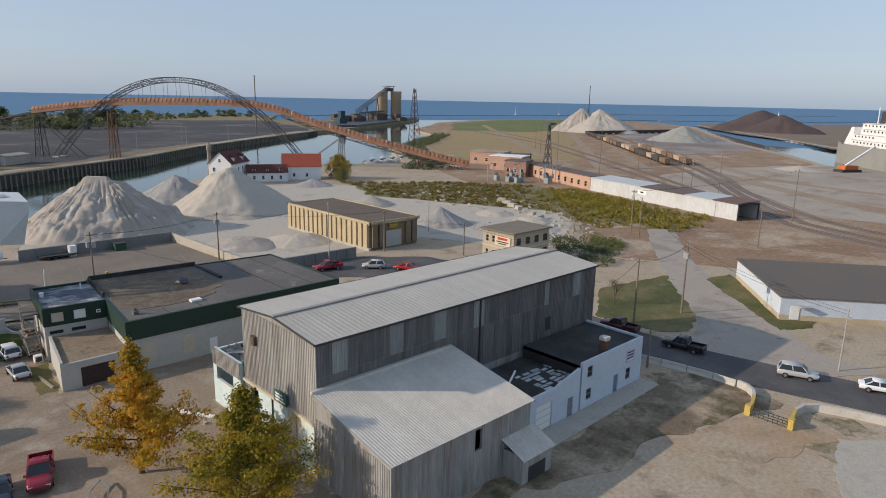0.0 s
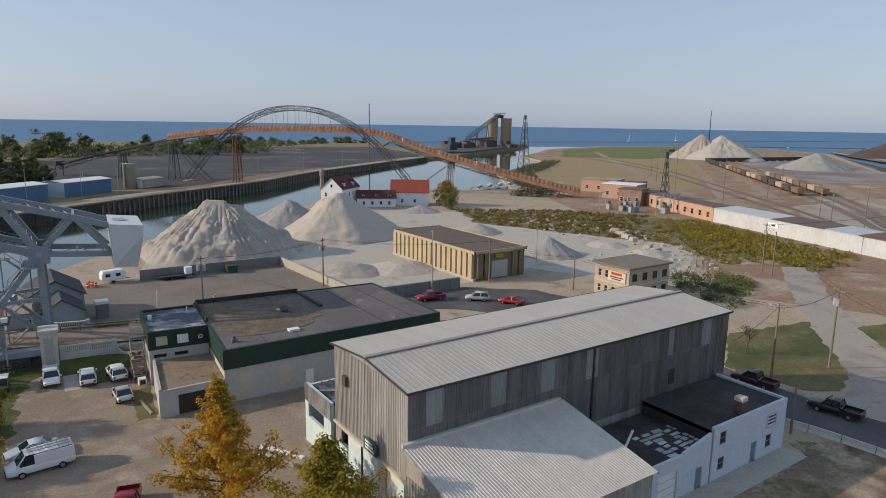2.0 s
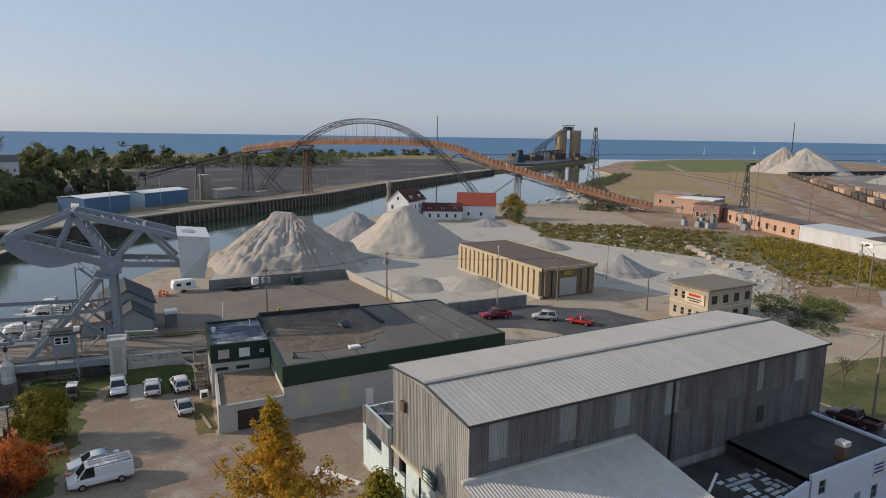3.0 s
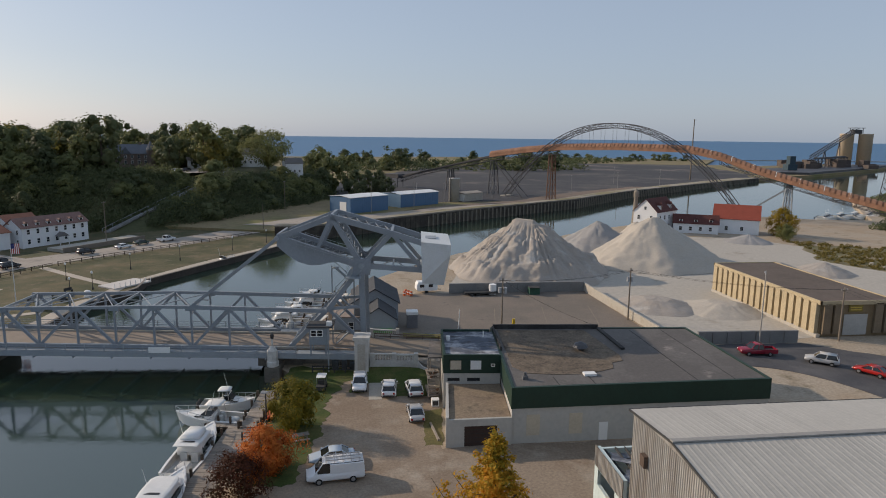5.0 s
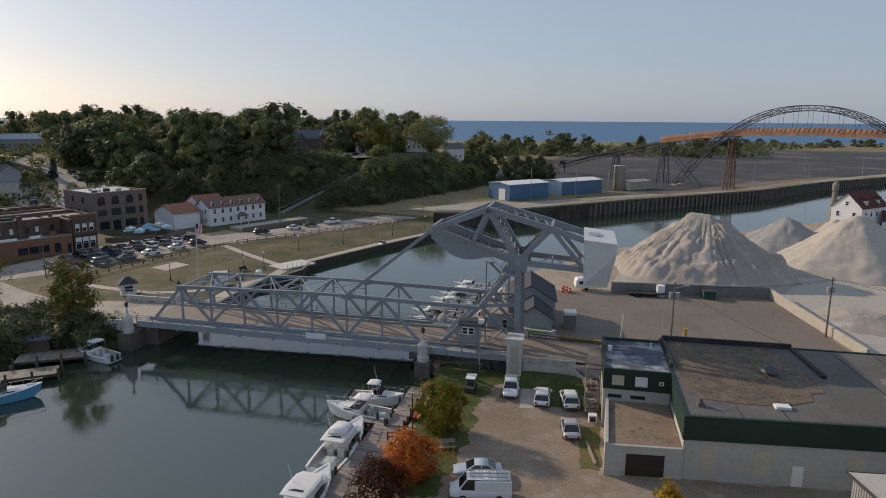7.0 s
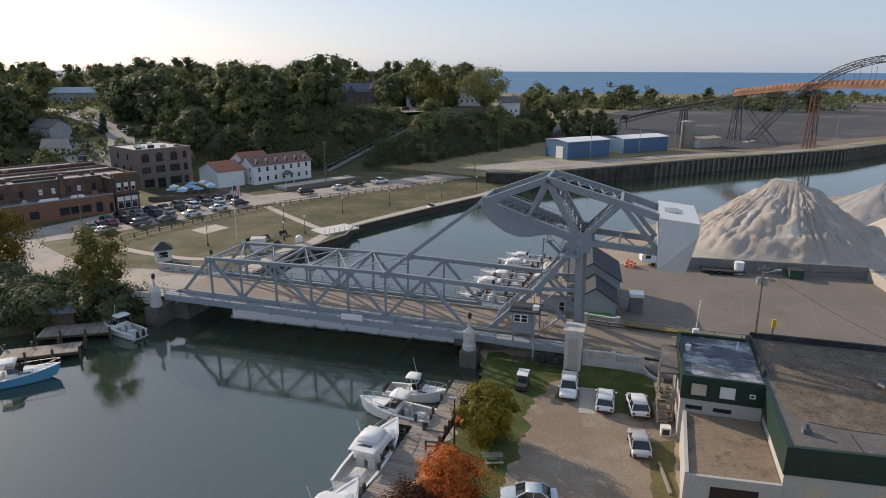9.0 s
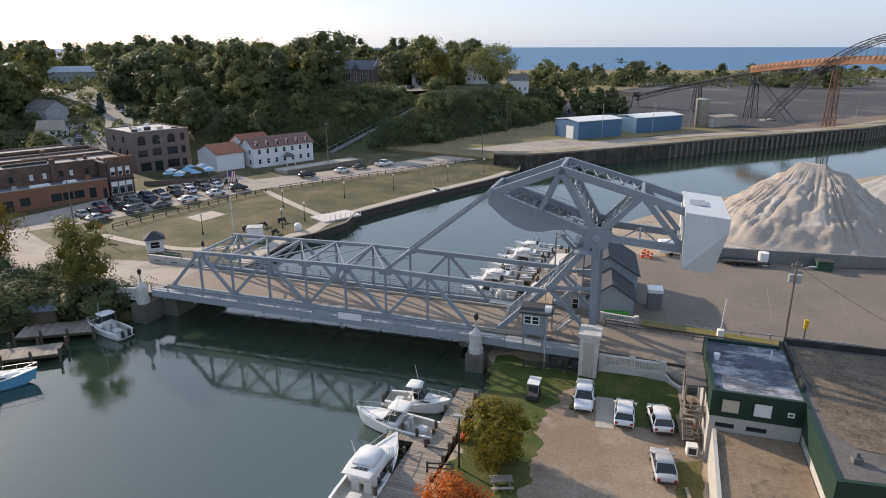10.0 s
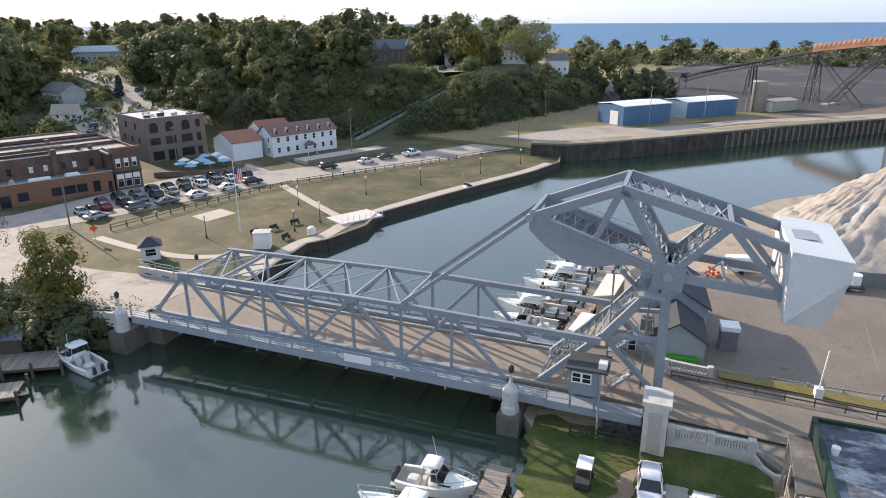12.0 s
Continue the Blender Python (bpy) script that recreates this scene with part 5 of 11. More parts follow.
# approach fill and road east of the bridge
g = Geo()
top = [(-3.0, 79.2, 1.7), (8, 77.8, 1.9), (11.5, 75.6, 1.9), (13.6, 74.2, 1.9), (19.8, 73.8, 1.6), (22.2, 71.9, 0.95), (43.5, 73.0, 0.3), (43.5, 86.0, 0.3), (22.0, 87.6, 1.2), (13.6, 88.6, 1.75), (-3, 89.5, 1.7)]
m = len(top)
g.add(top + [(x, y, -0.5) for x, y, z in top], [tuple(range(m))] + [(i, m + i, m + (i + 1) % m, (i + 1) % m) for i in range(m)])
setting("ground_approach", g, mat("approach_concrete", (0.26, 0.235, 0.2), var=0.35, scale=0.3, fine=4, col2=(0.16, 0.145, 0.12), patch=0.5, soft=0.1), "raised concrete approach with sidewalks", "ground")
strip("road_approach", [(12, 79.8, 2.13), (20, 79.2, 1.75), (30, 78.4, 1.2), (43.5, 77.6, 0.42), (46, 77.5, 0.3)], 7.2, mat("approach_tan", (0.27, 0.22, 0.17), var=0.25, scale=0.2, fine=4, col2=(0.17, 0.15, 0.13), patch=0.55), "worn tan approach road with faded lines")

# ---- stone yard: heaps, walls, sheds ----
STONE = mat("grey_stone_dust", (0.39, 0.35, 0.31), var=0.25, scale=0.25, fine=4, bump=0.8, col2=(0.31, 0.27, 0.23), patch=0.53, col3=(0.45, 0.42, 0.38), scale3=0.15, patch3=0.6)
PALESTONE = mat("pale_stone_dust", (0.45, 0.405, 0.345), var=0.2, scale=0.2, fine=3, bump=0.6, col2=(0.42, 0.375, 0.32), patch=0.55)
DARKSTONE = mat("dark_stone_dust", (0.3, 0.29, 0.28), var=0.2, scale=0.3, fine=3, bump=0.4)


def heap(name, cx, cy, r, h, material, label, seed, gully=0.12, group="stone heaps", flat=0.0, rings=30, spokes=96, sq=1.0, turn=0.0, z0=-0.1, ridge=0.0, lumps=0.03):
    """A poured heap: straight flanks from a short ridge, an uneven foot, rills washed down the flanks and slumped lumps low down."""
    g = Geo()
    vs, fs = [], []
    ct, st_ = math.cos(turn), math.sin(turn)
    for i in range(rings + 1):
        t = i / rings
        for j in range(spokes):
            a = 2 * math.pi * j / spokes
            ca, sa = math.cos(a), math.sin(a)
            foot = 1 + 0.16 * noise.noise((ca * 1.3 + seed, sa * 1.3, 0.3)) + 0.06 * noise.noise((ca * 5 + seed, sa * 5, 1.7))
            px, py = r * foot * t * ca, r * foot * t * sa
            z = h * (1.015 - math.sqrt(t * t + 0.0007))
            if t < flat:
                z = h * (1 - flat) + h * flat * 0.15 * (1 - t / max(flat, 1e-3))
            q = Vector((px / r, py / r, seed))
            z += h * 0.09 * noise.noise(q * 2.2) * min(1, t * 5) * (1 - t)
            rill = abs(noise.noise((ca * 10 + seed, sa * 10, t * 1.2))) + 0.6 * abs(noise.noise((ca * 25 + seed, sa * 25, t * 2)))
            z -= gully * h * 0.42 * (0.42 - min(rill, 0.42)) * min(1, max(0, t - 0.05) * 3) * min(1, (1 - t) * 3)
            z += lumps * h * noise.fractal(q * 7, 0.7, 2.0, 4) * min(1, (1.02 - t) * 5)
            low = max(0.0, min(1.0, (t - 0.62) / 0.2)) * min(1, (1 - t) * 6)
            z += lumps * h * 2.2 * low * max(0, noise.noise((px * 0.35 + seed, py * 0.35, 3.3)) + 0.1)
            x, y = px + ridge * max(-1, min(1, ca * 2.2)), py * sq
            vs.append((cx + x * ct - y * st_, cy + x * st_ + y * ct, max(z, 0) + z0))
    for i in range(rings):
        for j in range(spokes):
            k = (j + 1) % spokes
            fs.append((i * spokes + j, (i + 1) * spokes + j, (i + 1) * spokes + k, i * spokes + k))
    g.add(vs, fs + [tuple(range(spokes))])
    ob = part(name, g, material, smooth=True)
    return tagged(ob, label, "stone heap", group)


heap("gravel_mound", 52.5, 141.5, 18.6, 13.2, STONE, "tall grey heap of crushed stone with gullied flanks", 1.3, 0.42, rings=60, spokes=240, ridge=1.8, turn=-0.6, lumps=0.05)
heap("gravel_mound", 90.5, 151, 18.5, 12.4, PALESTONE, "smooth conical heap of pale crushed stone", 4.1, 0.06, rings=44, spokes=140, ridge=0.8, lumps=0.02)
heap("gravel_mound", 82.5, 172, 13.5, 8.6, DARKSTONE, "darker grey heap behind the pale ones", 7.7, 0.06)
heap("gravel_mound", 94, 170, 11, 8.6, PALESTONE, "pale stone heap beside the white house", 9.2, 0.04)
heap("gravel_mound", 70.5, 105.5, 8.5, 2.4, STONE, "low spread grey stone mound", 2.2, 0.05, flat=0.3)
heap("gravel_mound", 82.5, 102, 8.5, 2.3, PALESTONE, "low spread pale stone mound", 3.4, 0.04, flat=0.3)
heap("gravel_mound", 123.5, 97.5, 8.5, 4.6, DARKSTONE, "small dark grey stone heap", 5.5, 0.06)
heap("gravel_mound", 128.5, 134, 8, 2.9, STONE, "small grey gravel mound in the yard", 6.5, 0.05)
heap("gravel_mound", 119, 138, 6, 2.2, STONE, "small grey gravel mound in the yard", 8.5, 0.05)
heap("gravel_mound", 146, 98, 6, 1.7, PALESTONE, "low pale sand mound by the fence", 1.9, 0.05, flat=0.4)
heap("gravel_mound", 138, 76, 6.5, 1.8, SAND, "low cream sand mound", 2.9, 0.05, flat=0.4)
heap("gravel_mound", 146, 84, 6.0, 1.8, SAND, "low cream sand mound", 3.9, 0.05, flat=0.4)
heap("gravel_mound", 138, 182, 8, 2.6, DARKSTONE, "low grey mound near the boathouse", 4.9, 0.05)
heap("stockpile", 640, 385, 47, 25, PALESTONE, "large pale stockpile on the far shore", 11.3, 0.3, "far stockpiles")
heap("stockpile", 628, 400, 34, 26, STONE, "tall gullied crest of the far stockpile", 12.3, 0.4, "far stockpiles")
heap("stockpile", 566, 250, 30, 13.5, mat("grey_green_ore", (0.3, 0.3, 0.27), var=0.2, scale=0.1, fine=1), "grey-green stockpile on the far dock", 13.3, 0.06, "far stockpiles")
ORE = mat("iron_ore", (0.085, 0.06, 0.058), var=0.25, scale=0.05, fine=0.6)
heap("stockpile", 905, 310, 66, 27, ORE, "dark red-brown ore stockpile", 14.3, 0.05, "far stockpiles")
heap("stockpile", 878, 275, 50, 22, ORE, "dark red-brown ore stockpile, lower", 15.3, 0.05, "far stockpiles")
heap("stockpile", 375, 90, 11, 2.6, PALESTONE, "small pale gravel heap in the field", 16.3, 0.05, "far stockpiles")

# walls round the lot
wl = thing("retaining_wall", "weathered concrete retaining wall along the lot", "wall", "lot walls")
for i in range(10):
    part("panel", Geo().box(30.5 + 2.97 * i, 33.44 + 2.97 * i, 118.9, 119.4, 0, 2.15), mat("grey_block", (0.2, 0.2, 0.195), var=0.25, scale=0.3) if i == 0 else bpy.data.materials["grey_block"], wl)
wl2 = thing("retaining_wall", "pale concrete wall between lot and stone yard", "wall", "lot walls")
for i in range(11):
    a, b = Vector((60.3, 119.3)), Vector((62.2, 86.6))
    p, q = a + (b - a) * i / 11, a + (b - a) * (i + 0.99) / 11
    part("panel", Geo().beam((*p, 0.9), (*q, 0.9), 0.4, 2.0 - 0.05 * i), CONCRETE, wl2)
wl3 = thing("retaining_wall", "grey block wall along the road", "wall", "lot walls")
for i in range(7):
    part("panel", Geo().box(66.5 + 2.45 * i, 68.93 + 2.45 * i, 81.6 - 0.1 * i, 82.1 - 0.1 * i, 0, 2.1), bpy.data.materials["grey_block"], wl3)
tr = thing("utility_trailer", "long flat dark trailer parked by the wall", "trailer")
part("bed", Geo().box(33.5, 40.5, 116.2, 118.2, 0.55, 0.8), DARKTRIM, tr)
for x in (35, 36.2):
    part("wheel", Geo().tube((x, 116.2, 0.4), (x, 118.2, 0.4), 0.4, n=12), DARKTRIM, tr)
dm = thing("dumpster", "green steel dumpster by the wall", "dumpster")
g = Geo().prism([(47.4, 116.4), (49.6, 116.4), (49.6, 118.2), (47.4, 118.2)], 0.045, 1.5)
part("bin", g, mat("dumpster_green", (0.03, 0.09, 0.06), var=0.3), dm)
part("lid", Geo().box(47.3, 49.7, 116.2, 118.3, 1.5, 1.62), DARKTRIM, dm)
for x in (39.6,):
    tk = thing("storage_tank", "small white tank on the lot", "tank")
    part("shell", Geo().tube((x, 117.6, 0), (x, 117.6, 2.2), 0.8, n=14), WHITEPAINT, tk)

# ribbed tan building
TAN = mat("tan_panel", (0.44, 0.36, 0.235), var=0.22, scale=0.4, fine=3)
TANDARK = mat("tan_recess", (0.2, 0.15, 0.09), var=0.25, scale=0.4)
tb = thing("tan_building", "yellow-tan precast building with upright ribs and a flat brown roof", "building")
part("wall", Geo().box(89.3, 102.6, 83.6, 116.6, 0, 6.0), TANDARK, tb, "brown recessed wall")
part("roof", Geo().box(89.0, 102.9, 83.3, 116.9, 6.0, 6.25), mat("brown_roof", (0.13, 0.1, 0.08), var=0.3, scale=0.2, fine=2), tb, "stained brown flat roof")
part("roof_rim", Geo().box(88.8, 89.05, 83.1, 117.1, 5.7, 6.4).box(88.8, 103.1, 83.1, 83.35, 5.7, 6.4).box(102.85, 103.1, 83.1, 117.1, 5.7, 6.4).box(88.8, 103.1, 116.85, 117.1, 5.7, 6.4), TAN, tb)
rib = Geo().box(-0.7, 0.02, -0.66, 0.66, 0.6, 5.9).mesh("rib", TAN)
# south end ribs: tan taken down to brown, its shade put into the colour
rib_shaded = Geo().box(-0.5, 0.02, -0.7, 0.7, 0.6, 5.9).mesh("rib", mat("weathered_brown_panel", (0.2, 0.155, 0.105), var=0.3, scale=0.4))
for i in range(17):
    o = new("rib", rib)
    o.parent = tb
    o.matrix_basis = pose(89.3, 84.6 + 1.96 * i, 0)
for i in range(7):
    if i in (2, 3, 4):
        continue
    o = new("rib", rib_shaded)
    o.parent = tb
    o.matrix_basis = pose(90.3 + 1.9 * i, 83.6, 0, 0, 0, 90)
panel(tb, 95.8, 83.55, 0.3, 4.4, 3.6, 0, mat("grey_shutter", (0.4, 0.4, 0.38)), "shutter", 0.08, "pale grey roller shutter")
panel(tb, 95.6, 83.5, 4.4, 2.6, 1.2, 0, mat("brown_sign", (0.22, 0.17, 0.05)), "sign", 0.1)
for i in range(2):
    panel(tb, 95.6, 83.38, 4.65 + 0.4 * i, 2.0, 0.2, 0, mat("yellow_bar", (0.5, 0.36, 0.08)), "sign_bar", 0.03)
part("base", Geo().box(88.6, 89.3, 83.3, 117, 0, 0.6), CONCRETE, tb)

# small two-storey block building with a red-lettered board
so = thing("block_house", "two-storey tan block building with dark windows and a flat roof", "building")
SX0, SX1, SY0, SY1, SH = 103.6, 115.2, 55.2, 63.6, 6.4
wh_ = [(0.8 + 1.7 * i, 1.7 + 1.7 * i, b, b + 1.5) for i in range(4) for b in (0.9, 3.9)]
fr = [(0.9 + 2.9 * i, 2.3 + 2.9 * i, b, b + 1.5) for i in range(4) for b in (0.9, 3.9)]
g = Geo().wall((SX0, SY1), (SX0, SY0), 0, SH, 0.3, wh_).wall((SX0, SY0), (SX1, SY0), 0, SH, 0.3, fr).wall((SX1, SY0), (SX1, SY1), 0, SH, 0.3).wall((SX1, SY1), (SX0, SY1), 0, SH, 0.3)
part("wall", g, mat("tan_block", (0.4, 0.34, 0.26), var=0.2, scale=0.4, fine=3), so)
part("roof", Geo().box(SX0 - 0.5, SX1 + 0.5, SY0 - 0.5, SY1 + 0.5, SH, SH + 0.3), mat("olive_roof", (0.19, 0.165, 0.13), var=0.2), so, "flat brown roof slab")
part("floor_band", Geo().box(SX0 - 0.12, SX1 + 0.12, SY0 - 0.12, SY1 + 0.12, 3.0, 3.3), BOARD, so)
for h in wh_:
    window(so, SX0 + 0.1, SY1 - (h[0] + h[1]) / 2, h[2], h[1] - h[0], 1.5, -90, BOARD, GLASS)
for h in fr:
    window(so, SX0 + (h[0] + h[1]) / 2, SY0 + 0.1, h[2], h[1] - h[0], 1.5, 0, DARKTRIM, GLASS)
bd = panel(so, SX0 - 0.1, 58.0, 3.6, 4.2, 1.9, -90, mat("cream_board", (0.6, 0.52, 0.4)), "sign", 0.1, "cream board with red lettering bars")
for k, (w, z) in enumerate(((2.6, 1.2), (3.2, 0.7), (2.2, 0.3))):
    part("sign_bar", Geo().box(-w / 2, w / 2, -0.14, -0.1, z, z + (0.5 if k == 0 else 0.22)), mat("sign_red_paint", (0.5, 0.06, 0.03)) if k == 0 else DARKTRIM, bd)

# pale blue shed across the road
sh = thing("long_shed", "low pale blue painted shed with a flat brown roof", "shed")
A, B = Vector((110.2, 6.4)), Vector((129.8, 21.2))
C = A + Vector((20.5, -26.0))
D = B + Vector((20.5, -26.0))
part("base_wall", Geo().prism([tuple(v) for v in (A, B, D, C)], 0, 0.9), mat("tan_plinth", (0.45, 0.38, 0.27), var=0.2), sh)
g = Geo()
for p, q in ((B, A), (A, C), (C, D), (D, B)):
    g.wall(tuple(p), tuple(q), 0.9, 3.7, 0.3)
part("wall", g, BLUEWHITE, sh, "pale blue upper wall")
ctr = (A + D) / 2
part("roof", Geo().prism([tuple(ctr + (v - ctr) * 1.015) for v in (A, B, D, C)], 3.7, 3.95), mat("shed_roof", (0.15, 0.125, 0.1), var=0.2, scale=0.1, fine=2, col2=(0.12, 0.105, 0.095), patch=0.5), sh, "flat weathered brown roof")
d_ = (C - A).normalized()
ang = math.degrees(math.atan2(d_.y, d_.x))
p_ = A + d_ * 2.2
panel(sh, p_.x, p_.y, 0.2, 1.3, 2.1, ang, WHITEPAINT, "door", 0.1)
part("canopy", Geo().beam((p_.x - 0.5, p_.y - 0.7, 2.5), (p_.x + 0.9, p_.y - 1.9, 2.5), 1.2, 0.15), mat("canopy_grey", (0.35, 0.36, 0.38)), sh)

# long white warehouse by the rails, with the pink brick range behind it
lw = thing("rail_warehouse", "long low white painted warehouse with patched grey and rusty roof", "warehouse")
LA, LB = Vector((194.0, 47.6)), Vector((214.5, 111.0))
dv = (LB - LA).normalized()
nv = Vector((dv.y, -dv.x))
part("wall", Geo().wall(tuple(LB), tuple(LA), 0, 4.8, 0.4).wall(tuple(LB + nv * 9), tuple(LB), 0, 4.8, 0.4).wall(tuple(LA + nv * 9), tuple(LB + nv * 9), 0, 4.8, 0.4), mat("grimy_white_wall", (0.54, 0.56, 0.57), var=0.2, scale=0.15, fine=1.5, col2=(0.42, 0.42, 0.41), patch=0.58, stretch=(1, 1, 0.4)), lw)
ROOFS = [mat("rusty_roof", (0.16, 0.1, 0.085), var=0.3, scale=0.2), mat("blue_grey_roof", (0.42, 0.46, 0.5), var=0.12), mat("brown_tar_roof", (0.13, 0.105, 0.095), var=0.3, scale=0.2), mat("pale_blue_roof", (0.46, 0.49, 0.52), var=0.12)]
for i, (a, b) in enumerate(((0.0, 0.14), (0.14, 0.3), (0.3, 0.6), (0.6, 1.0))):
    p, q = LA + (LB - LA) * a - nv * 0.3, LA + (LB - LA) * b - nv * 0.3
    part("roof_section", Geo().add([(*p, 4.95), (*q, 4.95), (*(q + nv * 9.6), 5.5), (*(p + nv * 9.6), 5.5), (*p, 4.75), (*q, 4.75), (*(q + nv * 9.6), 5.3), (*(p + nv * 9.6), 5.3)],
                                   [(3, 2, 1, 0), (4, 5, 6, 7), (0, 1, 5, 4), (1, 2, 6, 5), (2, 3, 7, 6), (3, 0, 4, 7)]), ROOFS[i], lw)
part("door_frame", Geo().beam((*(LA + nv * 0.3), 0), (*(LA + nv * 0.3), 4.7), 0.4).beam((*(LA + nv * 8.7), 0), (*(LA + nv * 8.7), 4.7), 0.4).beam((*(LA + nv * 0.3), 4.6), (*(LA + nv * 8.7), 4.6), 0.4), DARKTRIM, lw)
part("inner_wall", Geo().wall(tuple(LA + dv * 8 + nv * 9), tuple(LA + dv * 8), 0, 4.8, 0.2), DARKTRIM, lw)
part("sign", Geo().beam((*(LA + dv * 37 - nv * 0.1), 3.0), (*(LA + dv * 41 - nv * 0.1), 3.0), 0.1, 1.4), mat("white_sign", (0.8, 0.8, 0.78)), lw)
part("sign_bar", Geo().beam((*(LA + dv * 38.2 - nv * 0.18), 3.0), (*(LA + dv * 39.6 - nv * 0.18), 3.0), 0.05, 0.6), DARKTRIM, lw)
PINK = mat("pink_brick", (0.47, 0.3, 0.22), var=0.18, scale=0.2, fine=2)
pk = thing("brick_range", "long pink brick range with a dark low roof", "building")
PA, PB = LB + dv * 0.2, Vector((233, 155.5))
e_ = (PB - PA).normalized()
m_ = Vector((e_.y, -e_.x))
part("wall", Geo().prism([tuple(v) for v in (PA, PB, PB + m_ * 8, PA + m_ * 8)], 0, 5.0), PINK, pk)
part("roof", Geo().prism([tuple(v) for v in (PA - m_ * 0.3, PB - m_ * 0.3, PB + m_ * 8.3, PA + m_ * 8.3)], 5.0, 5.3), ROOFS[2], pk)
for i in range(9):
    p = PA + e_ * (3 + 4.9 * i) - m_ * 0.02
    window(pk, p.x, p.y, 1.2, 1.6, 2.0, math.degrees(math.atan2(-e_.y, -e_.x)), PINK, GLASS)
for (x, y, w, d, h, tn, m, r, lab) in ((246, 178, 12, 16, 6.5, 20, PINK, WHITEPAINT, "pink block building with a white flat roof"), (231, 160, 9, 10, 6.5, 20, mat("pink_brown", (0.3, 0.18, 0.14)), ROOFS[2], "rusty brown brick switch house"),
                                       (262, 205, 14, 18, 6, 25, PINK, GRAVEL, "pink block building with a pale roof"), (275, 196, 16, 9, 4.5, 25, DARKTRIM, ROOFS[2], "dark low shed by the rails")):
    t = thing("block_building", lab, "building", "switch yard buildings", at=(x, y, 0), turn=tn)
    part("wall", Geo().box(-w / 2, w / 2, -d / 2, d / 2, 0, h), m, t)
    part("roof", Geo().box(-w / 2 - 0.3, w / 2 + 0.3, -d / 2 - 0.3, d / 2 + 0.3, h, h + 0.3), r, t)
    for k in range(3):
        window(t, -w / 2 - 0.02, -d / 3 + d / 3 * k, 1.5, 1.6, 1.8, -90)

# electrical substation clutter
for i in range(16):
    random.seed(100 + i)
    x, y = 205 + random.uniform(0, 22), 128 + random.uniform(0, 30)
    if i < 10:
        t = thing("transformer", "grey-green electrical transformer in the substation", "transformer", "substation gear", at=(x, y, 0), turn=random.uniform(0, 90))
        part("tank", Geo().box(-1, 1, -0.8, 0.8, 0.0, 2.2), mat("transformer_grey", (0.28, 0.32, 0.32)) if i == 0 else bpy.data.materials["transformer_grey"], t)
        for k in range(3):
            part("bushing", Geo().lathe(-0.6 + 0.6 * k, 0, [(0.12, 2.2), (0.18, 2.5), (0.1, 2.9), (0.16, 3.1), (0.06, 3.4)], 8), BROWNDOOR, t)
    else:
        t = thing("switch_gantry", "thin steel switch gantry", "gantry", "substation gear", at=(x, y, 0), turn=20)
        for k in (-3, 3):
            part("post", Geo().beam((k, 0, 0), (k, 0, 7), 0.25), STEEL, t)
        part("crossbar", Geo().beam((-3.4, 0, 6.8), (3.4, 0, 6.8), 0.25), STEEL, t)

# ---- conveyor and arch over the river ----
DARKSTEEL = mat("dark_steel", (0.07, 0.07, 0.075), rough=0.6, var=0.3)
RUST = mat("rusty_conveyor", (0.37, 0.19, 0.115), rough=0.75, var=0.3, scale=0.25, fine=2, rand=0.35)
CA = Vector((91.2, 335.6, 0))
CU = Vector((84.7, -91.6, 0)).normalized()
CN = Vector((-CU.y, CU.x, 0))


def cp(s, z, v=0.0):
    p = CA + CU * s + CN * v
    return Vector((p.x, p.y, z))


line = [(-82, 7.0), (-60, 13.0), (-10.8, 22.6), (12, 25.6), (33, 27.4), (65, 28.2), (97.4, 27.8), (112, 25.0), (128.7, 19.3), (156, 12.0), (182.5, 5.8), (203, 1.6)]


def zline(s):
    for (a, b), (c, d) in zip(line, line[1:]):
        if a <= s <= c:
            return b + (d - b) * (s - a) / (c - a)
    return line[-1][1]


cv = thing("conveyor", "long rust-red covered conveyor gallery carried over the river", "conveyor")
# covered hood in short rounded lengths
s = -10.8
i = 0
while s < 201:
    L_ = 2.0
    a, b = cp(s, zline(s)), cp(s + L_, zline(min(s + L_, 203)))
    hood = Geo()
    for k in range(8):
        t0, t1 = math.pi * k / 8, math.pi * (k + 1) / 8

        def pt(c, t, r):
            return c + CN * (r * math.cos(t)) + Vector((0, 0, 0.5 + r * 0.95 * math.sin(t)))
        hood.add([pt(a, t0, 2.05), pt(a.lerp(b, 0.7), t0, 2.0), pt(a.lerp(b, 0.7), t1, 2.0), pt(a, t1, 2.05)], [(0, 1, 2, 3)])
        hood.add([pt(a.lerp(b, 0.7), t0, 2.0), pt(b, t0, 1.6), pt(b, t1, 1.6), pt(a.lerp(b, 0.7), t1, 2.0)], [(0, 1, 2, 3)])
    hood.add([a + CN * 1.9 + Vector((0, 0, -0.9)), b + CN * 1.9 + Vector((0, 0, -0.9)), b + CN * 1.9 + Vector((0, 0, 0.65)), a + CN * 1.9 + Vector((0, 0, 0.65)),
              a - CN * 1.9 + Vector((0, 0, -0.9)), b - CN * 1.9 + Vector((0, 0, -0.9)), b - CN * 1.9 + Vector((0, 0, 0.65)), a - CN * 1.9 + Vector((0, 0, 0.65))],
             [(0, 1, 2, 3), (7, 6, 5, 4), (0, 4, 5, 1)])
    part("hood", hood, RUST, cv)
    s += L_
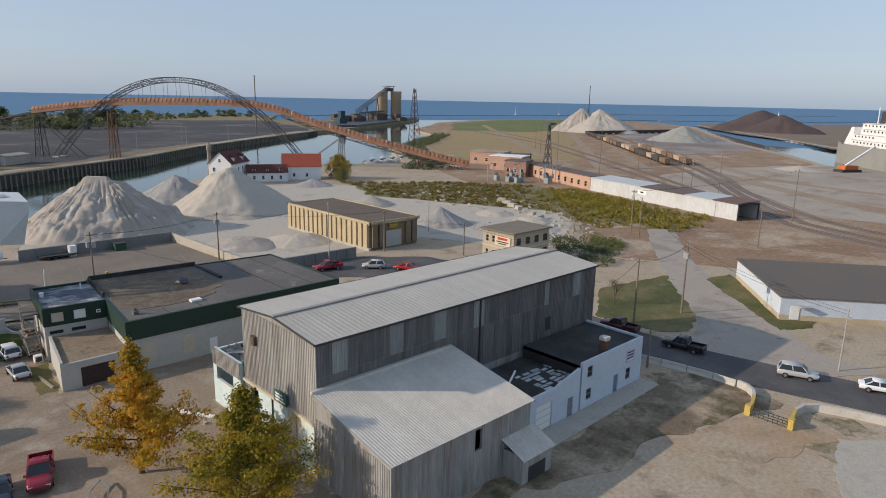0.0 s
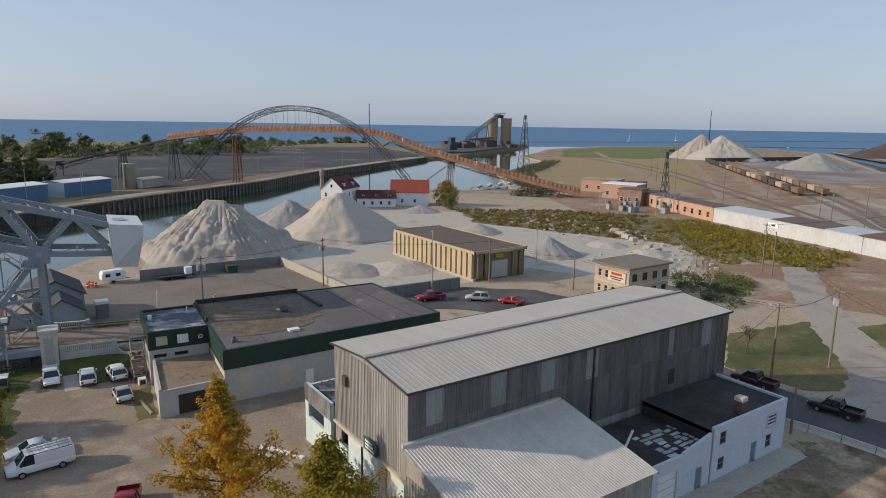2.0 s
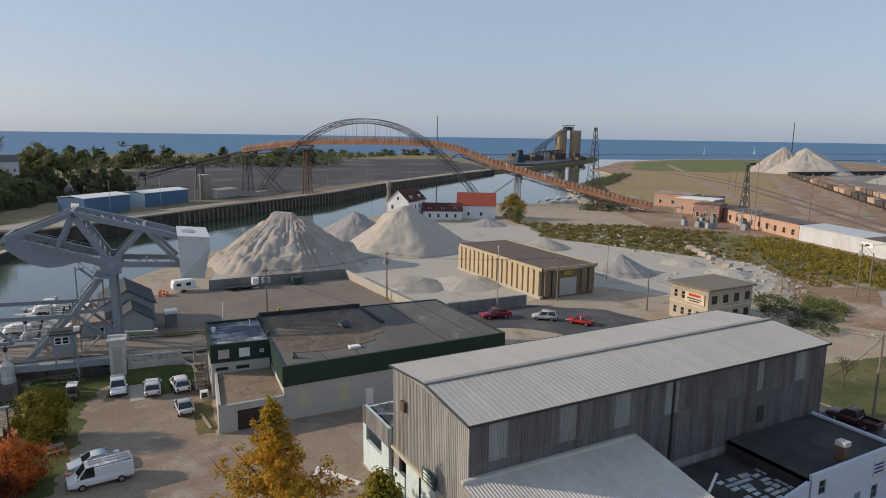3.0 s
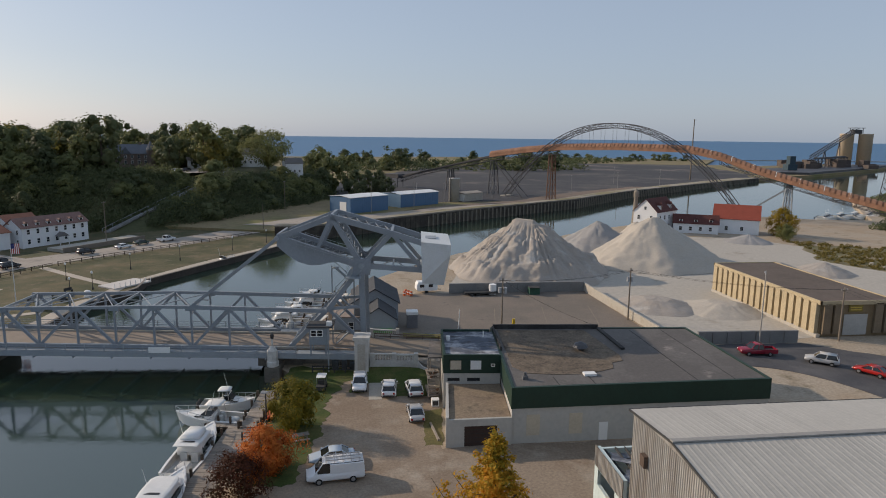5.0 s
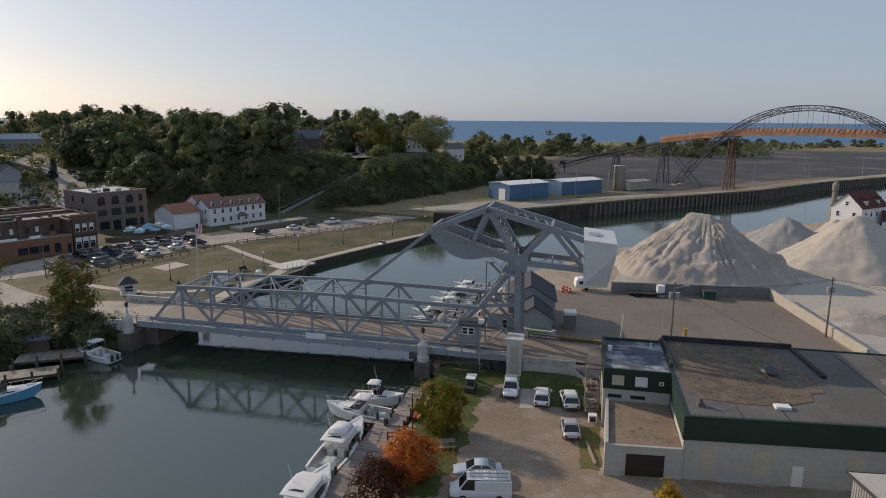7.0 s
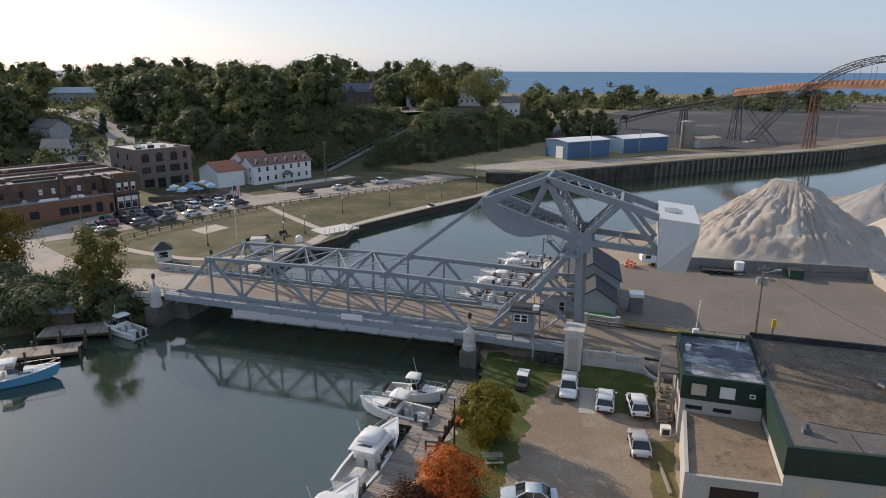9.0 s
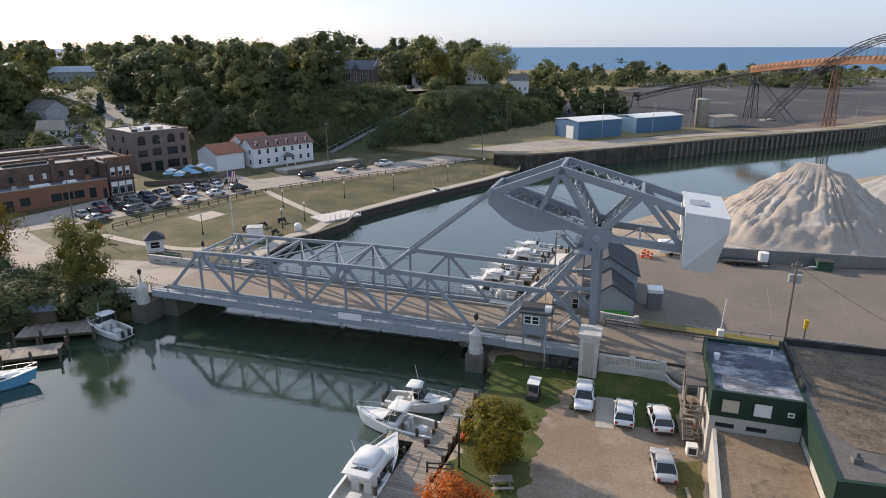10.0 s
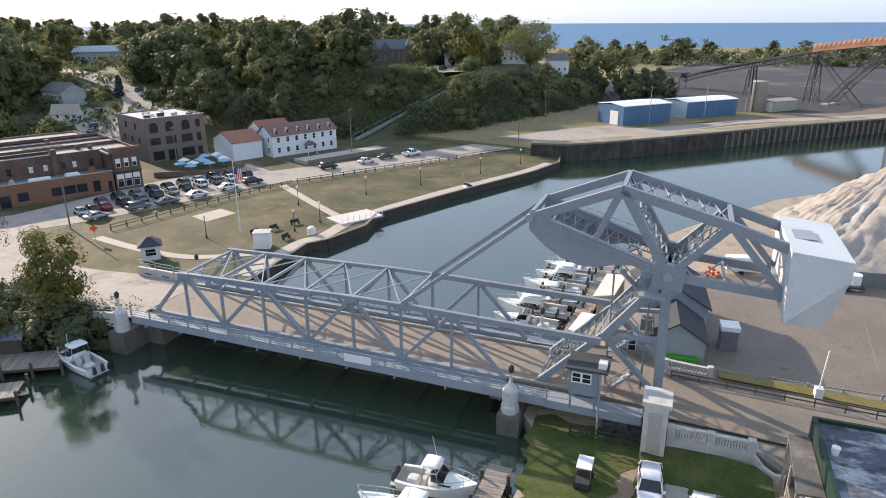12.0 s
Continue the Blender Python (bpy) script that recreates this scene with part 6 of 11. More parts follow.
for k in range(7):
    s = 108 + 9 * k
    part("hoop", Geo().beam(cp(s, zline(s) + 0.4, -2.0), cp(s, zline(s) + 2.4, -1.0), 0.2).beam(cp(s, zline(s) + 2.4, -1.0), cp(s, zline(s) + 2.4, 1.0), 0.2).beam(cp(s, zline(s) + 2.4, 1.0), cp(s, zline(s) + 0.4, 2.0), 0.2), WHITEPAINT, cv)


def truss_run(s0, s1, depth, step, parent, v=1.7, w=0.22):
    for side in (-v, v):
        g = Geo()
        s, k = s0, 0
        while s < s1 - 0.1:
            e = min(s + step, s1)
            zt0, zt1 = zline(s) - 0.9, zline(e) - 0.9
            g.beam(cp(s, zt0, side), cp(e, zt1, side), w).beam(cp(s, zt0 - depth, side), cp(e, zt1 - depth, side), w)
            g.beam(cp(s, zt0, side), cp(s, zt0 - depth, side), w * 0.7)
            g.beam(cp(s, zt0 - (depth if k % 2 else 0), side), cp(e, zt1 - (0 if k % 2 else depth), side), w * 0.7)
            s, k = e, k + 1
        part("truss", g, DARKSTEEL, parent)


truss_run(-82, 33, 2.0, 4, cv)
truss_run(112, 200, 1.6, 4, cv)
part("belt_frame", Geo().beam(cp(-82, 7.0), cp(-10.8, 22.2), 3.0, 0.9), DARKSTEEL, cv)
hs = part("tail_house", Geo().prism([tuple(cp(s, 0, v).xy) for s, v in ((-92, -3), (-80, -3), (-80, 3), (-92, 3))], 6.5, 9.0), DARKSTEEL, cv)
for s, v in ((-91, -2.5), (-81, -2.5), (-81, 2.5), (-91, 2.5)):
    part("leg", Geo().beam(cp(s, 0.9, v), cp(s, 6.5, v), 0.4), DARKSTEEL, cv)


def trestle(s, base, spread, parent=cv, lean=0.0, m=DARKSTEEL):
    zt = zline(s) - 2.8
    for v in (-1, 1):
        for d in (-1, 1):
            part("trestle_leg", Geo().beam(cp(s + d * spread + lean, base, v * 3.0), cp(s + d * 0.8, zt, v * 1.7), 0.4), m, parent)
        g = Geo()
        k = max(2, int((zt - base) / 5))
        for i in range(k):
            t0, t1 = i / k, (i + 1) / k
            z0, z1 = base + (zt - base) * t0, base + (zt - base) * t1
            w0, w1 = spread + (0.8 - spread) * t0, spread + (0.8 - spread) * t1
            y0, y1 = 3.0 - 1.3 * t0, 3.0 - 1.3 * t1
            g.beam(cp(s - w0 + lean * (1 - t0), z0, v * y0), cp(s + w1 + lean * (1 - t1), z1, v * y1), 0.18)
            g.beam(cp(s + w0 + lean * (1 - t0), z0, v * y0), cp(s - w1 + lean * (1 - t1), z1, v * y1), 0.18)
            g.beam(cp(s - w1 + lean * (1 - t1), z1, v * y1), cp(s + w1 + lean * (1 - t1), z1, v * y1), 0.18)
        part("trestle_brace", g, m, parent)


trestle(-9, 0.95, 1.6)
trestle(-40, 0.95, 1.2)
trestle(28, 0.95, 1.0, m=mat("rusty_steel", (0.16, 0.09, 0.06), var=0.3))
part("trestle_strut", Geo().beam(cp(-7, 19, 1.6), cp(12, 1, 3), 0.4).beam(cp(-7, 19, -1.6), cp(12, 1, -3), 0.4), DARKSTEEL, cv)
trestle(140, 0, 1.4, m=STEEL)
trestle(178, 0, 1.5, m=bpy.data.materials["rusty_steel"])
trestle(192, 0, 1.0, m=bpy.data.materials["rusty_steel"])
part("trestle_strut", Geo().beam(cp(139, 13, 1.6), cp(122, 0.5, 2), 0.45).beam(cp(139, 13, -1.6), cp(122, 0.5, -2), 0.45), STEEL, cv)
part("pipe", Geo().tube(cp(112, zline(112) - 3.0, 2.2), cp(200, zline(200) - 0.9, 2.2), 0.25), WHITEPAINT, cv)
ar = thing("arch_truss", "dark steel lattice arch that carries the conveyor", "arch")
prof = []
for k in range(41):
    t = k / 40
    s = 0 + 124 * t
    z = 0.6 + 38.2 * (1 - abs(2 * t - 0.98) ** 2.15)
    if t > 0.98:
        z = max(z, 0.2)
    prof.append((s, max(z, 0.3)))
for v in (-2.4, 2.4):
    inner, outer, web = Geo(), Geo(), Geo()
    P_ = []
    for k, (s, z) in enumerate(prof):
        a = prof[max(k - 1, 0)]
        b = prof[min(k + 1, 40)]
        d = Vector((b[0] - a[0], b[1] - a[1])).normalized()
        nn = Vector((-d.y, d.x)) * 1.1
        P_.append((cp(s - nn.x, z - nn.y, v), cp(s + nn.x, z + nn.y, v)))
    for k in range(40):
        web.beam(P_[k][k % 2], P_[k + 1][1 - k % 2], 0.16).beam(P_[k][0], P_[k][1], 0.16)
    inner.sweep([p[0] for p in P_], 0.32)
    outer.sweep([p[1] for p in P_], 0.32)
    part("inner_chord", inner, DARKSTEEL, ar)
    part("outer_chord", outer, DARKSTEEL, ar)
    part("web", web, DARKSTEEL, ar)
g = Geo()
for k in range(0, 40, 2):
    s, z = prof[k]
    s2, z2 = prof[k + 2]
    g.beam(cp(s, z, -2.4), cp(s2, z2, 2.4), 0.14).beam(cp(s, z, 2.4), cp(s2, z2, -2.4), 0.14).beam(cp(s, z, -2.4), cp(s, z, 2.4), 0.18)
part("wind_brace", g, DARKSTEEL, ar)
g = Geo()
for k in range(10, 31, 2):
    s, z = prof[k]
    for v in (-2.2, 2.2):
        if z > zline(s) + 2.5:
            g.beam(cp(s, z, v), cp(s, zline(s) + 0.5, v * 0.85), 0.09)
part("hanger", g, DARKSTEEL, ar)
for s in (0, 123):
    for v in (-2.4, 2.4):
        part("footing", Geo().prism([tuple(cp(s + a, 0, v + b).xy) for a, b in ((-1.6, -1.4), (1.6, -1.4), (1.6, 1.4), (-1.6, 1.4))], -2, 1.5 if s == 0 else 0.7), CONCRETE, ar)

# ---- far shore: sheds, tank, silos, tower, ship, breakwaters ----
BLUE = mat("blue_cladding", (0.075, 0.16, 0.28), rough=0.5, var=0.12, scale=0.2, fine=3)
LBLUE = mat("light_blue_cladding", (0.33, 0.46, 0.56), rough=0.5, var=0.1)


def far_shed(p, q, depth, h, base, m, m_end, roof, label, door=None):
    p, q = Vector(p), Vector(q)
    d = (q - p).normalized()
    nn = Vector((-d.y, d.x))
    t = thing("metal_shed", label, "shed", "quay sheds")
    part("wall", Geo().prism([tuple(v) for v in (p, q, q + nn * depth, p + nn * depth)], base, base + h), m, t)
    mid = depth / 2
    r = Geo()
    f = [p - d * 0.3 - nn * 0.3, q + d * 0.3 - nn * 0.3, q + d * 0.3 + nn * mid, p - d * 0.3 + nn * mid, q + d * 0.3 + nn * (depth + 0.3), p - d * 0.3 + nn * (depth + 0.3)]
    zz = [base + h, base + h, base + h + 0.7, base + h + 0.7, base + h, base + h]
    r.add([(*v, z) for v, z in zip(f, zz)] + [(*v, z - 0.2) for v, z in zip(f, zz)], [(0, 1, 2, 3), (3, 2, 4, 5), (6, 9, 8, 7), (9, 11, 10, 8), (0, 6, 7, 1), (5, 4, 10, 11), (0, 3, 9, 6), (3, 5, 11, 9), (1, 7, 8, 2), (2, 8, 10, 4)])
    part("roof", r, roof, t)
    part("end_wall", Geo().prism([tuple(v) for v in (p - d * 0.06, p, p + nn * depth, p + nn * depth - d * 0.06)], base, base + h - 0.05), m_end, t)
    if door:
        c = p + nn * depth * door - d * 0.1
        part("door", Geo().beam((*(c - nn * 2), base + 2.3), (*(c + nn * 2), base + 2.3), 0.12, 4.6), WHITEPAINT, t)
    k = int((q - p).length / 1.2)
    g = Geo()
    for i in range(k):
        c = p + d * (0.6 + 1.2 * i) - nn * 0.03
        g.beam((*c, base), (*c, base + h - 0.1), 0.12, 0.08, up=(nn.x, nn.y, 0))
    part("seam", g, m, t)
    return t


far_shed((7.6, 254.0), (23.5, 268.6), 13, 6.6, 0.9, BLUE, BLUE, WHITEPAINT, "blue metal shed with a white roof and roller door", 0.35)
far_shed((29.5, 277.0), (48.5, 293.4), 12, 6.0, 0.9, BLUE, LBLUE, WHITEPAINT, "blue metal shed with a pale end wall")
far_shed((62.5, 303.0), (73.5, 312.4), 8, 4.0, 0.9, CONCRETE, WHITEWALL, GRAVEL, "small pale concrete pump house")
tk = thing("storage_silo", "tall grey steel storage silo on the quay", "silo", "silos")
part("shell", Geo().lathe(57.6, 304.0, [(2.7, 0.9), (2.7, 12.2), (2.8, 12.25), (2.8, 12.5)], 20), mat("silo_grey", (0.4, 0.4, 0.39), var=0.15), tk, smooth=True)
part("ladder", Geo().beam((55.4, 301.6, 0.9), (55.4, 301.6, 13), 0.25), DARKSTEEL, tk)
SILO = mat("silo_concrete", (0.5, 0.41, 0.31), var=0.12, scale=0.05, fine=0.6)
for x, y in ((640, 772), (659, 762)):
    t = thing("storage_silo", "tall tan concrete storage silo at the harbour mouth", "silo", "silos")
    part("shell", Geo().lathe(x, y, [(8.2, 0.5), (8.2, 40), (8.5, 40.2), (8.5, 42)], 24), SILO, t, smooth=True)
lt = thing("ship_loader", "dark conveyor loading plant beside the silos", "plant")
g = Geo()
random.seed(31)
part("wharf", Geo().prism([(395, 560), (430, 552), (560, 645), (688, 748), (680, 765), (540, 690), (420, 620)], 0.8, 3.0), DARKSTEEL, lt)
PLANT = mat("plant_brown", (0.1, 0.08, 0.07), var=0.3)
for i in range(16):
    x, y = 500 + random.uniform(-20, 110), 645 + random.uniform(-10, 60)
    w = random.uniform(3, 8)
    part("bunker", Geo().box(x - w, x + w, y - 4, y + 4, 2.5, random.uniform(5, 12)), PLANT, lt)
for i in range(10):
    x, y = 500 + 11 * i, 640 + 9 * i
    part("frame_bent", Geo().beam((x - 4, y, 2.5), (x - 4, y, 13), 0.7).beam((x + 4, y, 2.5), (x + 4, y, 13), 0.7).beam((x - 5, y, 13), (x + 5, y, 13), 0.8).beam((x - 4, y, 3), (x + 4, y, 13), 0.4), DARKSTEEL, lt)
part("gallery", Geo().beam((500, 640, 13.5), (600, 722, 13.5), 3, 2), DARKSTEEL, lt)
for side in (-1.5, 1.5):
    g = Geo().beam((525 + side, 680 - side, 12), (646 + side, 766 - side, 45), 0.7).beam((525 + side, 680 - side, 15), (646 + side, 766 - side, 48), 0.7)
    for k in range(14):
        t0, t1 = k / 14, (k + 1) / 14
        g.beam((525 + side + 121 * t0, 680 - side + 86 * t0, 12 + 33 * t0), (525 + side + 121 * t1, 680 - side + 86 * t1, 15 + 33 * t1), 0.4)
    part("incline", g, DARKSTEEL, lt)
part("head_house", Geo().box(643, 653, 762, 770, 42, 47), DARKSTEEL, lt)
part("head_roof", Geo().box(640, 656, 760, 772, 49, 49.6), DARKSTEEL, lt)
for x, y in ((642, 762), (654, 762), (642, 770), (654, 770)):
    part("head_post", Geo().beam((x, y, 42), (x, y, 49), 0.5), DARKSTEEL, lt)
for x, y, z in ((560, 705, 21), (600, 733, 32)):
    part("leg", Geo().beam((x - 4, y, 0.8), (x, y, z), 0.9).beam((x + 4, y, 0.8), (x, y, z), 0.9), DARKSTEEL, lt)
part("hopper", Geo().prism([(436, 592), (446, 592), (445, 602), (437, 602)], 2, 9).prism([(439, 594), (445, 594), (445, 600), (439, 600)], 9, 17), mat("plant_blue", (0.04, 0.07, 0.09)), lt)


def lattice_tower(x, y, h, w, label, m=DARKSTEEL, top=None):
    t = thing("lattice_tower", label, "tower", "towers", at=(x, y, 0))
    for a, b in ((-1, -1), (1, -1), (1, 1), (-1, 1)):
        part("leg", Geo().beam((a * w, b * w, 0), (a * w * 0.18, b * w * 0.18, h), 0.35 if h > 30 else 0.22), m, t)
    g = Geo()
    k = int(h / 4)
    for i in range(k):
        z0, z1 = h * i / k, h * (i + 1) / k
        w0, w1 = w * (1 - 0.82 * i / k), w * (1 - 0.82 * (i + 1) / k)
        for (a, b), (c, d) in (((-1, -1), (1, -1)), ((1, -1), (1, 1)), ((1, 1), (-1, 1)), ((-1, 1), (-1, -1))):
            g.beam((a * w0, b * w0, z0), (c * w1, d * w1, z1), 0.16).beam((c * w0, d * w0, z0), (a * w1, b * w1, z1), 0.16)
    part("lattice", g, m, t)
    if top:
        part("platform", Geo().box(-top, top, -top, top, h, h + 1.0), m, t)
    return t


lattice_tower(303, 313, 39, 3.2, "slender dark lattice tower on the far bank")
lattice_tower(262.4, 167.9, 21.5, 1.6, "dark floodlight tower among the rails", top=2.2)
lattice_tower(700, 440, 52, 0.4, "thin radio mast behind the stockpile")
# moored ship
sp = thing("cargo_ship", "moored lake freighter, white deckhouse over a grey hull", "ship")
SA, SB = Vector((474, 104)), Vector((408, 50))
sd = (SB - SA).normalized()
sn = Vector((-sd.y, sd.x))


def spt(a, b, z):
    p = SA + sd * a + sn * b
    return (p.x, p.y, z)


def ship_part(name, outline, z0, z1, material, shrink=0.0):
    part(name, Geo().prism([spt(a, b, 0)[:2] for a, b in outline], z0, z1), material, sp)


WS = mat("ship_white", (0.74, 0.73, 0.72), var=0.1, scale=0.3)
HULLGREY = mat("hull_grey", (0.25, 0.25, 0.235), var=0.2, scale=0.1)
ship_part("hull", [(-3, 12), (0, 5), (6, 1), (14, 0), (150, 0), (150, 24), (14, 24), (6, 23), (0, 19)], -2, 10.5, HULLGREY)
ship_part("bulwark", [(-4, 12), (-1, 5), (6, 0.8), (13, -0.2), (13, 0.1), (6, 1.2), (0, 5.2), (-3, 12)], 10.5, 11.6, HULLGREY)
part("forehouse", Geo().add([spt(9, 3, 10.5), spt(20, 2, 10.5), spt(20, 22, 10.5), spt(9, 21, 10.5), spt(14, 4, 21), spt(20, 3, 21), spt(20, 21, 21), spt(14, 20, 21)],
                            [(3, 2, 1, 0), (4, 5, 6, 7), (0, 1, 5, 4), (1, 2, 6, 5), (2, 3, 7, 6), (3, 0, 4, 7)]), WS, sp)
for k, (a0, z0, z1) in enumerate(((20, 10.5, 14), (21, 14, 17.4), (30, 17.4, 20.6), (31, 20.6, 23.8))):
    ship_part("deckhouse", [(a0, 2), (74 - k * 2, 2), (74 - k * 2, 22), (a0, 22)], z0, z1 - 0.15, WS)
    ship_part("deck_edge", [(a0 - 0.6, 1.2), (75 - k * 2, 1.2), (75 - k * 2, 22.8), (a0 - 0.6, 22.8)], z1 - 0.15, z1, WS)
    for i in range(10 if k != 1 else 6):
        a = a0 + 3 + 4 * i
        if a < 70:
            ship_part("window", [(a, 1.9), (a + 1.3, 1.9), (a + 1.3, 2.1), (a, 2.1)], z0 + 1.3, z0 + 2.3, GLASS)
p = spt(36, 12, 0)
part("funnel", Geo().lathe(p[0], p[1], [(3.0, 23.8), (2.8, 27), (2.8, 30), (2.2, 30.6)], 12), DARKTRIM, sp, "black funnel top")
for a, h in ((33, 33), (42, 31)):
    p = spt(a, 9, 0)
    part("mast", Geo().tube((p[0], p[1], 23.5), (p[0], p[1], h), 0.3, n=6), WS, sp)
part("rail", Geo().beam(spt(13, 0.4, 11.6), spt(150, 0.4, 11.6), 0.12, 0.12), WS, sp)
part("crane_boom", Geo().beam(spt(2, 12, 11), spt(2, 12, 19), 0.6), WS, sp)
ld = thing("yard_loader", "orange tracked loader with a long white boom", "loader", at=(388, 71, 0), turn=-30)
part("tracks", Geo().box(-6, 6, -3, 3, 0, 1.4), DARKTRIM, ld)
part("body", Geo().box(-4, 4, -2.5, 2.5, 1.4, 3.4), mat("machine_orange", (0.5, 0.15, 0.05)), ld)
part("boom", Geo().beam((-2, 0, 3), (15, 0, 13), 0.9, 0.9), WS, ld)
# breakwaters and far headlands
ROCK = mat("breakwater_rock", (0.34, 0.33, 0.31), var=0.3, scale=0.1, fine=1)
BWS = [((300, 1010), (760, 968), 5), ((760, 968), (1420, 905), 5), ((1190, 607), (1330, 540), 6), ((1020, 690), (1240, 600), 3), ((1500, 1000), (2600, 700), 6), ((1300, 520), (1900, 380), 6)]
for a, b, w in BWS:
    t = tagged(part("breakwater", Geo().beam((*a, -1.1), (*b, -1.1), w, 2.4), ROCK), "low rubble breakwater out in the lake", "breakwater", "breakwaters", "structure")
sheet("ground_headland", [(1005, 447), (930, 400), (772, 288), (675, 195), (577, 132), (560, 60), (700, -60), (1400, -100), (1500, 300), (1293, 372), (1100, 470)], 0.4, RUSTSOIL, "far rust-brown ore dock", "ground")
g = Geo()
for i in range(40):
    t = i / 40
    x, y = 590 + (1000 - 590) * t, 128 + (440 - 128) * t
    g.beam((x, y, -0.5), (x + 8, y + 6, -0.5), 2.5, 2.4)
tagged(part("ore_dock_edge", g, ROCK), "stone edge of the ore dock", "dock edge", kind="structure")
sb = new("sailboat")
tagged(sb, "tiny white sailboat far out on the lake", "sailboat", "sailboats")
part("hull", Geo().prism([(-6, -2), (6, -2), (9, 0), (6, 2), (-6, 2)], -1.3, 0.6), WHITEPAINT, sb)
part("sail", Geo().add([(-4, -0.1, 1.5), (4, -0.1, 1.5), (1, -0.1, 17), (-4, 0.1, 1.5), (4, 0.1, 1.5), (1, 0.1, 17)], [(0, 1, 2), (5, 4, 3), (0, 3, 4, 1), (1, 4, 5, 2), (2, 5, 3, 0)]), WHITEPAINT, sb)
part("mast", Geo().beam((1, 0, 0.5), (1, 0, 19), 0.3), WHITEPAINT, sb)
sb.matrix_basis = pose(1180, 960, 0, 0, 0, 20)
for x, y in ((1400, 1000), (1900, 640)):
    copy_thing(sb, pose(x, y, 0, 0, 0, 40))
# sheet piling along the far quay
pl = thing("quay_wall", "dark steel sheet pile quay wall with fender piles", "quay wall")
qp = QUAYLINE
qh = [3.5] * 8 + [3.0, 2.4, 1.8]
cap = Geo()
FENDER = mat("fender", (0.2, 0.175, 0.14), var=0.4, scale=1)
for k_, ((a, b), (c, d)) in enumerate(zip(qp, qp[1:])):
    cap.beam((a, b, qh[k_] - 0.1), (c, d, qh[k_ + 1] - 0.1), 0.7, 0.5)
part("cap_beam", cap, mat("cap_concrete", (0.2, 0.18, 0.15), var=0.3, scale=0.3), pl)
for k_, ((a, b), (c, d)) in enumerate(zip(qp, qp[1:])):
    dist = math.hypot(c - a, d - b)
    k = int(dist / 2.4)
    out = Vector((d - b, a - c)).normalized() * 0.4
    for i in range(k if k_ > 3 else 0):
        if len(pl.children) > 150:
            break
        t = (i + 0.5) / k
        x, y = a + (c - a) * t + out.x, b + (d - b) * t + out.y
        part("fender_pile", Geo().beam((x, y, -2.5), (x, y, qh[k_] - 0.5 - 0.5 * ((i * 7) % 3 == 0)), 0.55), FENDER, pl)
wall = Geo()
for k_, ((a, b), (c, d)) in enumerate(zip(qp, qp[1:])):
    e = Vector((d - b, a - c)).normalized() * 0.08
    m_ = int(math.hypot(c - a, d - b) / 1.3)
    for i in range(m_):
        t0, t1 = i / m_, (i + 1) / m_
        o_ = e * (2.4 if i % 2 else 0.4)
        z_ = qh[k_] + (qh[k_ + 1] - qh[k_]) * t0 - 0.3
        p, q = (a + (c - a) * t0 + o_.x, b + (d - b) * t0 + o_.y), (a + (c - a) * t1 + o_.x, b + (d - b) * t1 + o_.y)
        wall.beam((*p, (z_ - 3) / 2), (*q, (z_ - 3) / 2), 0.3, z_ + 3)
part("sheet_pile", wall, QUAY, pl)

# ---- the west bank: hill, houses, trees ----
HILL = mat("hill_earth", (0.07, 0.075, 0.03), var=0.4, scale=0.05, fine=1, col2=(0.12, 0.105, 0.05), patch=0.6)
FOOT = [(-330, 90), (-190, 135), (-135, 172), (-105, 201), (-72, 210), (-53, 219), (-40, 236), (-27, 264), (-14, 292), (-2, 327), (-6, 360), (-30, 430), (-60, 520)]


def foot_distance(x, y):
    """How far a place lies behind the foot of the hill; negative in front of it."""
    best, sign = 1e9, 1
    for (a, b), (c, d) in zip(FOOT, FOOT[1:]):
        ex, ey = c - a, d - b
        t = max(0, min(1, ((x - a) * ex + (y - b) * ey) / (ex * ex + ey * ey)))
        dx, dy = x - a - t * ex, y - b - t * ey
        dist = math.hypot(dx, dy)
        if dist < best:
            best, sign = dist, (1 if ex * dy - ey * dx > 0 else -1)
    return best * sign


STAIR = ((-72, 211), (-48, 279))


def hill_z(x, y):
    """The hill's height, cut to an even slope along the stairway."""
    ex, ey = STAIR[1][0] - STAIR[0][0], STAIR[1][1] - STAIR[0][1]
    t = ((x - STAIR[0][0]) * ex + (y - STAIR[0][1]) * ey) / (ex * ex + ey * ey)
    off = abs((x - STAIR[0][0]) * ey - (y - STAIR[0][1]) * ex) / math.hypot(ex, ey)
    z = natural_z(x, y)
    if -0.05 < t < 1.02 and off < 14:
        w = min(1.0, max(0.0, (14 - off) / 8))
        z += (-0.4 + 15.2 * t - z) * w
    return z


def natural_z(x, y):
    d = foot_distance(x, y)
    wide = 29 + 70 * max(0.0, min(1.0, (-112 - x) / 45))
    t = max(0.0, min(1.0, d / wide))
    fall = max(0.25, min(1.0, (330 - (x + 120) * 0.9 - max(0, y - 300) * 0.6) / 200)) if x > -120 else 1.0
    west = 1.0
    return -0.6 + 16.4 * (0.3 * t * t * (3 - 2 * t) + 0.7 * t) * fall * west + 0.8 * noise.noise((x * 0.02, y * 0.02, 0)) * t


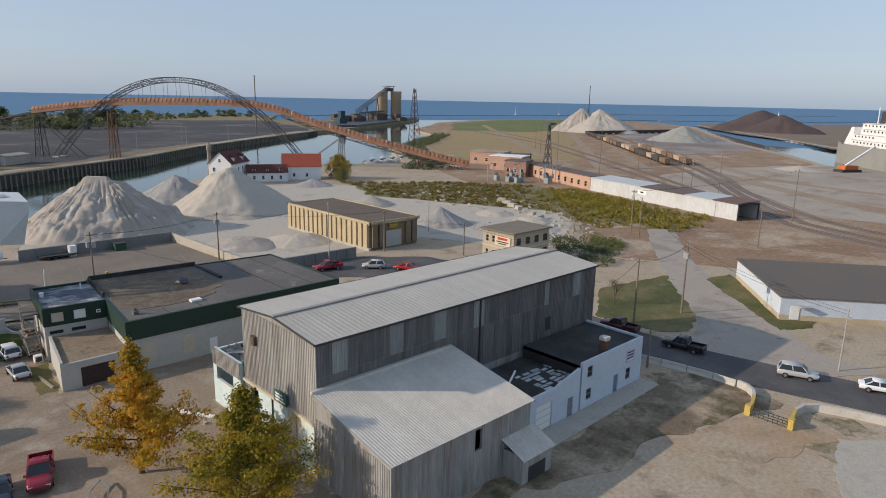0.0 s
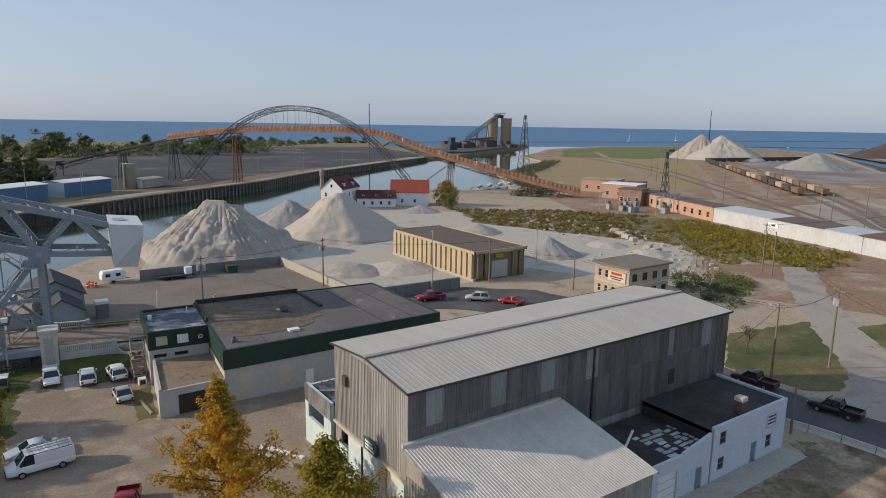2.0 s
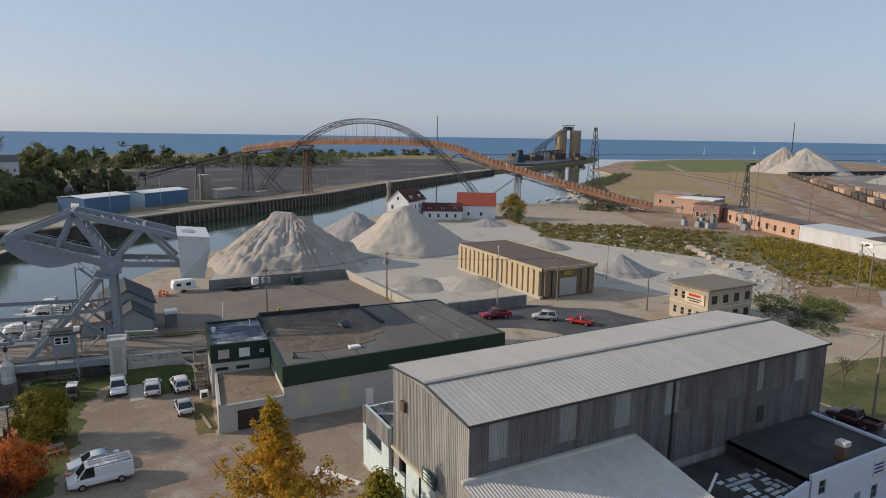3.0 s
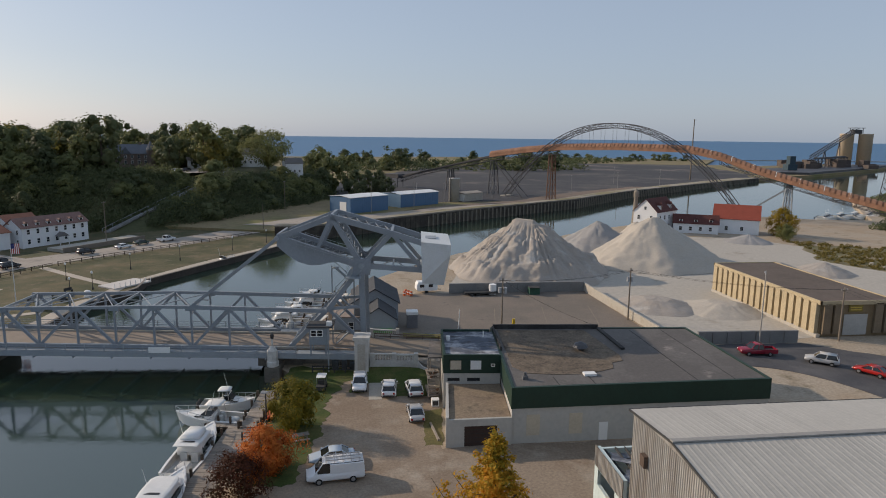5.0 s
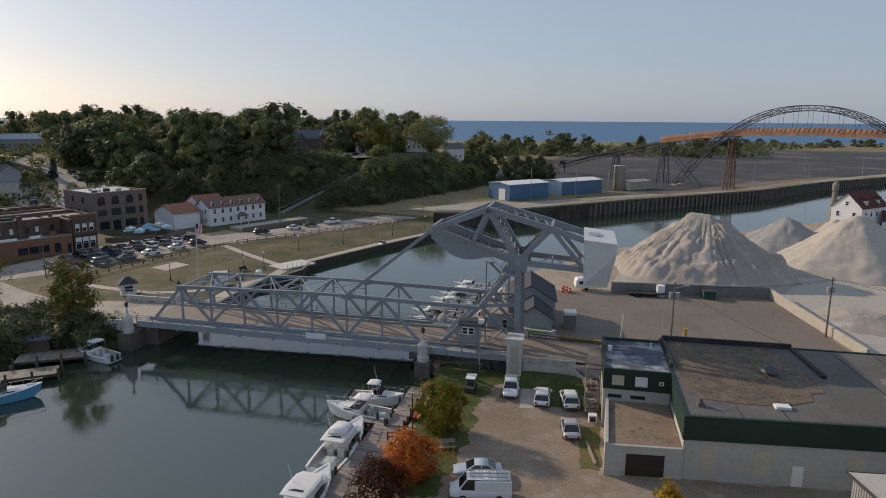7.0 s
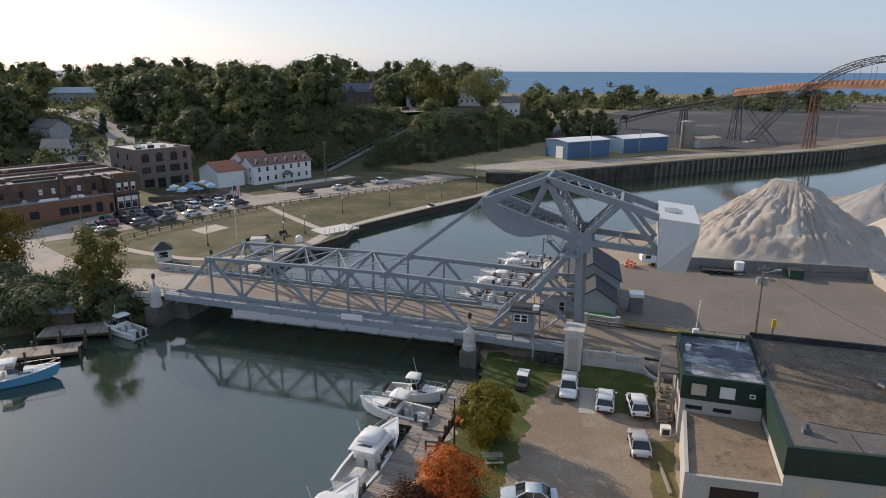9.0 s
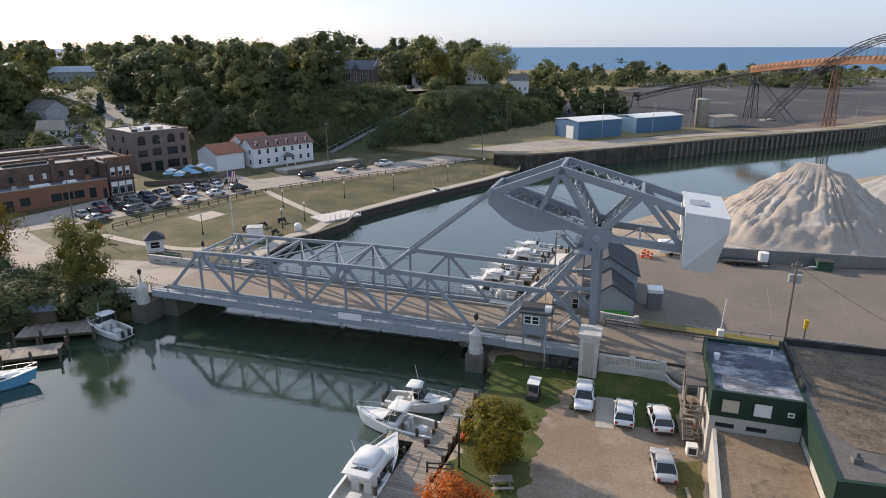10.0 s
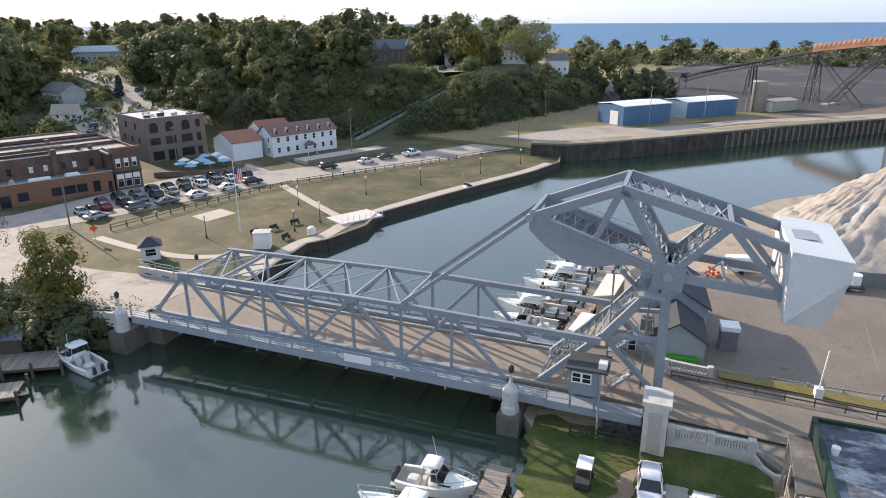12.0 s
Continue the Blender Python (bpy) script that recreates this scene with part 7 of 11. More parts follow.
g = Geo()
xs = [-520 + 10 * i for i in range(40)] + [-120 + 4 * i for i in range(41)]
ys = [80 + 10 * j for j in range(12)] + [200 + 4 * j for j in range(30)] + [320 + 10 * j for j in range(26)]
nx, ny = len(xs), len(ys)
g.add([(x, y, hill_z(x, y)) for y in ys for x in xs], [(j * nx + i, j * nx + i + 1, (j + 1) * nx + i + 1, (j + 1) * nx + i) for j in range(ny - 1) for i in range(nx - 1)
       if foot_distance(xs[i] + 5, ys[j] + 5) > -9])
setting("hill", g, HILL, "steep dark wooded hillside", "hill", smooth=True)


PHI = (1 + math.sqrt(5)) / 2
ICO_V = [Vector(p).normalized() for p in ((-1, PHI, 0), (1, PHI, 0), (-1, -PHI, 0), (1, -PHI, 0), (0, -1, PHI), (0, 1, PHI), (0, -1, -PHI), (0, 1, -PHI), (PHI, 0, -1), (PHI, 0, 1), (-PHI, 0, -1), (-PHI, 0, 1))]
ICO_F = [(0, 11, 5), (0, 5, 1), (0, 1, 7), (0, 7, 10), (0, 10, 11), (1, 5, 9), (5, 11, 4), (11, 10, 2), (10, 7, 6), (7, 1, 8), (3, 9, 4), (3, 4, 2), (3, 2, 6), (3, 6, 8), (3, 8, 9), (4, 9, 5), (2, 4, 11), (6, 2, 10), (8, 6, 7), (9, 8, 1)]


def tree_mesh(h, r, leaves, size, seed, shape="round", low=0.22, clumps=60, core=0.0):
    """Trunk with limbs and a crown of many small leaves gathered in clumps; shape: round, cone or vase.
    core: how much of each clump is dense inner foliage."""
    rng = random.Random(seed)
    trunk = Geo()
    trunk.tube((0, 0, -0.4), (0.1, 0, h * 0.35), h * 0.022, h * 0.016, 7).tube((0.1, 0, h * 0.35), (0, 0.1, h * 0.85), h * 0.016, h * 0.004, 6)
    cs = []
    while len(cs) < clumps:
        t = rng.random()
        z = h * (low + (1 - low) * t)
        if shape == "cone":
            rr = r * (1 - t) ** 0.75 * (0.75 + 0.25 * math.sin(t * 22 + seed)) + 0.04 * h
        elif shape == "vase":
            rr = r * math.sqrt(max(0, 1 - (2 * t - 1.15) ** 2)) if t > 0.07 else 0
        else:
            rr = r * math.sqrt(max(0.02, 1 - (2 * t - 0.95) ** 2))
        a = rng.uniform(0, 2 * math.pi)
        k = math.sqrt(rng.uniform(0.15, 1)) * rr * (1 + 0.22 * math.sin(3 * a + seed) + 0.12 * math.sin(7 * a + 2 * seed))
        cs.append((k * math.cos(a), k * math.sin(a), z, 0.55 + 0.6 * rng.random()))
    for x, y, z, s in cs[:: max(1, clumps // 14)]:
        z0 = max(h * 0.12, min(z - 0.25 * math.hypot(x, y), h * 0.8))
        trunk.tube((0.05, 0, z0), (x * 0.9, y * 0.9, z), h * 0.007, h * 0.002, 5)
    crown = Geo()
    per = leaves // clumps
    for x, y, z, s in cs:
        cr = s * r * 0.36 * (60 / clumps) ** 0.33
        if core and rng.random() < 0.45:
            c = Vector((x * 0.82, y * 0.82, z - 0.1 * cr))
            crown.add([c + p * cr * core * rng.uniform(0.7, 1.15) for p in ICO_V], ICO_F)
        for _ in range(per):
            d = Vector((rng.gauss(0, 1), rng.gauss(0, 1), rng.gauss(0, 0.75)))
            d = d.normalized() * cr * (0.55 + 0.5 * rng.random())
            c = Vector((x, y, z)) + d
            n_ = (0.6 * d.normalized() + 0.7 * Vector((c.x, c.y, (c.z - 0.45 * h) * 0.8)).normalized() + (0.45 if core else 0.8) * Vector((rng.uniform(-0.8, 0.8), rng.uniform(-0.8, 0.8), rng.uniform(-0.2, 0.9)))).normalized()
            u = n_.orthogonal().normalized()
            w = n_.cross(u)
            a = rng.uniform(0, 6.28)
            u, w = u * math.cos(a) + w * math.sin(a), w * math.cos(a) - u * math.sin(a)
            l = size * rng.uniform(0.6, 1.25)
            crown.add([c - u * l * 0.5, c + w * l * 0.33 + n_ * l * 0.1, c + u * l * 0.6, c - w * l * 0.33 + n_ * l * 0.1], [(0, 1, 2, 3)])
    return trunk, crown


BARK = mat("bark", (0.1, 0.075, 0.055), var=0.3, scale=2, fine=10)
# green and dark leaves are lightened and greyed: distance haze put into their colour
LEAFGREEN = leaf_mat("green_leaves", [(0.11, 0.13, 0.062), (0.16, 0.18, 0.078), (0.205, 0.215, 0.088), (0.25, 0.24, 0.095)], 0.4)
LEAFDARK = leaf_mat("dark_leaves", [(0.08, 0.1, 0.055), (0.12, 0.14, 0.07), (0.16, 0.172, 0.08)], 0.4)
LEAFYELLOW = leaf_mat("yellowing_leaves", [(0.11, 0.12, 0.035), (0.17, 0.155, 0.04), (0.23, 0.175, 0.045)], 0.42)
LEAFORANGE = leaf_mat("autumn_leaves", [(0.14, 0.15, 0.03), (0.28, 0.22, 0.03), (0.5, 0.3, 0.035), (0.6, 0.31, 0.04), (0.6, 0.26, 0.04)], 0.42)
LEAFRED = leaf_mat("red_leaves", [(0.13, 0.06, 0.02), (0.34, 0.085, 0.025), (0.55, 0.17, 0.04), (0.58, 0.22, 0.05)], 0.4)
LEAFTURN = leaf_mat("turning_leaves", [(0.05, 0.06, 0.012), (0.1, 0.095, 0.016), (0.17, 0.125, 0.018), (0.26, 0.13, 0.02)])


def tree(name, label, x, y, z, h, r, leaves, size, seed, leaf, shape="round", low=0.22, clumps=60, group="", core=0.0, kind="tree"):
    t = thing(name, label, kind, group, at=(x, y, z))
    a, b = tree_mesh(h, r, leaves, size, seed, shape, low, clumps, core)
    part("trunk", a, BARK, t)
    part("crown", b, leaf, t, smooth=core > 0)
    return t


# far woods: a few kinds built once, then repeated
KINDS = []
for i, (h, r, leaf, shape, lab) in enumerate(((15, 6.6, LEAFGREEN, "round", "broad green deciduous tree on the hill"), (17, 6.0, LEAFGREEN, "vase", "tall green deciduous tree on the hill"),
                                              (13, 6.2, LEAFDARK, "round", "dark green tree on the hillside"), (15, 7.0, LEAFYELLOW, "round", "tree turning yellow on the hill"),
                                              (19, 7.2, LEAFDARK, "vase", "tall dark tree on the hillside"), (11, 5.0, LEAFGREEN, "round", "smaller green tree on the slope"))):
    KINDS.append(tree(("broad_tree", "tall_tree", "dark_tree", "yellowing_tree", "elm_tree", "slope_tree")[i], lab, -200 + 12 * i, 330, hill_z(-200 + 12 * i, 330) - 0.3, h, r, 1260, 1.05, 40 + i, leaf, shape, 0.08, 70, "hill trees", 0.8))
BUSHES = [tree("bush", "dense dark green bush on the slope", -150, 262, hill_z(-150, 262) - 0.5, 4.6, 2.9, 900, 0.5, 58, LEAFDARK, "round", 0.0, 26, "slope bushes", 0.85, "bush"),
          tree("bush", "dense green bush on the slope", -146, 268, hill_z(-146, 268) - 0.5, 4.2, 3.0, 900, 0.5, 59, LEAFGREEN, "round", 0.0, 26, "slope bushes", 0.85, "bush")]
rng = random.Random(77)
spots = [(-200 + 12 * i, 330) for i in range(6)]
tries = 0
CLEAR = [(-70, 284, 18), (-84, 274, 15), (-102, 328, 15), (-96, 311, 14), (-90, 294, 15), (-36, 332, 17), (-40, 314, 13), (-176, 208, 13), (-150, 197, 15), (-163, 204, 14), (-172, 192, 16), (-161, 238, 9),
         (-252, 312, 18), (-290, 308, 14)]
# open yards and gardens downhill of the houses and the street
for ox, oy, wide, far in ((-154, 220, 9, 40), (-171, 229, 9, 60), (-187, 235, 9, 66), (-252, 312, 13, 120), (-290, 308, 9, 110), (-98, 322, 12, 80), (-117, 205, 8, 24)):
    fall = Vector((7 - ox, 20 - oy)).normalized()
    CLEAR += [(ox + fall.x * k, oy + fall.y * k, wide) for k in range(0, far, 8)]
HILLROAD = [(-130, 176), (-143, 196), (-153, 214), (-166, 227), (-187, 236), (-215, 248), (-250, 264)]
while len(spots) < 365 and tries < 16000:
    tries += 1
    x, y = rng.uniform(-460, 2), rng.uniform(150, 440)
    d = foot_distance(x, y)
    if d < 4 or 0.64 * (x - 7) + 0.77 * (y - 24) < -22 or d > 240:
        continue
    if any(math.hypot(x - a, y - b) < r for a, b, r in CLEAR) or any(math.hypot(x - a, y - b) < (5.6 if d < 110 else 8) for a, b in spots):
        continue
    if any(math.hypot(x - a - (c - a) * k / 4, y - b - (e - b) * k / 4) < 9 for (a, b), (c, e) in zip(HILLROAD, HILLROAD[1:]) for k in range(5)):
        continue
    # keep the stair and the slope below the lot clear
    if d < 34 and -88 < x < -20:
        continue
    ex, ey = STAIR[1][0] - STAIR[0][0], STAIR[1][1] - STAIR[0][1]
    tt = ((x - STAIR[0][0]) * ex + (y - STAIR[0][1]) * ey) / (ex * ex + ey * ey)
    if -0.1 < tt < 1.1 and abs((x - STAIR[0][0]) * ey - (y - STAIR[0][1]) * ex) / math.hypot(ex, ey) < 9:
        continue
    spots.append((x, y))
    k = rng.choices(range(6), (5, 4, 5, 2, 3, 4))[0] if d > 34 else rng.choices(range(6), (2, 0, 4, 0, 0, 7))[0]
    t = copy_thing(KINDS[k], pose(x, y, hill_z(x, y) - 0.3, 0, 0, rng.uniform(0, 360)))
    sc = rng.uniform(0.85, 1.25) * (0.75 if d < 34 else 1)
    t.scale = (sc, sc, sc * rng.uniform(0.9, 1.1))
for i in range(34):
    x, y = -250 - 6.2 * i + rng.uniform(-5, 5), 352 + 1.5 * i + rng.uniform(-14, 14)
    t = copy_thing(KINDS[rng.choice((0, 1, 2, 4))], pose(x, y, hill_z(x, y) - 0.3, 0, 0, rng.uniform(0, 360)))
    sc = rng.uniform(0.9, 1.25)
    t.scale = (sc, sc, sc)
for i in range(34):
    x, y = rng.uniform(-200, -146), rng.uniform(176, 226)
    if hill_z(x, y) < 0.5 or any(math.hypot(x - a, y - b) < r for a, b, r in ((-178, 209, 9), (-163, 194, 8), (-147, 190, 10), (-158, 199, 10), (-168, 206, 9), (-143, 196, 8), (-153, 214, 8), (-166, 227, 8), (-187, 236, 8))):
        continue
    b = copy_thing(BUSHES[rng.choice((0, 1))], pose(x, y, hill_z(x, y) - 0.4, 0, 0, rng.uniform(0, 360)))
    sc = rng.uniform(0.5, 1.3)
    b.scale = (sc, sc, sc)
# the big shade tree by the hilltop house, shore trees behind the yard
tree("shade_tree", "big spreading tree beside the white hilltop house", -33, 314, hill_z(-33, 314), 19.5, 11.5, 7000, 0.8, 61, LEAFGREEN, "vase", 0.22, 150)
tree("dark_tree", "round dark tree standing free at the foot of the hill", -117.5, 205, hill_z(-117.5, 205), 16.5, 6.4, 5200, 0.6, 62, LEAFDARK, "round", 0.26, 90, "", 0.85)
SPRUCE = leaf_mat("spruce_needles", [(0.03, 0.05, 0.042), (0.055, 0.08, 0.07), (0.085, 0.11, 0.1)], 0.1)
for x, y, h, r in ((-96.5, 268, 17, 3.6), (-91.5, 262, 15, 3.4), (-166.5, 222, 8, 2.4)):
    tree("spruce_tree", "blue-green spruce with a pointed crown", x, y, hill_z(x, y) - 0.2, h, r, 2200, 0.5, int(-x), SPRUCE, "cone", 0.06, 80, "spruces", 0.7)
SHORE = [tree("shore_tree", "low tree by the far shore", -20 + 30 * i, 655, 0.6, h, r, 420, 1.5, 70 + i, leaf, shape, 0.1, 30, "shore trees", 0.8) for i, (h, r, leaf, shape) in enumerate(((14, 6.4, LEAFGREEN, "round"), (17, 6.0, LEAFDARK, "vase"), (11, 5.6, LEAFDARK, "round")))]
rng = random.Random(78)
for i in range(44):
    x, y = (-40 + 260 * rng.random() ** 1.2, 640 + rng.uniform(-60, 110))
    t = copy_thing(SHORE[rng.choice((0, 1, 2, 2))], pose(x, y, 0.6, 0, 0, rng.uniform(0, 360)))
    sc = rng.uniform(0.45, 1.35)
    t.scale = (sc * rng.uniform(0.9, 1.5), sc * rng.uniform(0.9, 1.5), sc)
for i in range(26):
    x, y = rng.uniform(200, 480), rng.uniform(860, 930)
    t = copy_thing(SHORE[rng.choice((0, 2))], pose(x, y, 0.6, 0, 0, rng.uniform(0, 360)))
    sc = rng.uniform(0.35, 0.8)
    t.scale = (sc * rng.uniform(1.2, 2.4), sc * rng.uniform(1.2, 2.0), sc)
for x, y, sc in ((8, 330, 1.0), (16, 345, 0.95), (-4, 352, 1.15), (22, 360, 0.9), (4, 372, 1.2), (-14, 372, 1.25), (26, 338, 0.7), (10, 318, 0.6)):
    t = copy_thing(KINDS[1 if sc > 1 else 2], pose(x, y, 0.8, 0, 0, x * 20))
    t.scale = (sc, sc, sc)


def bush_stuff(name, region, count, size, leaf, label, zf=lambda x, y: 0.0, seed=1, tall=1.5, per=34):
    """Low scrub: many small leaf clumps over a region."""
    rng = random.Random(seed)
    g = Geo()
    xs_, ys_ = [p[0] for p in region], [p[1] for p in region]
    n_ = 0
    while n_ < count:
        x, y = rng.uniform(min(xs_), max(xs_)), rng.uniform(min(ys_), max(ys_))
        inside = False
        for (a, b), (c, d) in zip(region, region[1:] + region[:1]):
            if (b > y) != (d > y) and x < (c - a) * (y - b) / (d - b) + a:
                inside = not inside
        if not inside:
            continue
        n_ += 1
        hh = tall * rng.uniform(0.35, 1.0)
        rr = hh * rng.uniform(0.6, 1.1)
        z0 = zf(x, y)
        for _ in range(per):
            a, k = rng.uniform(0, 6.283), rr * math.sqrt(rng.random())
            c = Vector((x + k * math.cos(a), y + k * math.sin(a), z0 + hh * rng.random() * (1 - (k / rr) ** 2 * 0.6)))
            v = Vector((rng.gauss(0, 1), rng.gauss(0, 1), rng.gauss(0.4, 0.7))).normalized()
            u = v.orthogonal().normalized()
            w = v.cross(u)
            l = size * rng.uniform(0.5, 1.2)
            g.add([c - u * l * 0.5, c + w * l * 0.4, c + u * l * 0.5, c - w * l * 0.4], [(0, 1, 2, 3)])
    return tagged(part(name, g, leaf), label, "shrubs", kind="stuff")


bush_stuff("hillside_scrub", [(-112, 203), (-84, 209), (-74, 213), (-56, 262), (-64, 272), (-90, 256), (-112, 240)], 620, 0.85, LEAFDARK, "dense scrub on the hillside", lambda x, y: hill_z(x, y), 3, 5.5, 60)
bush_stuff("slope_scrub", [(-64, 216), (-53, 222), (-40, 240), (-27, 268), (-13, 296), (-1, 330), (-8, 345), (-24, 316), (-40, 290), (-44, 276)], 560, 0.8, LEAFDARK, "dense green scrub on the slope", lambda x, y: hill_z(x, y), 4, 6.0, 70)
bush_stuff("wood_understorey", [(-400, 100), (-190, 140), (-135, 177), (-105, 206), (-90, 240), (-130, 300), (-250, 330), (-400, 260)], 620, 1.4, LEAFDARK, "dense understorey of the hillside wood", lambda x, y: hill_z(x, y), 14, 6, 40)
bush_stuff("shore_scrub", [(-60, 560), (230, 600), (260, 720), (420, 880), (300, 900), (-60, 720)], 330, 2.2, LEAFDARK, "low trees and scrub along the far shore", lambda x, y: 0.8, 15, 9, 40)
bush_stuff("slope_bushes", [(-58, 224), (-48, 232), (-42, 246), (-48, 256), (-58, 240)], 34, 0.6, LEAFGREEN, "bright green bushes on the slope", lambda x, y: hill_z(x, y), 5, 5, 60)
bush_stuff("field_scrub", [(152, 66), (170, 62), (190, 50), (211, 110), (206, 122), (186, 118), (165, 96)], 520, 0.5, leaf_mat("field_scrub_leaves", [(0.13, 0.13, 0.03), (0.26, 0.215, 0.045), (0.38, 0.28, 0.06)]), "yellow-green scrub along the warehouse", seed=6, tall=1.6)
bush_stuff("yard_scrub", [(139, 150), (150, 172), (150, 184), (185, 160), (206, 132), (186, 118), (165, 96), (158, 104), (150, 122)], 900, 0.45, leaf_mat("yard_scrub_leaves", [(0.1, 0.1, 0.03), (0.21, 0.165, 0.05), (0.3, 0.22, 0.08)]), "dry brown-green scrub round the yard", seed=7, tall=1.1)
bush_stuff("bank_scrub", [(200, 205), (226, 226), (285, 312), (420, 418), (430, 408), (300, 300), (240, 215), (215, 195)], 420, 0.8, LEAFDARK, "dark scrub along the far bank", seed=8, tall=3.2)
bush_stuff("yard_bushes", [(117, 40), (127, 44), (136, 60), (132, 68), (124, 60), (118, 52)], 60, 0.35, LEAFDARK, "dark bushes beside the block house", seed=9, tall=2.3, per=90)
bush_stuff("hedge", [(128, 46), (139, 51), (140, 60), (133, 56)], 50, 0.35, LEAFGREEN, "overgrown green hedge by the side road", seed=10, tall=2.2, per=80)
bush_stuff("bank_bushes", [(-80, 70), (-66, 70), (-58, 77), (-49, 80), (-48, 84), (-56, 85), (-80, 86)], 90, 0.34, LEAFDARK, "dark bushes on the river bank", seed=12, tall=4.8, per=260, zf=lambda x, y: -0.4)
# near trees


def maple_mesh(h, r, seed, limbs=44, leaves=150, size=0.25, low=0.12):
    """A maple: a leader with long rising limbs of uneven length, each with flat sprays of leaves and gaps between."""
    rng = random.Random(seed)
    trunk, crown = Geo(), Geo()
    trunk.tube((0, 0, -0.4), (0.08, 0.05, h * 0.45), h * 0.02, h * 0.013, 8).tube((0.08, 0.05, h * 0.45), (0, 0, h * 0.96), h * 0.013, h * 0.002, 6)
    sprays = []
    for i in range(limbs):
        t = (i + rng.random()) / limbs
        z = h * (low + (0.93 - low) * t)
        a = i * 2.399 + rng.uniform(-0.5, 0.5)
        lean = r * (1 - t) ** 1.4 * min(1, 0.85 + 2.0 * t) * rng.uniform(0.62, 1.12) + 0.25
        tip = Vector((lean * math.cos(a), lean * math.sin(a), z + lean * rng.uniform(0.22, 0.55)))
        root = Vector((0.05, 0, z - 0.1 * lean))
        trunk.tube(root, tip, h * 0.006, h * 0.0015, 5)
        for k in range(6):
            f = 0.3 + 0.72 * (k + rng.random() * 0.6) / 6
            c = root.lerp(tip, f) + Vector((rng.gauss(0, 0.22), rng.gauss(0, 0.22), rng.gauss(0, 0.16))) * (0.5 + f)
            sprays.append((c, r * 0.19 * (1 - 0.55 * t) * (1.25 - 0.75 * f) * rng.uniform(0.7, 1.25)))
    for k in range(8):
        sprays.append((Vector((rng.gauss(0, 0.2), rng.gauss(0, 0.2), h * rng.uniform(0.88, 0.99))), 0.42))
    for c, rad in sprays:
        for _ in range(int(leaves * min(1.3, (rad / (0.17 * r)) ** 1.5) * 0.85)):
            d = Vector((rng.gauss(0, 1), rng.gauss(0, 1), rng.gauss(0, 0.6)))
            d = d.normalized() * rad * rng.random() ** 0.45
            d.z *= 0.62
            p = c + d
            n_ = (0.5 * d.normalized() + 0.6 * Vector((p.x, p.y, p.z - 0.4 * h)).normalized() + Vector((rng.uniform(-0.7, 0.7), rng.uniform(-0.7, 0.7), rng.uniform(-0.1, 0.8)))).normalized()
            u = n_.orthogonal().normalized()
            w = n_.cross(u)
            b = rng.uniform(0, 6.28)
            u, w = u * math.cos(b) + w * math.sin(b), w * math.cos(b) - u * math.sin(b)
            l = size * rng.uniform(0.6, 1.3)
            crown.add([p - u * l * 0.5, p + w * l * 0.36 + n_ * l * 0.1, p + u * l * 0.55, p - w * l * 0.36 + n_ * l * 0.1], [(0, 1, 2, 3)])
    return trunk, crown


LEAFMIX = leaf_mat("green_gold_leaves", [(0.11, 0.125, 0.024), (0.19, 0.18, 0.026), (0.3, 0.235, 0.028), (0.44, 0.28, 0.03), (0.52, 0.28, 0.03)], 0.42)
for x, y, h, r, seed, leaf, lab in ((21.7, 28.4, 12.8, 7.0, 11, LEAFORANGE, "maple turning orange in the gravel lot"), (25.9, 16.8, 11.3, 9.0, 12, LEAFMIX, "half-green maple turning yellow beside the warehouse")):
    mt = thing("maple_tree", lab, "tree", "maples", at=(x, y, 0))
    a, b = maple_mesh(h, r, seed)
    part("trunk", a, BARK, mt)
    part("crown", b, leaf, mt)
tree("small_tree", "small round tree turning gold by the dock", 4.6, 57.0, 0, 5.4, 3.0, 9000, 0.22, 13, leaf_mat("gold_green_leaves", [(0.06, 0.075, 0.016), (0.13, 0.125, 0.02), (0.24, 0.18, 0.022), (0.34, 0.22, 0.03)], 0.35), "round", 0.1, 80, "", 0.7)
tree("small_tree", "small tree with bright red autumn leaves", 2.6, 47.2, 0, 4.4, 3.0, 9000, 0.22, 14, LEAFRED, "round", 0.06, 100, "", 0.6)
tree("small_tree", "dark red shrub-like tree near the dock", 0.6, 43.2, 0, 3.6, 2.8, 7000, 0.2, 15, leaf_mat("dark_red_leaves", [(0.03, 0.025, 0.012), (0.09, 0.03, 0.018), (0.16, 0.05, 0.02)]), "round", 0.06, 100)
tree("bank_tree", "slender tree on the river bank beside the bridge", -55.5, 80.4, -0.3, 12.6, 4.0, 6500, 0.34, 16, leaf_mat("bank_leaves", [(0.06, 0.075, 0.025), (0.12, 0.125, 0.035), (0.19, 0.16, 0.045)], 0.35), "vase", 0.22, 44, "", 0.6)
tree("street_tree", "tree turning yellow at the street corner", -80.5, 88.0, 0, 11.5, 5.0, 9000, 0.36, 17, LEAFTURN, "round", 0.2, 110)
tree("yellow_tree", "bright yellow tree beside the stone yard", 157, 193, 0, 9.5, 4.6, 6000, 0.45, 18, leaf_mat("gold_leaves", [(0.1, 0.09, 0.02), (0.26, 0.18, 0.025), (0.36, 0.25, 0.03)]), "round", 0.05, 90)
tree("yellow_tree", "green-yellow tree beside the stone yard", 154, 186, 0, 5, 2.8, 3000, 0.4, 19, LEAFGREEN, "round", 0.05, 60)
bt = thing("bare_tree", "leafless grey tree on the corner lawn", "tree", at=(96.7, 27.5, 0))
rng = random.Random(5)
g = Geo()


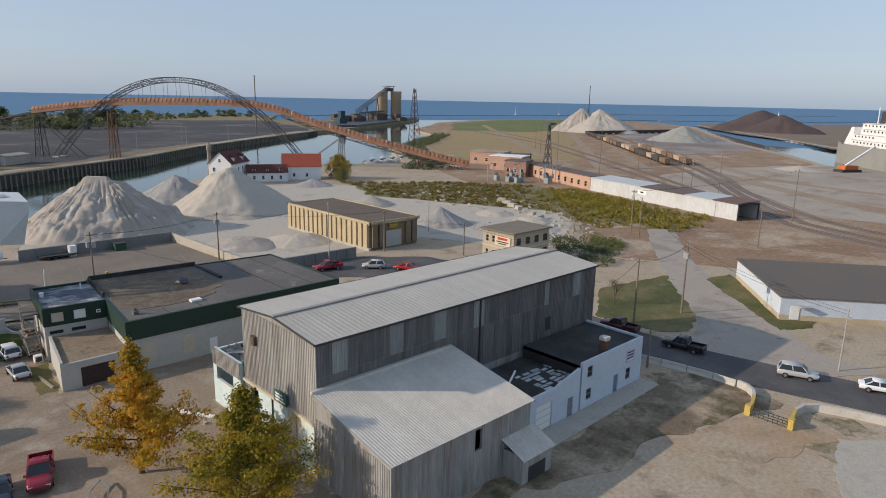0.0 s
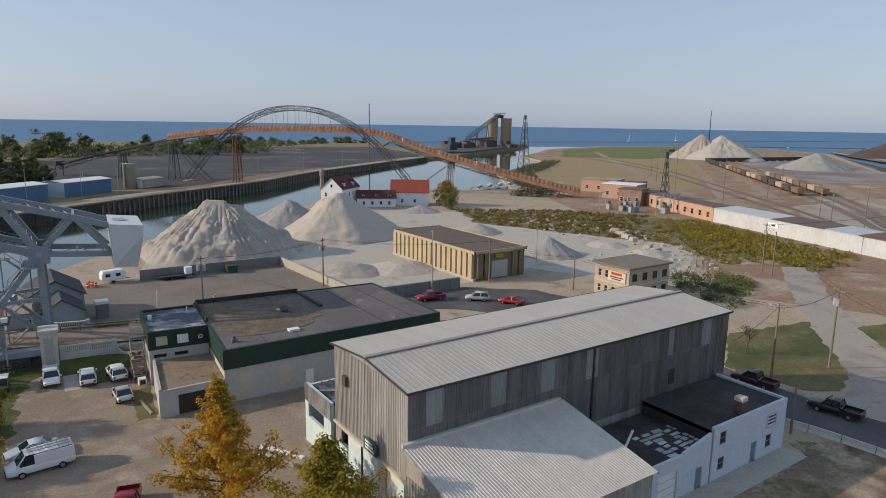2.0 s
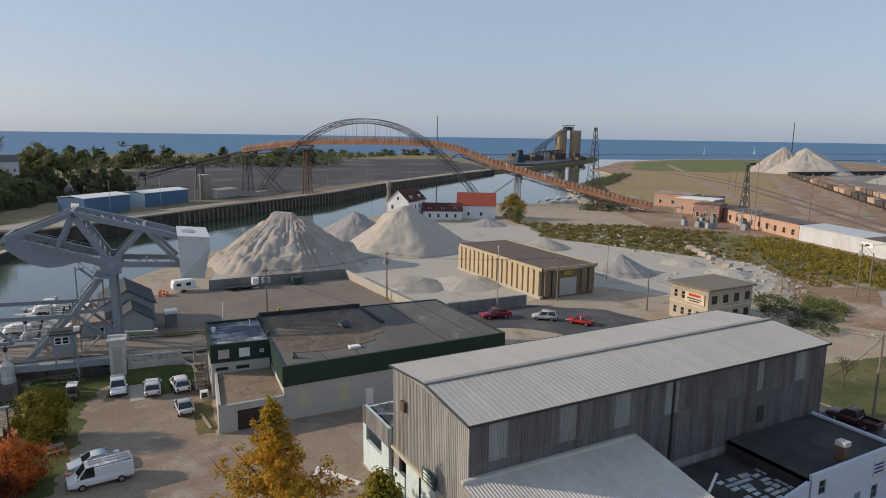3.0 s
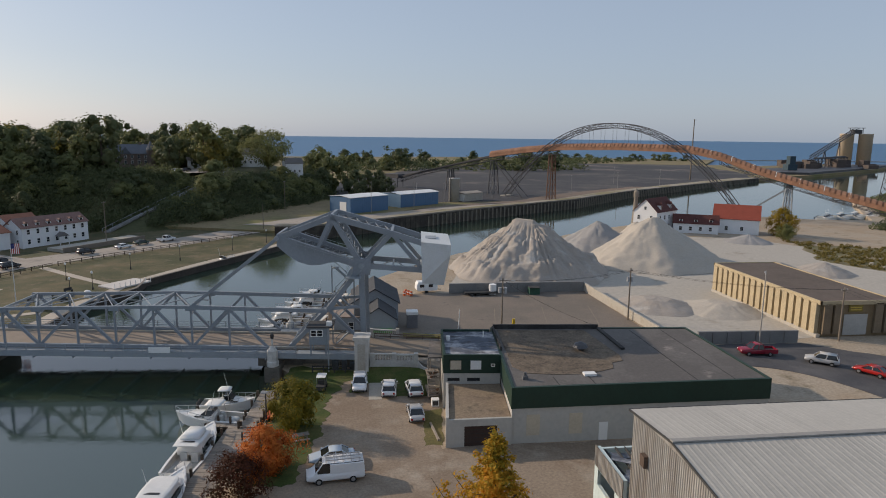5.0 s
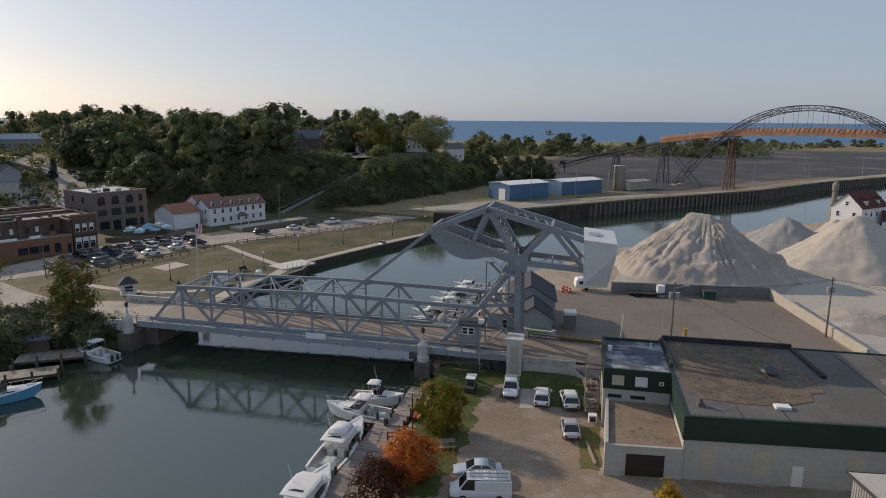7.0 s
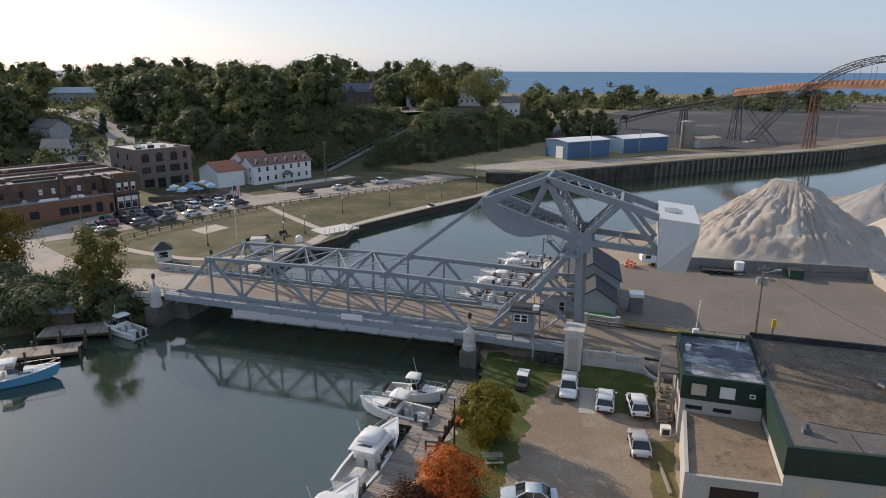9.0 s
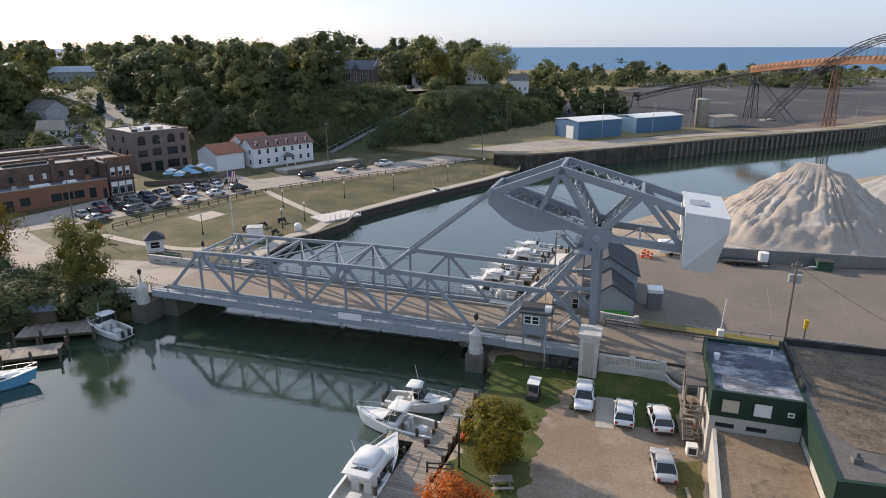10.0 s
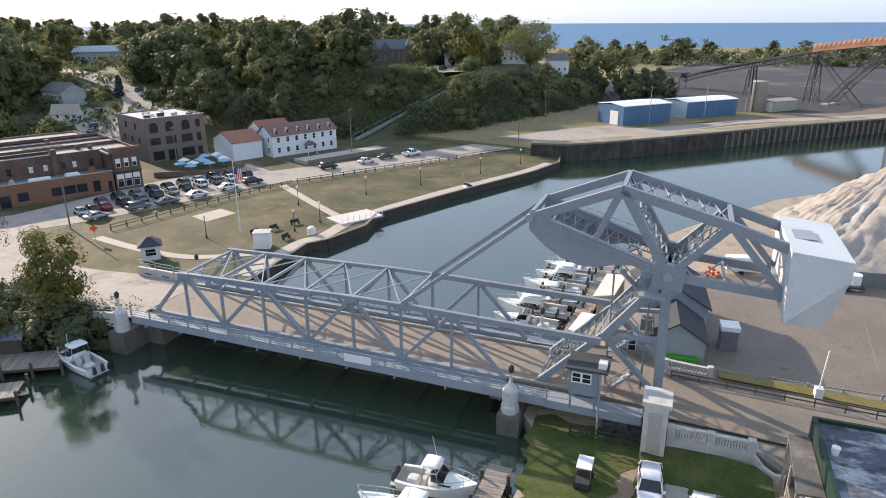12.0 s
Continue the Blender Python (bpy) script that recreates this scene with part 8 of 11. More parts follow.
def twig(p, d, l, r, depth):
    q = p + d * l
    g.tube(p, q, r, r * 0.6, 5 if depth < 2 else 3, False)
    if depth < 5:
        for _ in range(3 if depth < 4 else 2):
            nd = (d + Vector((rng.uniform(-0.9, 0.9), rng.uniform(-0.9, 0.9), rng.uniform(-0.1, 0.5)))).normalized()
            twig(q, nd, l * 0.72, r * 0.58, depth + 1)


twig(Vector((0, 0, -0.1)), Vector((0.1, 0, 1)).normalized(), 1.5, 0.16, 0)
part("branches", g, BARK, bt)

# ---- houses and brick buildings ----


def house(name, label, x, y, z, turn, w, d, h, rise, wall, roof, wins=(), group="houses", dormers=0, over=0.35):
    """A gabled house: ridge along its own x; wins: (side, along, up, width, height)."""
    t = thing(name, label, "house", group, at=(x, y, z), turn=turn)
    g = Geo()
    A_, B_ = w / 2, d / 2
    g.add([(-A_, -B_, -1.5), (A_, -B_, -1.5), (A_, B_, -1.5), (-A_, B_, -1.5), (-A_, -B_, h), (A_, -B_, h), (A_, B_, h), (-A_, B_, h), (-A_, 0, h + rise - 0.05), (A_, 0, h + rise - 0.05)],
          [(3, 2, 1, 0), (0, 1, 5, 4), (2, 3, 7, 6), (1, 2, 6, 9, 5), (3, 0, 4, 8, 7), (4, 5, 9, 8), (6, 7, 8, 9)])
    part("wall", g, wall, t)
    k = over
    e = rise * k / B_
    P_ = [(-A_ - k, -B_ - k, h - e), (A_ + k, -B_ - k, h - e), (A_ + k, 0, h + rise), (-A_ - k, 0, h + rise), (A_ + k, B_ + k, h - e), (-A_ - k, B_ + k, h - e)]
    part("roof", Geo().add([(a, b, c + 0.18) for a, b, c in P_] + P_, [(0, 1, 2, 3), (3, 2, 4, 5), (9, 8, 7, 6), (11, 10, 8, 9), (0, 6, 7, 1), (4, 10, 11, 5), (1, 7, 8, 2), (2, 8, 10, 4), (0, 3, 9, 6), (3, 5, 11, 9)]), roof, t)
    for side, a, u, ww, hh in wins:
        if side == "s":
            window(t, a, -B_ - 0.02, u, ww, hh, 0)
        elif side == "w":
            window(t, -A_ - 0.02, a, u, ww, hh, -90)
        elif side == "e":
            window(t, A_ + 0.02, a, u, ww, hh, 90)
        else:
            window(t, a, B_ + 0.02, u, ww, hh, 180)
    for i in range(dormers):
        xx = -A_ + w * (i + 0.5) / dormers
        dm_ = part("dormer", Geo().box(xx - 0.55, xx + 0.55, -B_ + 0.5, -B_ * 0.3, h - 0.1, h + rise * 0.5), wall, t)
        part("dormer_roof", Geo().add([(xx - 0.68, -B_ + 0.35, h + rise * 0.48), (xx + 0.68, -B_ + 0.35, h + rise * 0.48), (xx, -B_ + 0.35, h + rise * 0.72), (xx - 0.68, -B_ * 0.2, h + rise * 0.48), (xx + 0.68, -B_ * 0.2, h + rise * 0.48), (xx, -B_ * 0.2, h + rise * 0.72)],
                                          [(0, 1, 2), (5, 4, 3), (0, 2, 5, 3), (1, 4, 5, 2), (0, 3, 4, 1)]), roof, dm_)
        part("dormer_window", Geo().box(xx - 0.36, xx + 0.36, -B_ + 0.45, -B_ + 0.5, h + 0.12, h + rise * 0.45), GLASS, dm_)
    return t


HWHITE = mat("house_white", (0.74, 0.75, 0.76), var=0.08, scale=0.5)
REDROOF = mat("red_tile_roof", (0.3, 0.13, 0.085), var=0.25, scale=0.6, fine=5)
DARKRED = mat("dark_red_roof", (0.1, 0.035, 0.03), var=0.3, scale=0.6, fine=5)
GREYROOF = mat("grey_shingle_roof", (0.15, 0.14, 0.135), var=0.25, scale=0.6, fine=5)
ha = math.degrees(math.atan2(20.1, 12.5))
W8 = [("s", -8.4 + 2.8 * i, u, 1.0, 1.5) for i in range(7) for u in (1.0, 3.8)]
house("white_house", "long white two-storey house with dormers", -81.2, 191.2, 0, ha, 20.5, 8, 5.8, 2.4, HWHITE, mat("pale_red_roof", (0.22, 0.13, 0.11), var=0.25, scale=0.6, fine=5), W8 + [("w", y, u, 1.0, 1.4) for y in (-2, 2) for u in (1.0, 3.8)], dormers=6)
house("house_wing", "white rear wing with a red tile roof", -89.0, 189.5, 0, ha, 9, 8, 6.6, 2.2, HWHITE, REDROOF)
pc = thing("porch", "small white gabled entrance porch", "porch", at=(-76.6, 188.2, 0), turn=ha)
part("roof", Geo().add([(-1.6, -2.2, 2.6), (1.6, -2.2, 2.6), (0, -2.2, 3.8), (-1.6, 0, 2.6), (1.6, 0, 2.6), (0, 0, 3.8)], [(0, 1, 2), (5, 4, 3), (0, 2, 5, 3), (1, 4, 5, 2), (0, 3, 4, 1)]), GREYROOF, pc)
for x in (-1.4, 1.4):
    part("post", Geo().beam((x, -2, 0), (x, -2, 2.6), 0.2), WHITEPAINT, pc)
house("white_barn", "white garage building with a red-brown roof", -93.6, 180, 0, ha, 8.5, 11.5, 4.8, 2.2, HWHITE, REDROOF, [])
TB = thing("terrace", "raised paved terrace with low walls before the white house", "terrace", at=(-67, 187, 0), turn=ha)
part("slab", Geo().box(-13, 14, -5, 1.5, 0, 0.9), CONCRETE, TB)
part("kerb_wall", Geo().box(-13, 14, -5.3, -5, 0, 1.3), mat("terrace_wall", (0.2, 0.17, 0.14)), TB)


def block(name, label, corner, along, length, depth, h, wall, roof, floors, cols, sill=1.0, wh=1.5, ww=1.2, group="brick buildings", store=False):
    """A flat-roofed building; corner: its front left foot, along: the front's direction in degrees."""
    t = thing(name, label, "building", group, at=(*corner, 0), turn=along)
    fh = h / floors
    gap = length / cols
    hs_ = [(gap * (i + 0.5) - ww / 2, gap * (i + 0.5) + ww / 2, fh * f + sill, fh * f + sill + wh) for i in range(cols) for f in range(floors)]
    g = Geo().wall((0, 0), (length, 0), 0, h, 0.35, hs_)
    part("front_wall", g, wall, t)
    part("side_wall", Geo().wall((length, 0), (length, depth), 0, h, 0.35), wall, t)
    part("side_wall", Geo().wall((0, depth), (0, 0), 0, h, 0.35), wall, t)
    part("rear_wall", Geo().wall((length, depth), (0, depth), 0, h, 0.35), wall, t)
    part("roof", Geo().box(0.35, length - 0.35, 0.35, depth - 0.35, h - 0.6, h - 0.4), roof, t, "pale flat roof")
    part("cornice", Geo().box(-0.15, length + 0.15, -0.2, 0.0, h - 0.35, h), mat(name + "_cornice", tuple(0.7 * c for c in (0.25, 0.13, 0.1))), t)
    for a, b, c, d in hs_:
        window(t, (a + b) / 2, 0.12, c, b - a, d - c, 0, DARKTRIM, GLASS)
    n_ = max(2, int(depth / 4))
    for i in range(n_):
        for f in range(floors):
            window(t, length + 0.02, depth * (i + 0.5) / n_, fh * f + sill, ww, wh, 90, DARKTRIM, GLASS)
    for i in range(4):
        part("roof_unit", Geo().box(length * (0.15 + 0.2 * i), length * (0.15 + 0.2 * i) + 1.4, depth * 0.4, depth * 0.4 + 1.2, h - 0.4, h + 0.6), mat("roof_unit_grey", (0.4, 0.4, 0.4)) if "roof_unit_grey" not in bpy.data.materials else bpy.data.materials["roof_unit_grey"], t)
    return t


mat("blue_grey_roof", (0.17, 0.19, 0.23), var=0.2, scale=0.5, fine=5)
BRICKDARK = mat("brown_brick", (0.17, 0.125, 0.105), var=0.25, scale=0.4, fine=4)
PALEROOF = mat("pale_membrane_roof", (0.31, 0.285, 0.265), var=0.3, scale=0.15, fine=1.5, col2=(0.32, 0.3, 0.28), patch=0.58)
fa = math.degrees(math.atan2(143.8 - 121.8, -95.4 + 108.7))
OLDBRICK = mat("dark_old_brick", (0.12, 0.078, 0.062), var=0.35, scale=0.5, fine=5, col2=(0.17, 0.1, 0.075), patch=0.56)
ORANGEBRICK = mat("orange_brick", (0.25, 0.125, 0.08), var=0.25, scale=0.5, fine=5, col2=(0.19, 0.1, 0.07), patch=0.58)
ROOFBLUE = mat("blue_grey_membrane", (0.15, 0.17, 0.2), var=0.3, scale=0.4, fine=3)


def brick_store(corner, along):
    """A row of old shops: a set-back upper storey, a low front range and a taller corner shop; the front runs along its own x."""
    t = thing("brick_store", "old brick shop row with a low orange-brick front and pale roofs", "building", "brick buildings", at=(*corner, 0), turn=along)
    L_, H_, D_, S_, C_ = 63, 8.5, 27, 5.6, 57.0
    low = [(44.7, 46.9, 0.9, 2.7), (47.1, 49.3, 0.9, 2.7), (49.5, 51.6, 0.9, 2.7), (52.7, 54.2, 0.5, 2.9), (55.7, 56.6, 0, 2.4), (35.5, 37.4, 0, 2.5), (38.6, 40.6, 0.9, 2.7)]
    part("front_wall", Geo().wall((0, 0), (C_, 0), 0, 4.5, 0.35, low), ORANGEBRICK, t, "orange brick low front wall")
    for a, b, c, d in low:
        window(t, (a + b) / 2, 0.14, c, b - a, d - c, 0, DARKTRIM, GLASS, 0)
    part("coping", Geo().box(0, C_, -0.08, 0.42, 4.5, 4.62), CONCRETE, t)
    part("terrace_roof", Geo().box(0, C_, 0.35, S_, 4.0, 4.2), ROOFBLUE, t, "blue-grey flat terrace roof")
    for a, b, c, d, h, m in ((41.2, 45.6, 1.4, 2.3, 0.7, WHITEPAINT), (48.3, 51.2, 1.6, 3.4, 0.6, WHITEPAINT), (53.0, 54.6, 2.4, 3.6, 1.1, ORANGEBRICK), (38.0, 39.2, 2.0, 3.0, 0.9, CONCRETE)):
        part("roof_duct", Geo().add([(a, c, 4.2), (b, c, 4.2), (b, d, 4.2), (a, d, 4.2), (a + 0.3, c + 0.2, 4.2 + h), (b - 0.3, c + 0.2, 4.2 + h), (b - 0.3, d - 0.2, 4.2 + h), (a + 0.3, d - 0.2, 4.2 + h)],
                                    [(4, 5, 6, 7), (0, 1, 5, 4), (1, 2, 6, 5), (2, 3, 7, 6), (3, 0, 4, 7)]), m, t)
    ups = [(x, x + 1.0, 5.2, 6.7) for x in (22.5, 26.5, 30.5, 34.5, 38.5, 42.5, 45.2, 48.6, 50.8, 54.2)]
    part("upper_wall", Geo().wall((0, S_), (C_, S_), 0, H_, 0.35, ups), OLDBRICK, t, "dark old brick upper wall")
    for i, (a, b, c, d) in enumerate(ups):
        window(t, (a + b) / 2, S_ + 0.14, c, b - a, d - c, 0, DARKTRIM, WHITEWALL if i in (2, 5, 6, 8) else GLASS)
    part("chimney", Geo().box(47.0, 48.1, S_ - 0.5, S_ + 0.4, 4.2, 9.6), OLDBRICK, t)
    shop = [(57.7, 59.1, 0.5, 3.5), (59.4, 60.8, 0.5, 3.5), (61.1, 62.5, 0.5, 3.5)]
    high = [(57.9, 58.9, 4.9, 6.9), (59.6, 60.6, 4.9, 6.9), (61.3, 62.3, 4.9, 6.9)]
    part("corner_front", Geo().wall((C_, 0), (L_, 0), 0, 8.9, 0.35, [(a - C_, b - C_, c, d) for a, b, c, d in shop + high]), OLDBRICK, t)
    for a, b, c, d in shop:
        window(t, (a + b) / 2, 0.12, c, b - a, d - c, 0, WHITEPAINT, GLASS)
        window(t, (a + b) / 2, 0.0, d - 1.1, b - a, 1.1, 0, WHITEPAINT, WHITEWALL, 0, "transom")
    for a, b, c, d in high:
        window(t, (a + b) / 2, 0.12, c, b - a, d - c, 0, WHITEPAINT, GLASS)
        window(t, (a + b) / 2, 0.0, c + 1.0, b - a, 1.0, 0, WHITEPAINT, WHITEWALL, 0, "blind")
    part("shop_cornice", Geo().box(C_ - 0.1, L_ + 0.1, -0.18, 0, 3.7, 4.1), DARKTRIM, t)
    part("cornice", Geo().box(C_ - 0.15, L_ + 0.15, -0.22, 0.35, 8.9, 9.35), ORANGEBRICK, t)
    sides = [(2 + 4.1 * i, 3.2 + 4.1 * i, z, z + 1.7) for i in range(6) for z in (1.0, 5.0)]
    part("side_wall", Geo().wall((L_, 0), (L_, D_), 0, 8.9, 0.35, sides), OLDBRICK, t)
    for a, b, c, d in sides:
        window(t, L_ - 0.14, (a + b) / 2, c, b - a, d - c, 90, DARKTRIM, GLASS)
    part("side_wall", Geo().wall((0, D_), (0, S_), 0, H_, 0.35), OLDBRICK, t)
    part("side_wall", Geo().wall((C_, S_), (C_, 0.35), 4.2, 8.9, 0.3), OLDBRICK, t)
    part("rear_wall", Geo().wall((L_, D_), (0, D_), 0, H_, 0.35), OLDBRICK, t)
    for y0, y1, z in ((S_ + 0.35, 12.0, 8.3), (12.4, 18.6, 8.6), (19.0, D_ - 0.35, 8.2)):
        part("roof", Geo().box(0.35, L_ - 6.5 if y0 < 10 else L_ - 0.35, y0, y1, z - 0.3, z), PALEROOF, t, "pale flat membrane roof")
        part("party_wall", Geo().box(0.35, L_ - 0.35, y1, y1 + 0.4, 7.6, 9.1), OLDBRICK, t)
    part("roof", Geo().box(C_ - 0.5, L_ - 0.35, 0.35, 12.0, 8.0, 8.35), PALEROOF, t)
    for a, b, c, d, h in ((38.5, 47.5, 8.6, 9.4, 0.5), (36.0, 37.2, 9.0, 10.0, 0.9), (53.0, 54.0, 9.6, 10.5, 1.0), (55.2, 56.0, 8.0, 8.7, 0.8), (44.0, 52.0, 15.0, 15.8, 0.4), (40.0, 41.2, 22, 23, 1.0), (50, 51, 22, 23, 1.0)):
        part("roof_unit", Geo().box(a, b, c, d, 8.2, 8.4 + h), DARKTRIM if h < 0.6 else OLDBRICK, t)
    return t


brick_store((-128, 90), fa)
block("brick_store_low", "low brick shop range behind with a pale roof", (-152, 108), fa, 60, 18, 7.2, BRICKDARK, PALEROOF, 2, 12)
HOTELBRICK = mat("grey_brown_brick", (0.21, 0.165, 0.145), var=0.25, scale=0.4, fine=4, col2=(0.16, 0.125, 0.11), patch=0.58)


def arched_window(parent, x, z, w, h):
    """A round-headed window with a raised brick arch on the front wall."""
    def head(r, n=10):
        return [(x + r * math.cos(math.pi * i / n), z + h - w / 2 + r * math.sin(math.pi * i / n)) for i in range(n + 1)]

    def slab(pts, y0, y1):
        k = len(pts)
        return Geo().add([(a, y, b) for y in (y0, y1) for a, b in pts], [tuple(range(k))[::-1], tuple(range(k, 2 * k))] + [(i, (i + 1) % k, k + (i + 1) % k, k + i) for i in range(k)])

    ob = new("arched_window")
    ob.parent = parent
    part("pane", slab([(x - w / 2, z), (x + w / 2, z)] + head(w / 2), -0.03, 0.02), GLASS, ob)
    rim = head(w / 2 + 0.3) + head(w / 2)[::-1]
    part("arch", slab(rim, -0.12, 0.02), HOTELBRICK, ob)
    part("mullion", Geo().box(x - 0.05, x + 0.05, -0.06, 0, z, z + h).box(x - w / 2, x + w / 2, -0.06, 0, z + h - w / 2 - 0.05, z + h - w / 2 + 0.05), DARKTRIM, ob)
    return ob


def brick_hotel(corner, along):
    t = thing("brick_hotel", "three-storey grey-brown brick corner building with arched top windows", "building", "brick buildings", at=(*corner, 0), turn=along)
    L_, D_, H_ = 16.2, 18, 11.4
    hs_ = [(0.9, 3.6, 4.5, 6.3), (5.0, 7.9, 4.4, 6.5), (9.3, 12.4, 4.4, 6.5), (13.6, 14.9, 4.3, 6.5), (1.2, 4.2, 0.4, 2.8), (5.2, 7.6, 0, 2.9), (9.0, 12.6, 0.6, 2.9), (13.5, 14.9, 0.6, 2.8), (13.6, 14.9, 8.0, 10.1)]
    part("front_wall", Geo().wall((0, 0), (L_, 0), 0, H_, 0.35, hs_), HOTELBRICK, t)
    for a, b, c, d in hs_:
        window(t, (a + b) / 2, 0.14, c, b - a, d - c, 0, DARKTRIM, GLASS)
    for x in (2.2, 6.4, 10.8):
        arched_window(t, x, 7.7, 2.2, 2.6)
    part("string_course", Geo().box(0, L_, -0.1, 0, 7.1, 7.35).box(0, L_, -0.1, 0, 3.4, 3.65), HOTELBRICK, t)
    lh = [(3.0, 4.2, 4.6, 6.2), (8.0, 9.2, 4.6, 6.2), (12.5, 13.7, 4.6, 6.2), (5.0, 6.2, 8.1, 9.8), (11.0, 12.2, 8.1, 9.8)]
    part("side_wall", Geo().wall((0, D_), (0, 0), 0, H_, 0.35, lh), HOTELBRICK, t)
    for a, b, c, d in lh:
        window(t, 0.14, D_ - (a + b) / 2, c, b - a, d - c, -90, DARKTRIM, GLASS)
    part("side_wall", Geo().wall((L_, 0), (L_, D_), 0, H_, 0.35), HOTELBRICK, t)
    part("rear_wall", Geo().wall((L_, D_), (0, D_), 0, H_, 0.35), HOTELBRICK, t)
    part("coping", Geo().box(-0.1, L_ + 0.1, -0.12, 0.42, H_, H_ + 0.14), CONCRETE, t)
    part("roof", Geo().box(0.35, L_ - 0.35, 0.42, D_ - 0.35, H_ - 0.55, H_ - 0.3), mat("white_coated_roof", (0.6, 0.58, 0.56), var=0.25, scale=0.3, fine=2, col2=(0.4, 0.38, 0.36), patch=0.55), t, "pale coated flat roof")
    random.seed(31)
    for k in range(9):
        a, b, h = random.uniform(1.5, L_ - 3), random.uniform(2, D_ - 3), random.uniform(0.4, 1.0)
        part("roof_unit", Geo().box(a, a + random.uniform(0.7, 1.8), b, b + random.uniform(0.6, 1.4), H_ - 0.3, H_ - 0.3 + h), (DARKTRIM, WHITEPAINT, CONCRETE)[k % 3], t)
    return t


brick_hotel((-111.1, 165.8), math.degrees(math.atan2(19.3, 10.6)))
for (x, y, tn, w, d, h, rf, lab) in ((-178, 209, -12, 11, 8.5, 3.9, GREYROOF, "grey house with a shingle roof up the street"), (-163, 194, 20, 8, 5, 2.6, GRAVEL, "low pale shop up the street"), (-252, 312, 42, 27, 10, 5, bpy.data.materials["blue_grey_roof"], "long grey house with a blue-grey roof among the trees"),
                                     (-290, 308, -40, 12, 10, 6.5, bpy.data.materials["blue_grey_roof"], "pale house with a grey roof among the trees"), (-44, 337, 12, 12, 9, 6, GREYROOF, "white house on the hilltop"), (-24, 338, 20, 9, 8, 6, GREYROOF, "small white house on the hilltop"), (-64, 318, 15, 16, 8, 3.6, PALEROOF, "low white building by the hilltop lot")):
    house("house", lab, x, y, hill_z(x, y) + 0.6, tn, w, d, h, 2.6, HWHITE if "white" in lab or "pale" in lab else mat("house_grey", (0.4, 0.41, 0.42)) if "house_grey" not in bpy.data.materials else bpy.data.materials["house_grey"], rf,
          [("s", -w / 2 + 2 + 2.6 * i, 1.2, 1.0, 1.4) for i in range(int((w - 3) / 2.6) + 1)])
mn = house("mansion", "dark red brick mansion with steep grey roofs and a turret", -102, 329, hill_z(-102, 329) + 0.6, 15, 19, 12, 6, 4.2, BRICKDARK, mat("slate_roof", (0.13, 0.14, 0.16), var=0.2), [("s", -8 + 3 * i, u, 1.1, 1.7) for i in range(6) for u in (0.9, 3.6)])
part("turret", Geo().lathe(9.5, -6.0, [(1.9, 0), (1.9, 7.6)], 12), BRICKDARK, mn)
part("turret_roof", Geo().lathe(9.5, -6.0, [(2.3, 7.6), (0.1, 12.2)], 12), bpy.data.materials["slate_roof"], mn)
for x in (-5.5, 4.5):
    part("chimney", Geo().box(x - 0.5, x + 0.5, -0.5, 0.5, 9, 11.4), BRICKDARK, mn)
part("front_gable", Geo().add([(-4, -6.6, 6), (0.5, -6.6, 6), (-1.75, -6.6, 9.2), (-4, -1, 6), (0.5, -1, 6), (-1.75, -1, 9.2)], [(0, 1, 2), (5, 4, 3), (0, 2, 5, 3), (1, 4, 5, 2), (0, 3, 4, 1)]), bpy.data.materials["slate_roof"], mn)
strip("road_hill", [(x, y, hill_z(x, y) + 0.9) for x, y in HILLROAD], 9, OLDROAD, "street that climbs the hill", thick=1.6)
strip("pavement_yard_up", [(x, y, hill_z(x, y) + 0.8) for x, y in ((-137, 180), (-147, 190), (-158, 199), (-168, 206))], 13, OLDROAD, "worn parking yard beside the hill street", "parking lot", thick=1.6)
# hilltop parking shelf and the long stair down the slope
sheet("pavement_hilltop", [(-86, 264), (-70, 264), (-52, 280), (-52, 306), (-72, 312), (-92, 298)], hill_z(-70, 290) + 0.35, OLDROAD, "hilltop parking lot", "parking lot")
stt = thing("stairway", "long pale stairway with rails up the hillside", "stairway")
n_ = 60
g = Geo()
pts_ = []
for i in range(n_ + 1):
    t = i / n_
    x, y = STAIR[0][0] + (STAIR[1][0] - STAIR[0][0]) * t, STAIR[0][1] + (STAIR[1][1] - STAIR[0][1]) * t
    pts_.append((x, y, 0.35 + 15.2 * t))
m_ = len(pts_)
side = Vector((STAIR[1][1] - STAIR[0][1], STAIR[0][0] - STAIR[1][0], 0)).normalized() * 1.0
g.add([Vector(p) + side * s + Vector((0, 0, dz)) for p in pts_ for s, dz in ((-1, 0), (1, 0), (1, -0.5), (-1, -0.5))],
      [(4 * i + j, 4 * i + (j + 1) % 4, 4 * i + 4 + (j + 1) % 4, 4 * i + 4 + j) for i in range(m_ - 1) for j in range(4)] + [(3, 2, 1, 0), (4 * m_ - 4, 4 * m_ - 3, 4 * m_ - 2, 4 * m_ - 1)])
part("flight", g, mat("stair_grey", (0.2, 0.195, 0.185), var=0.25, scale=1), stt)
for off in (-1.4, 1.4):
    g = Geo()
    for p, q in zip(pts_[::4], pts_[4::4]):
        g.beam((p[0] + off, p[1] - off * 0.35, p[2] + 1.0), (q[0] + off, q[1] - off * 0.35, q[2] + 1.0), 0.12)
        g.beam((p[0] + off, p[1] - off * 0.35, p[2]), (p[0] + off, p[1] - off * 0.35, p[2] + 1.0), 0.12)
    part("rail", g, STEEL2, stt)
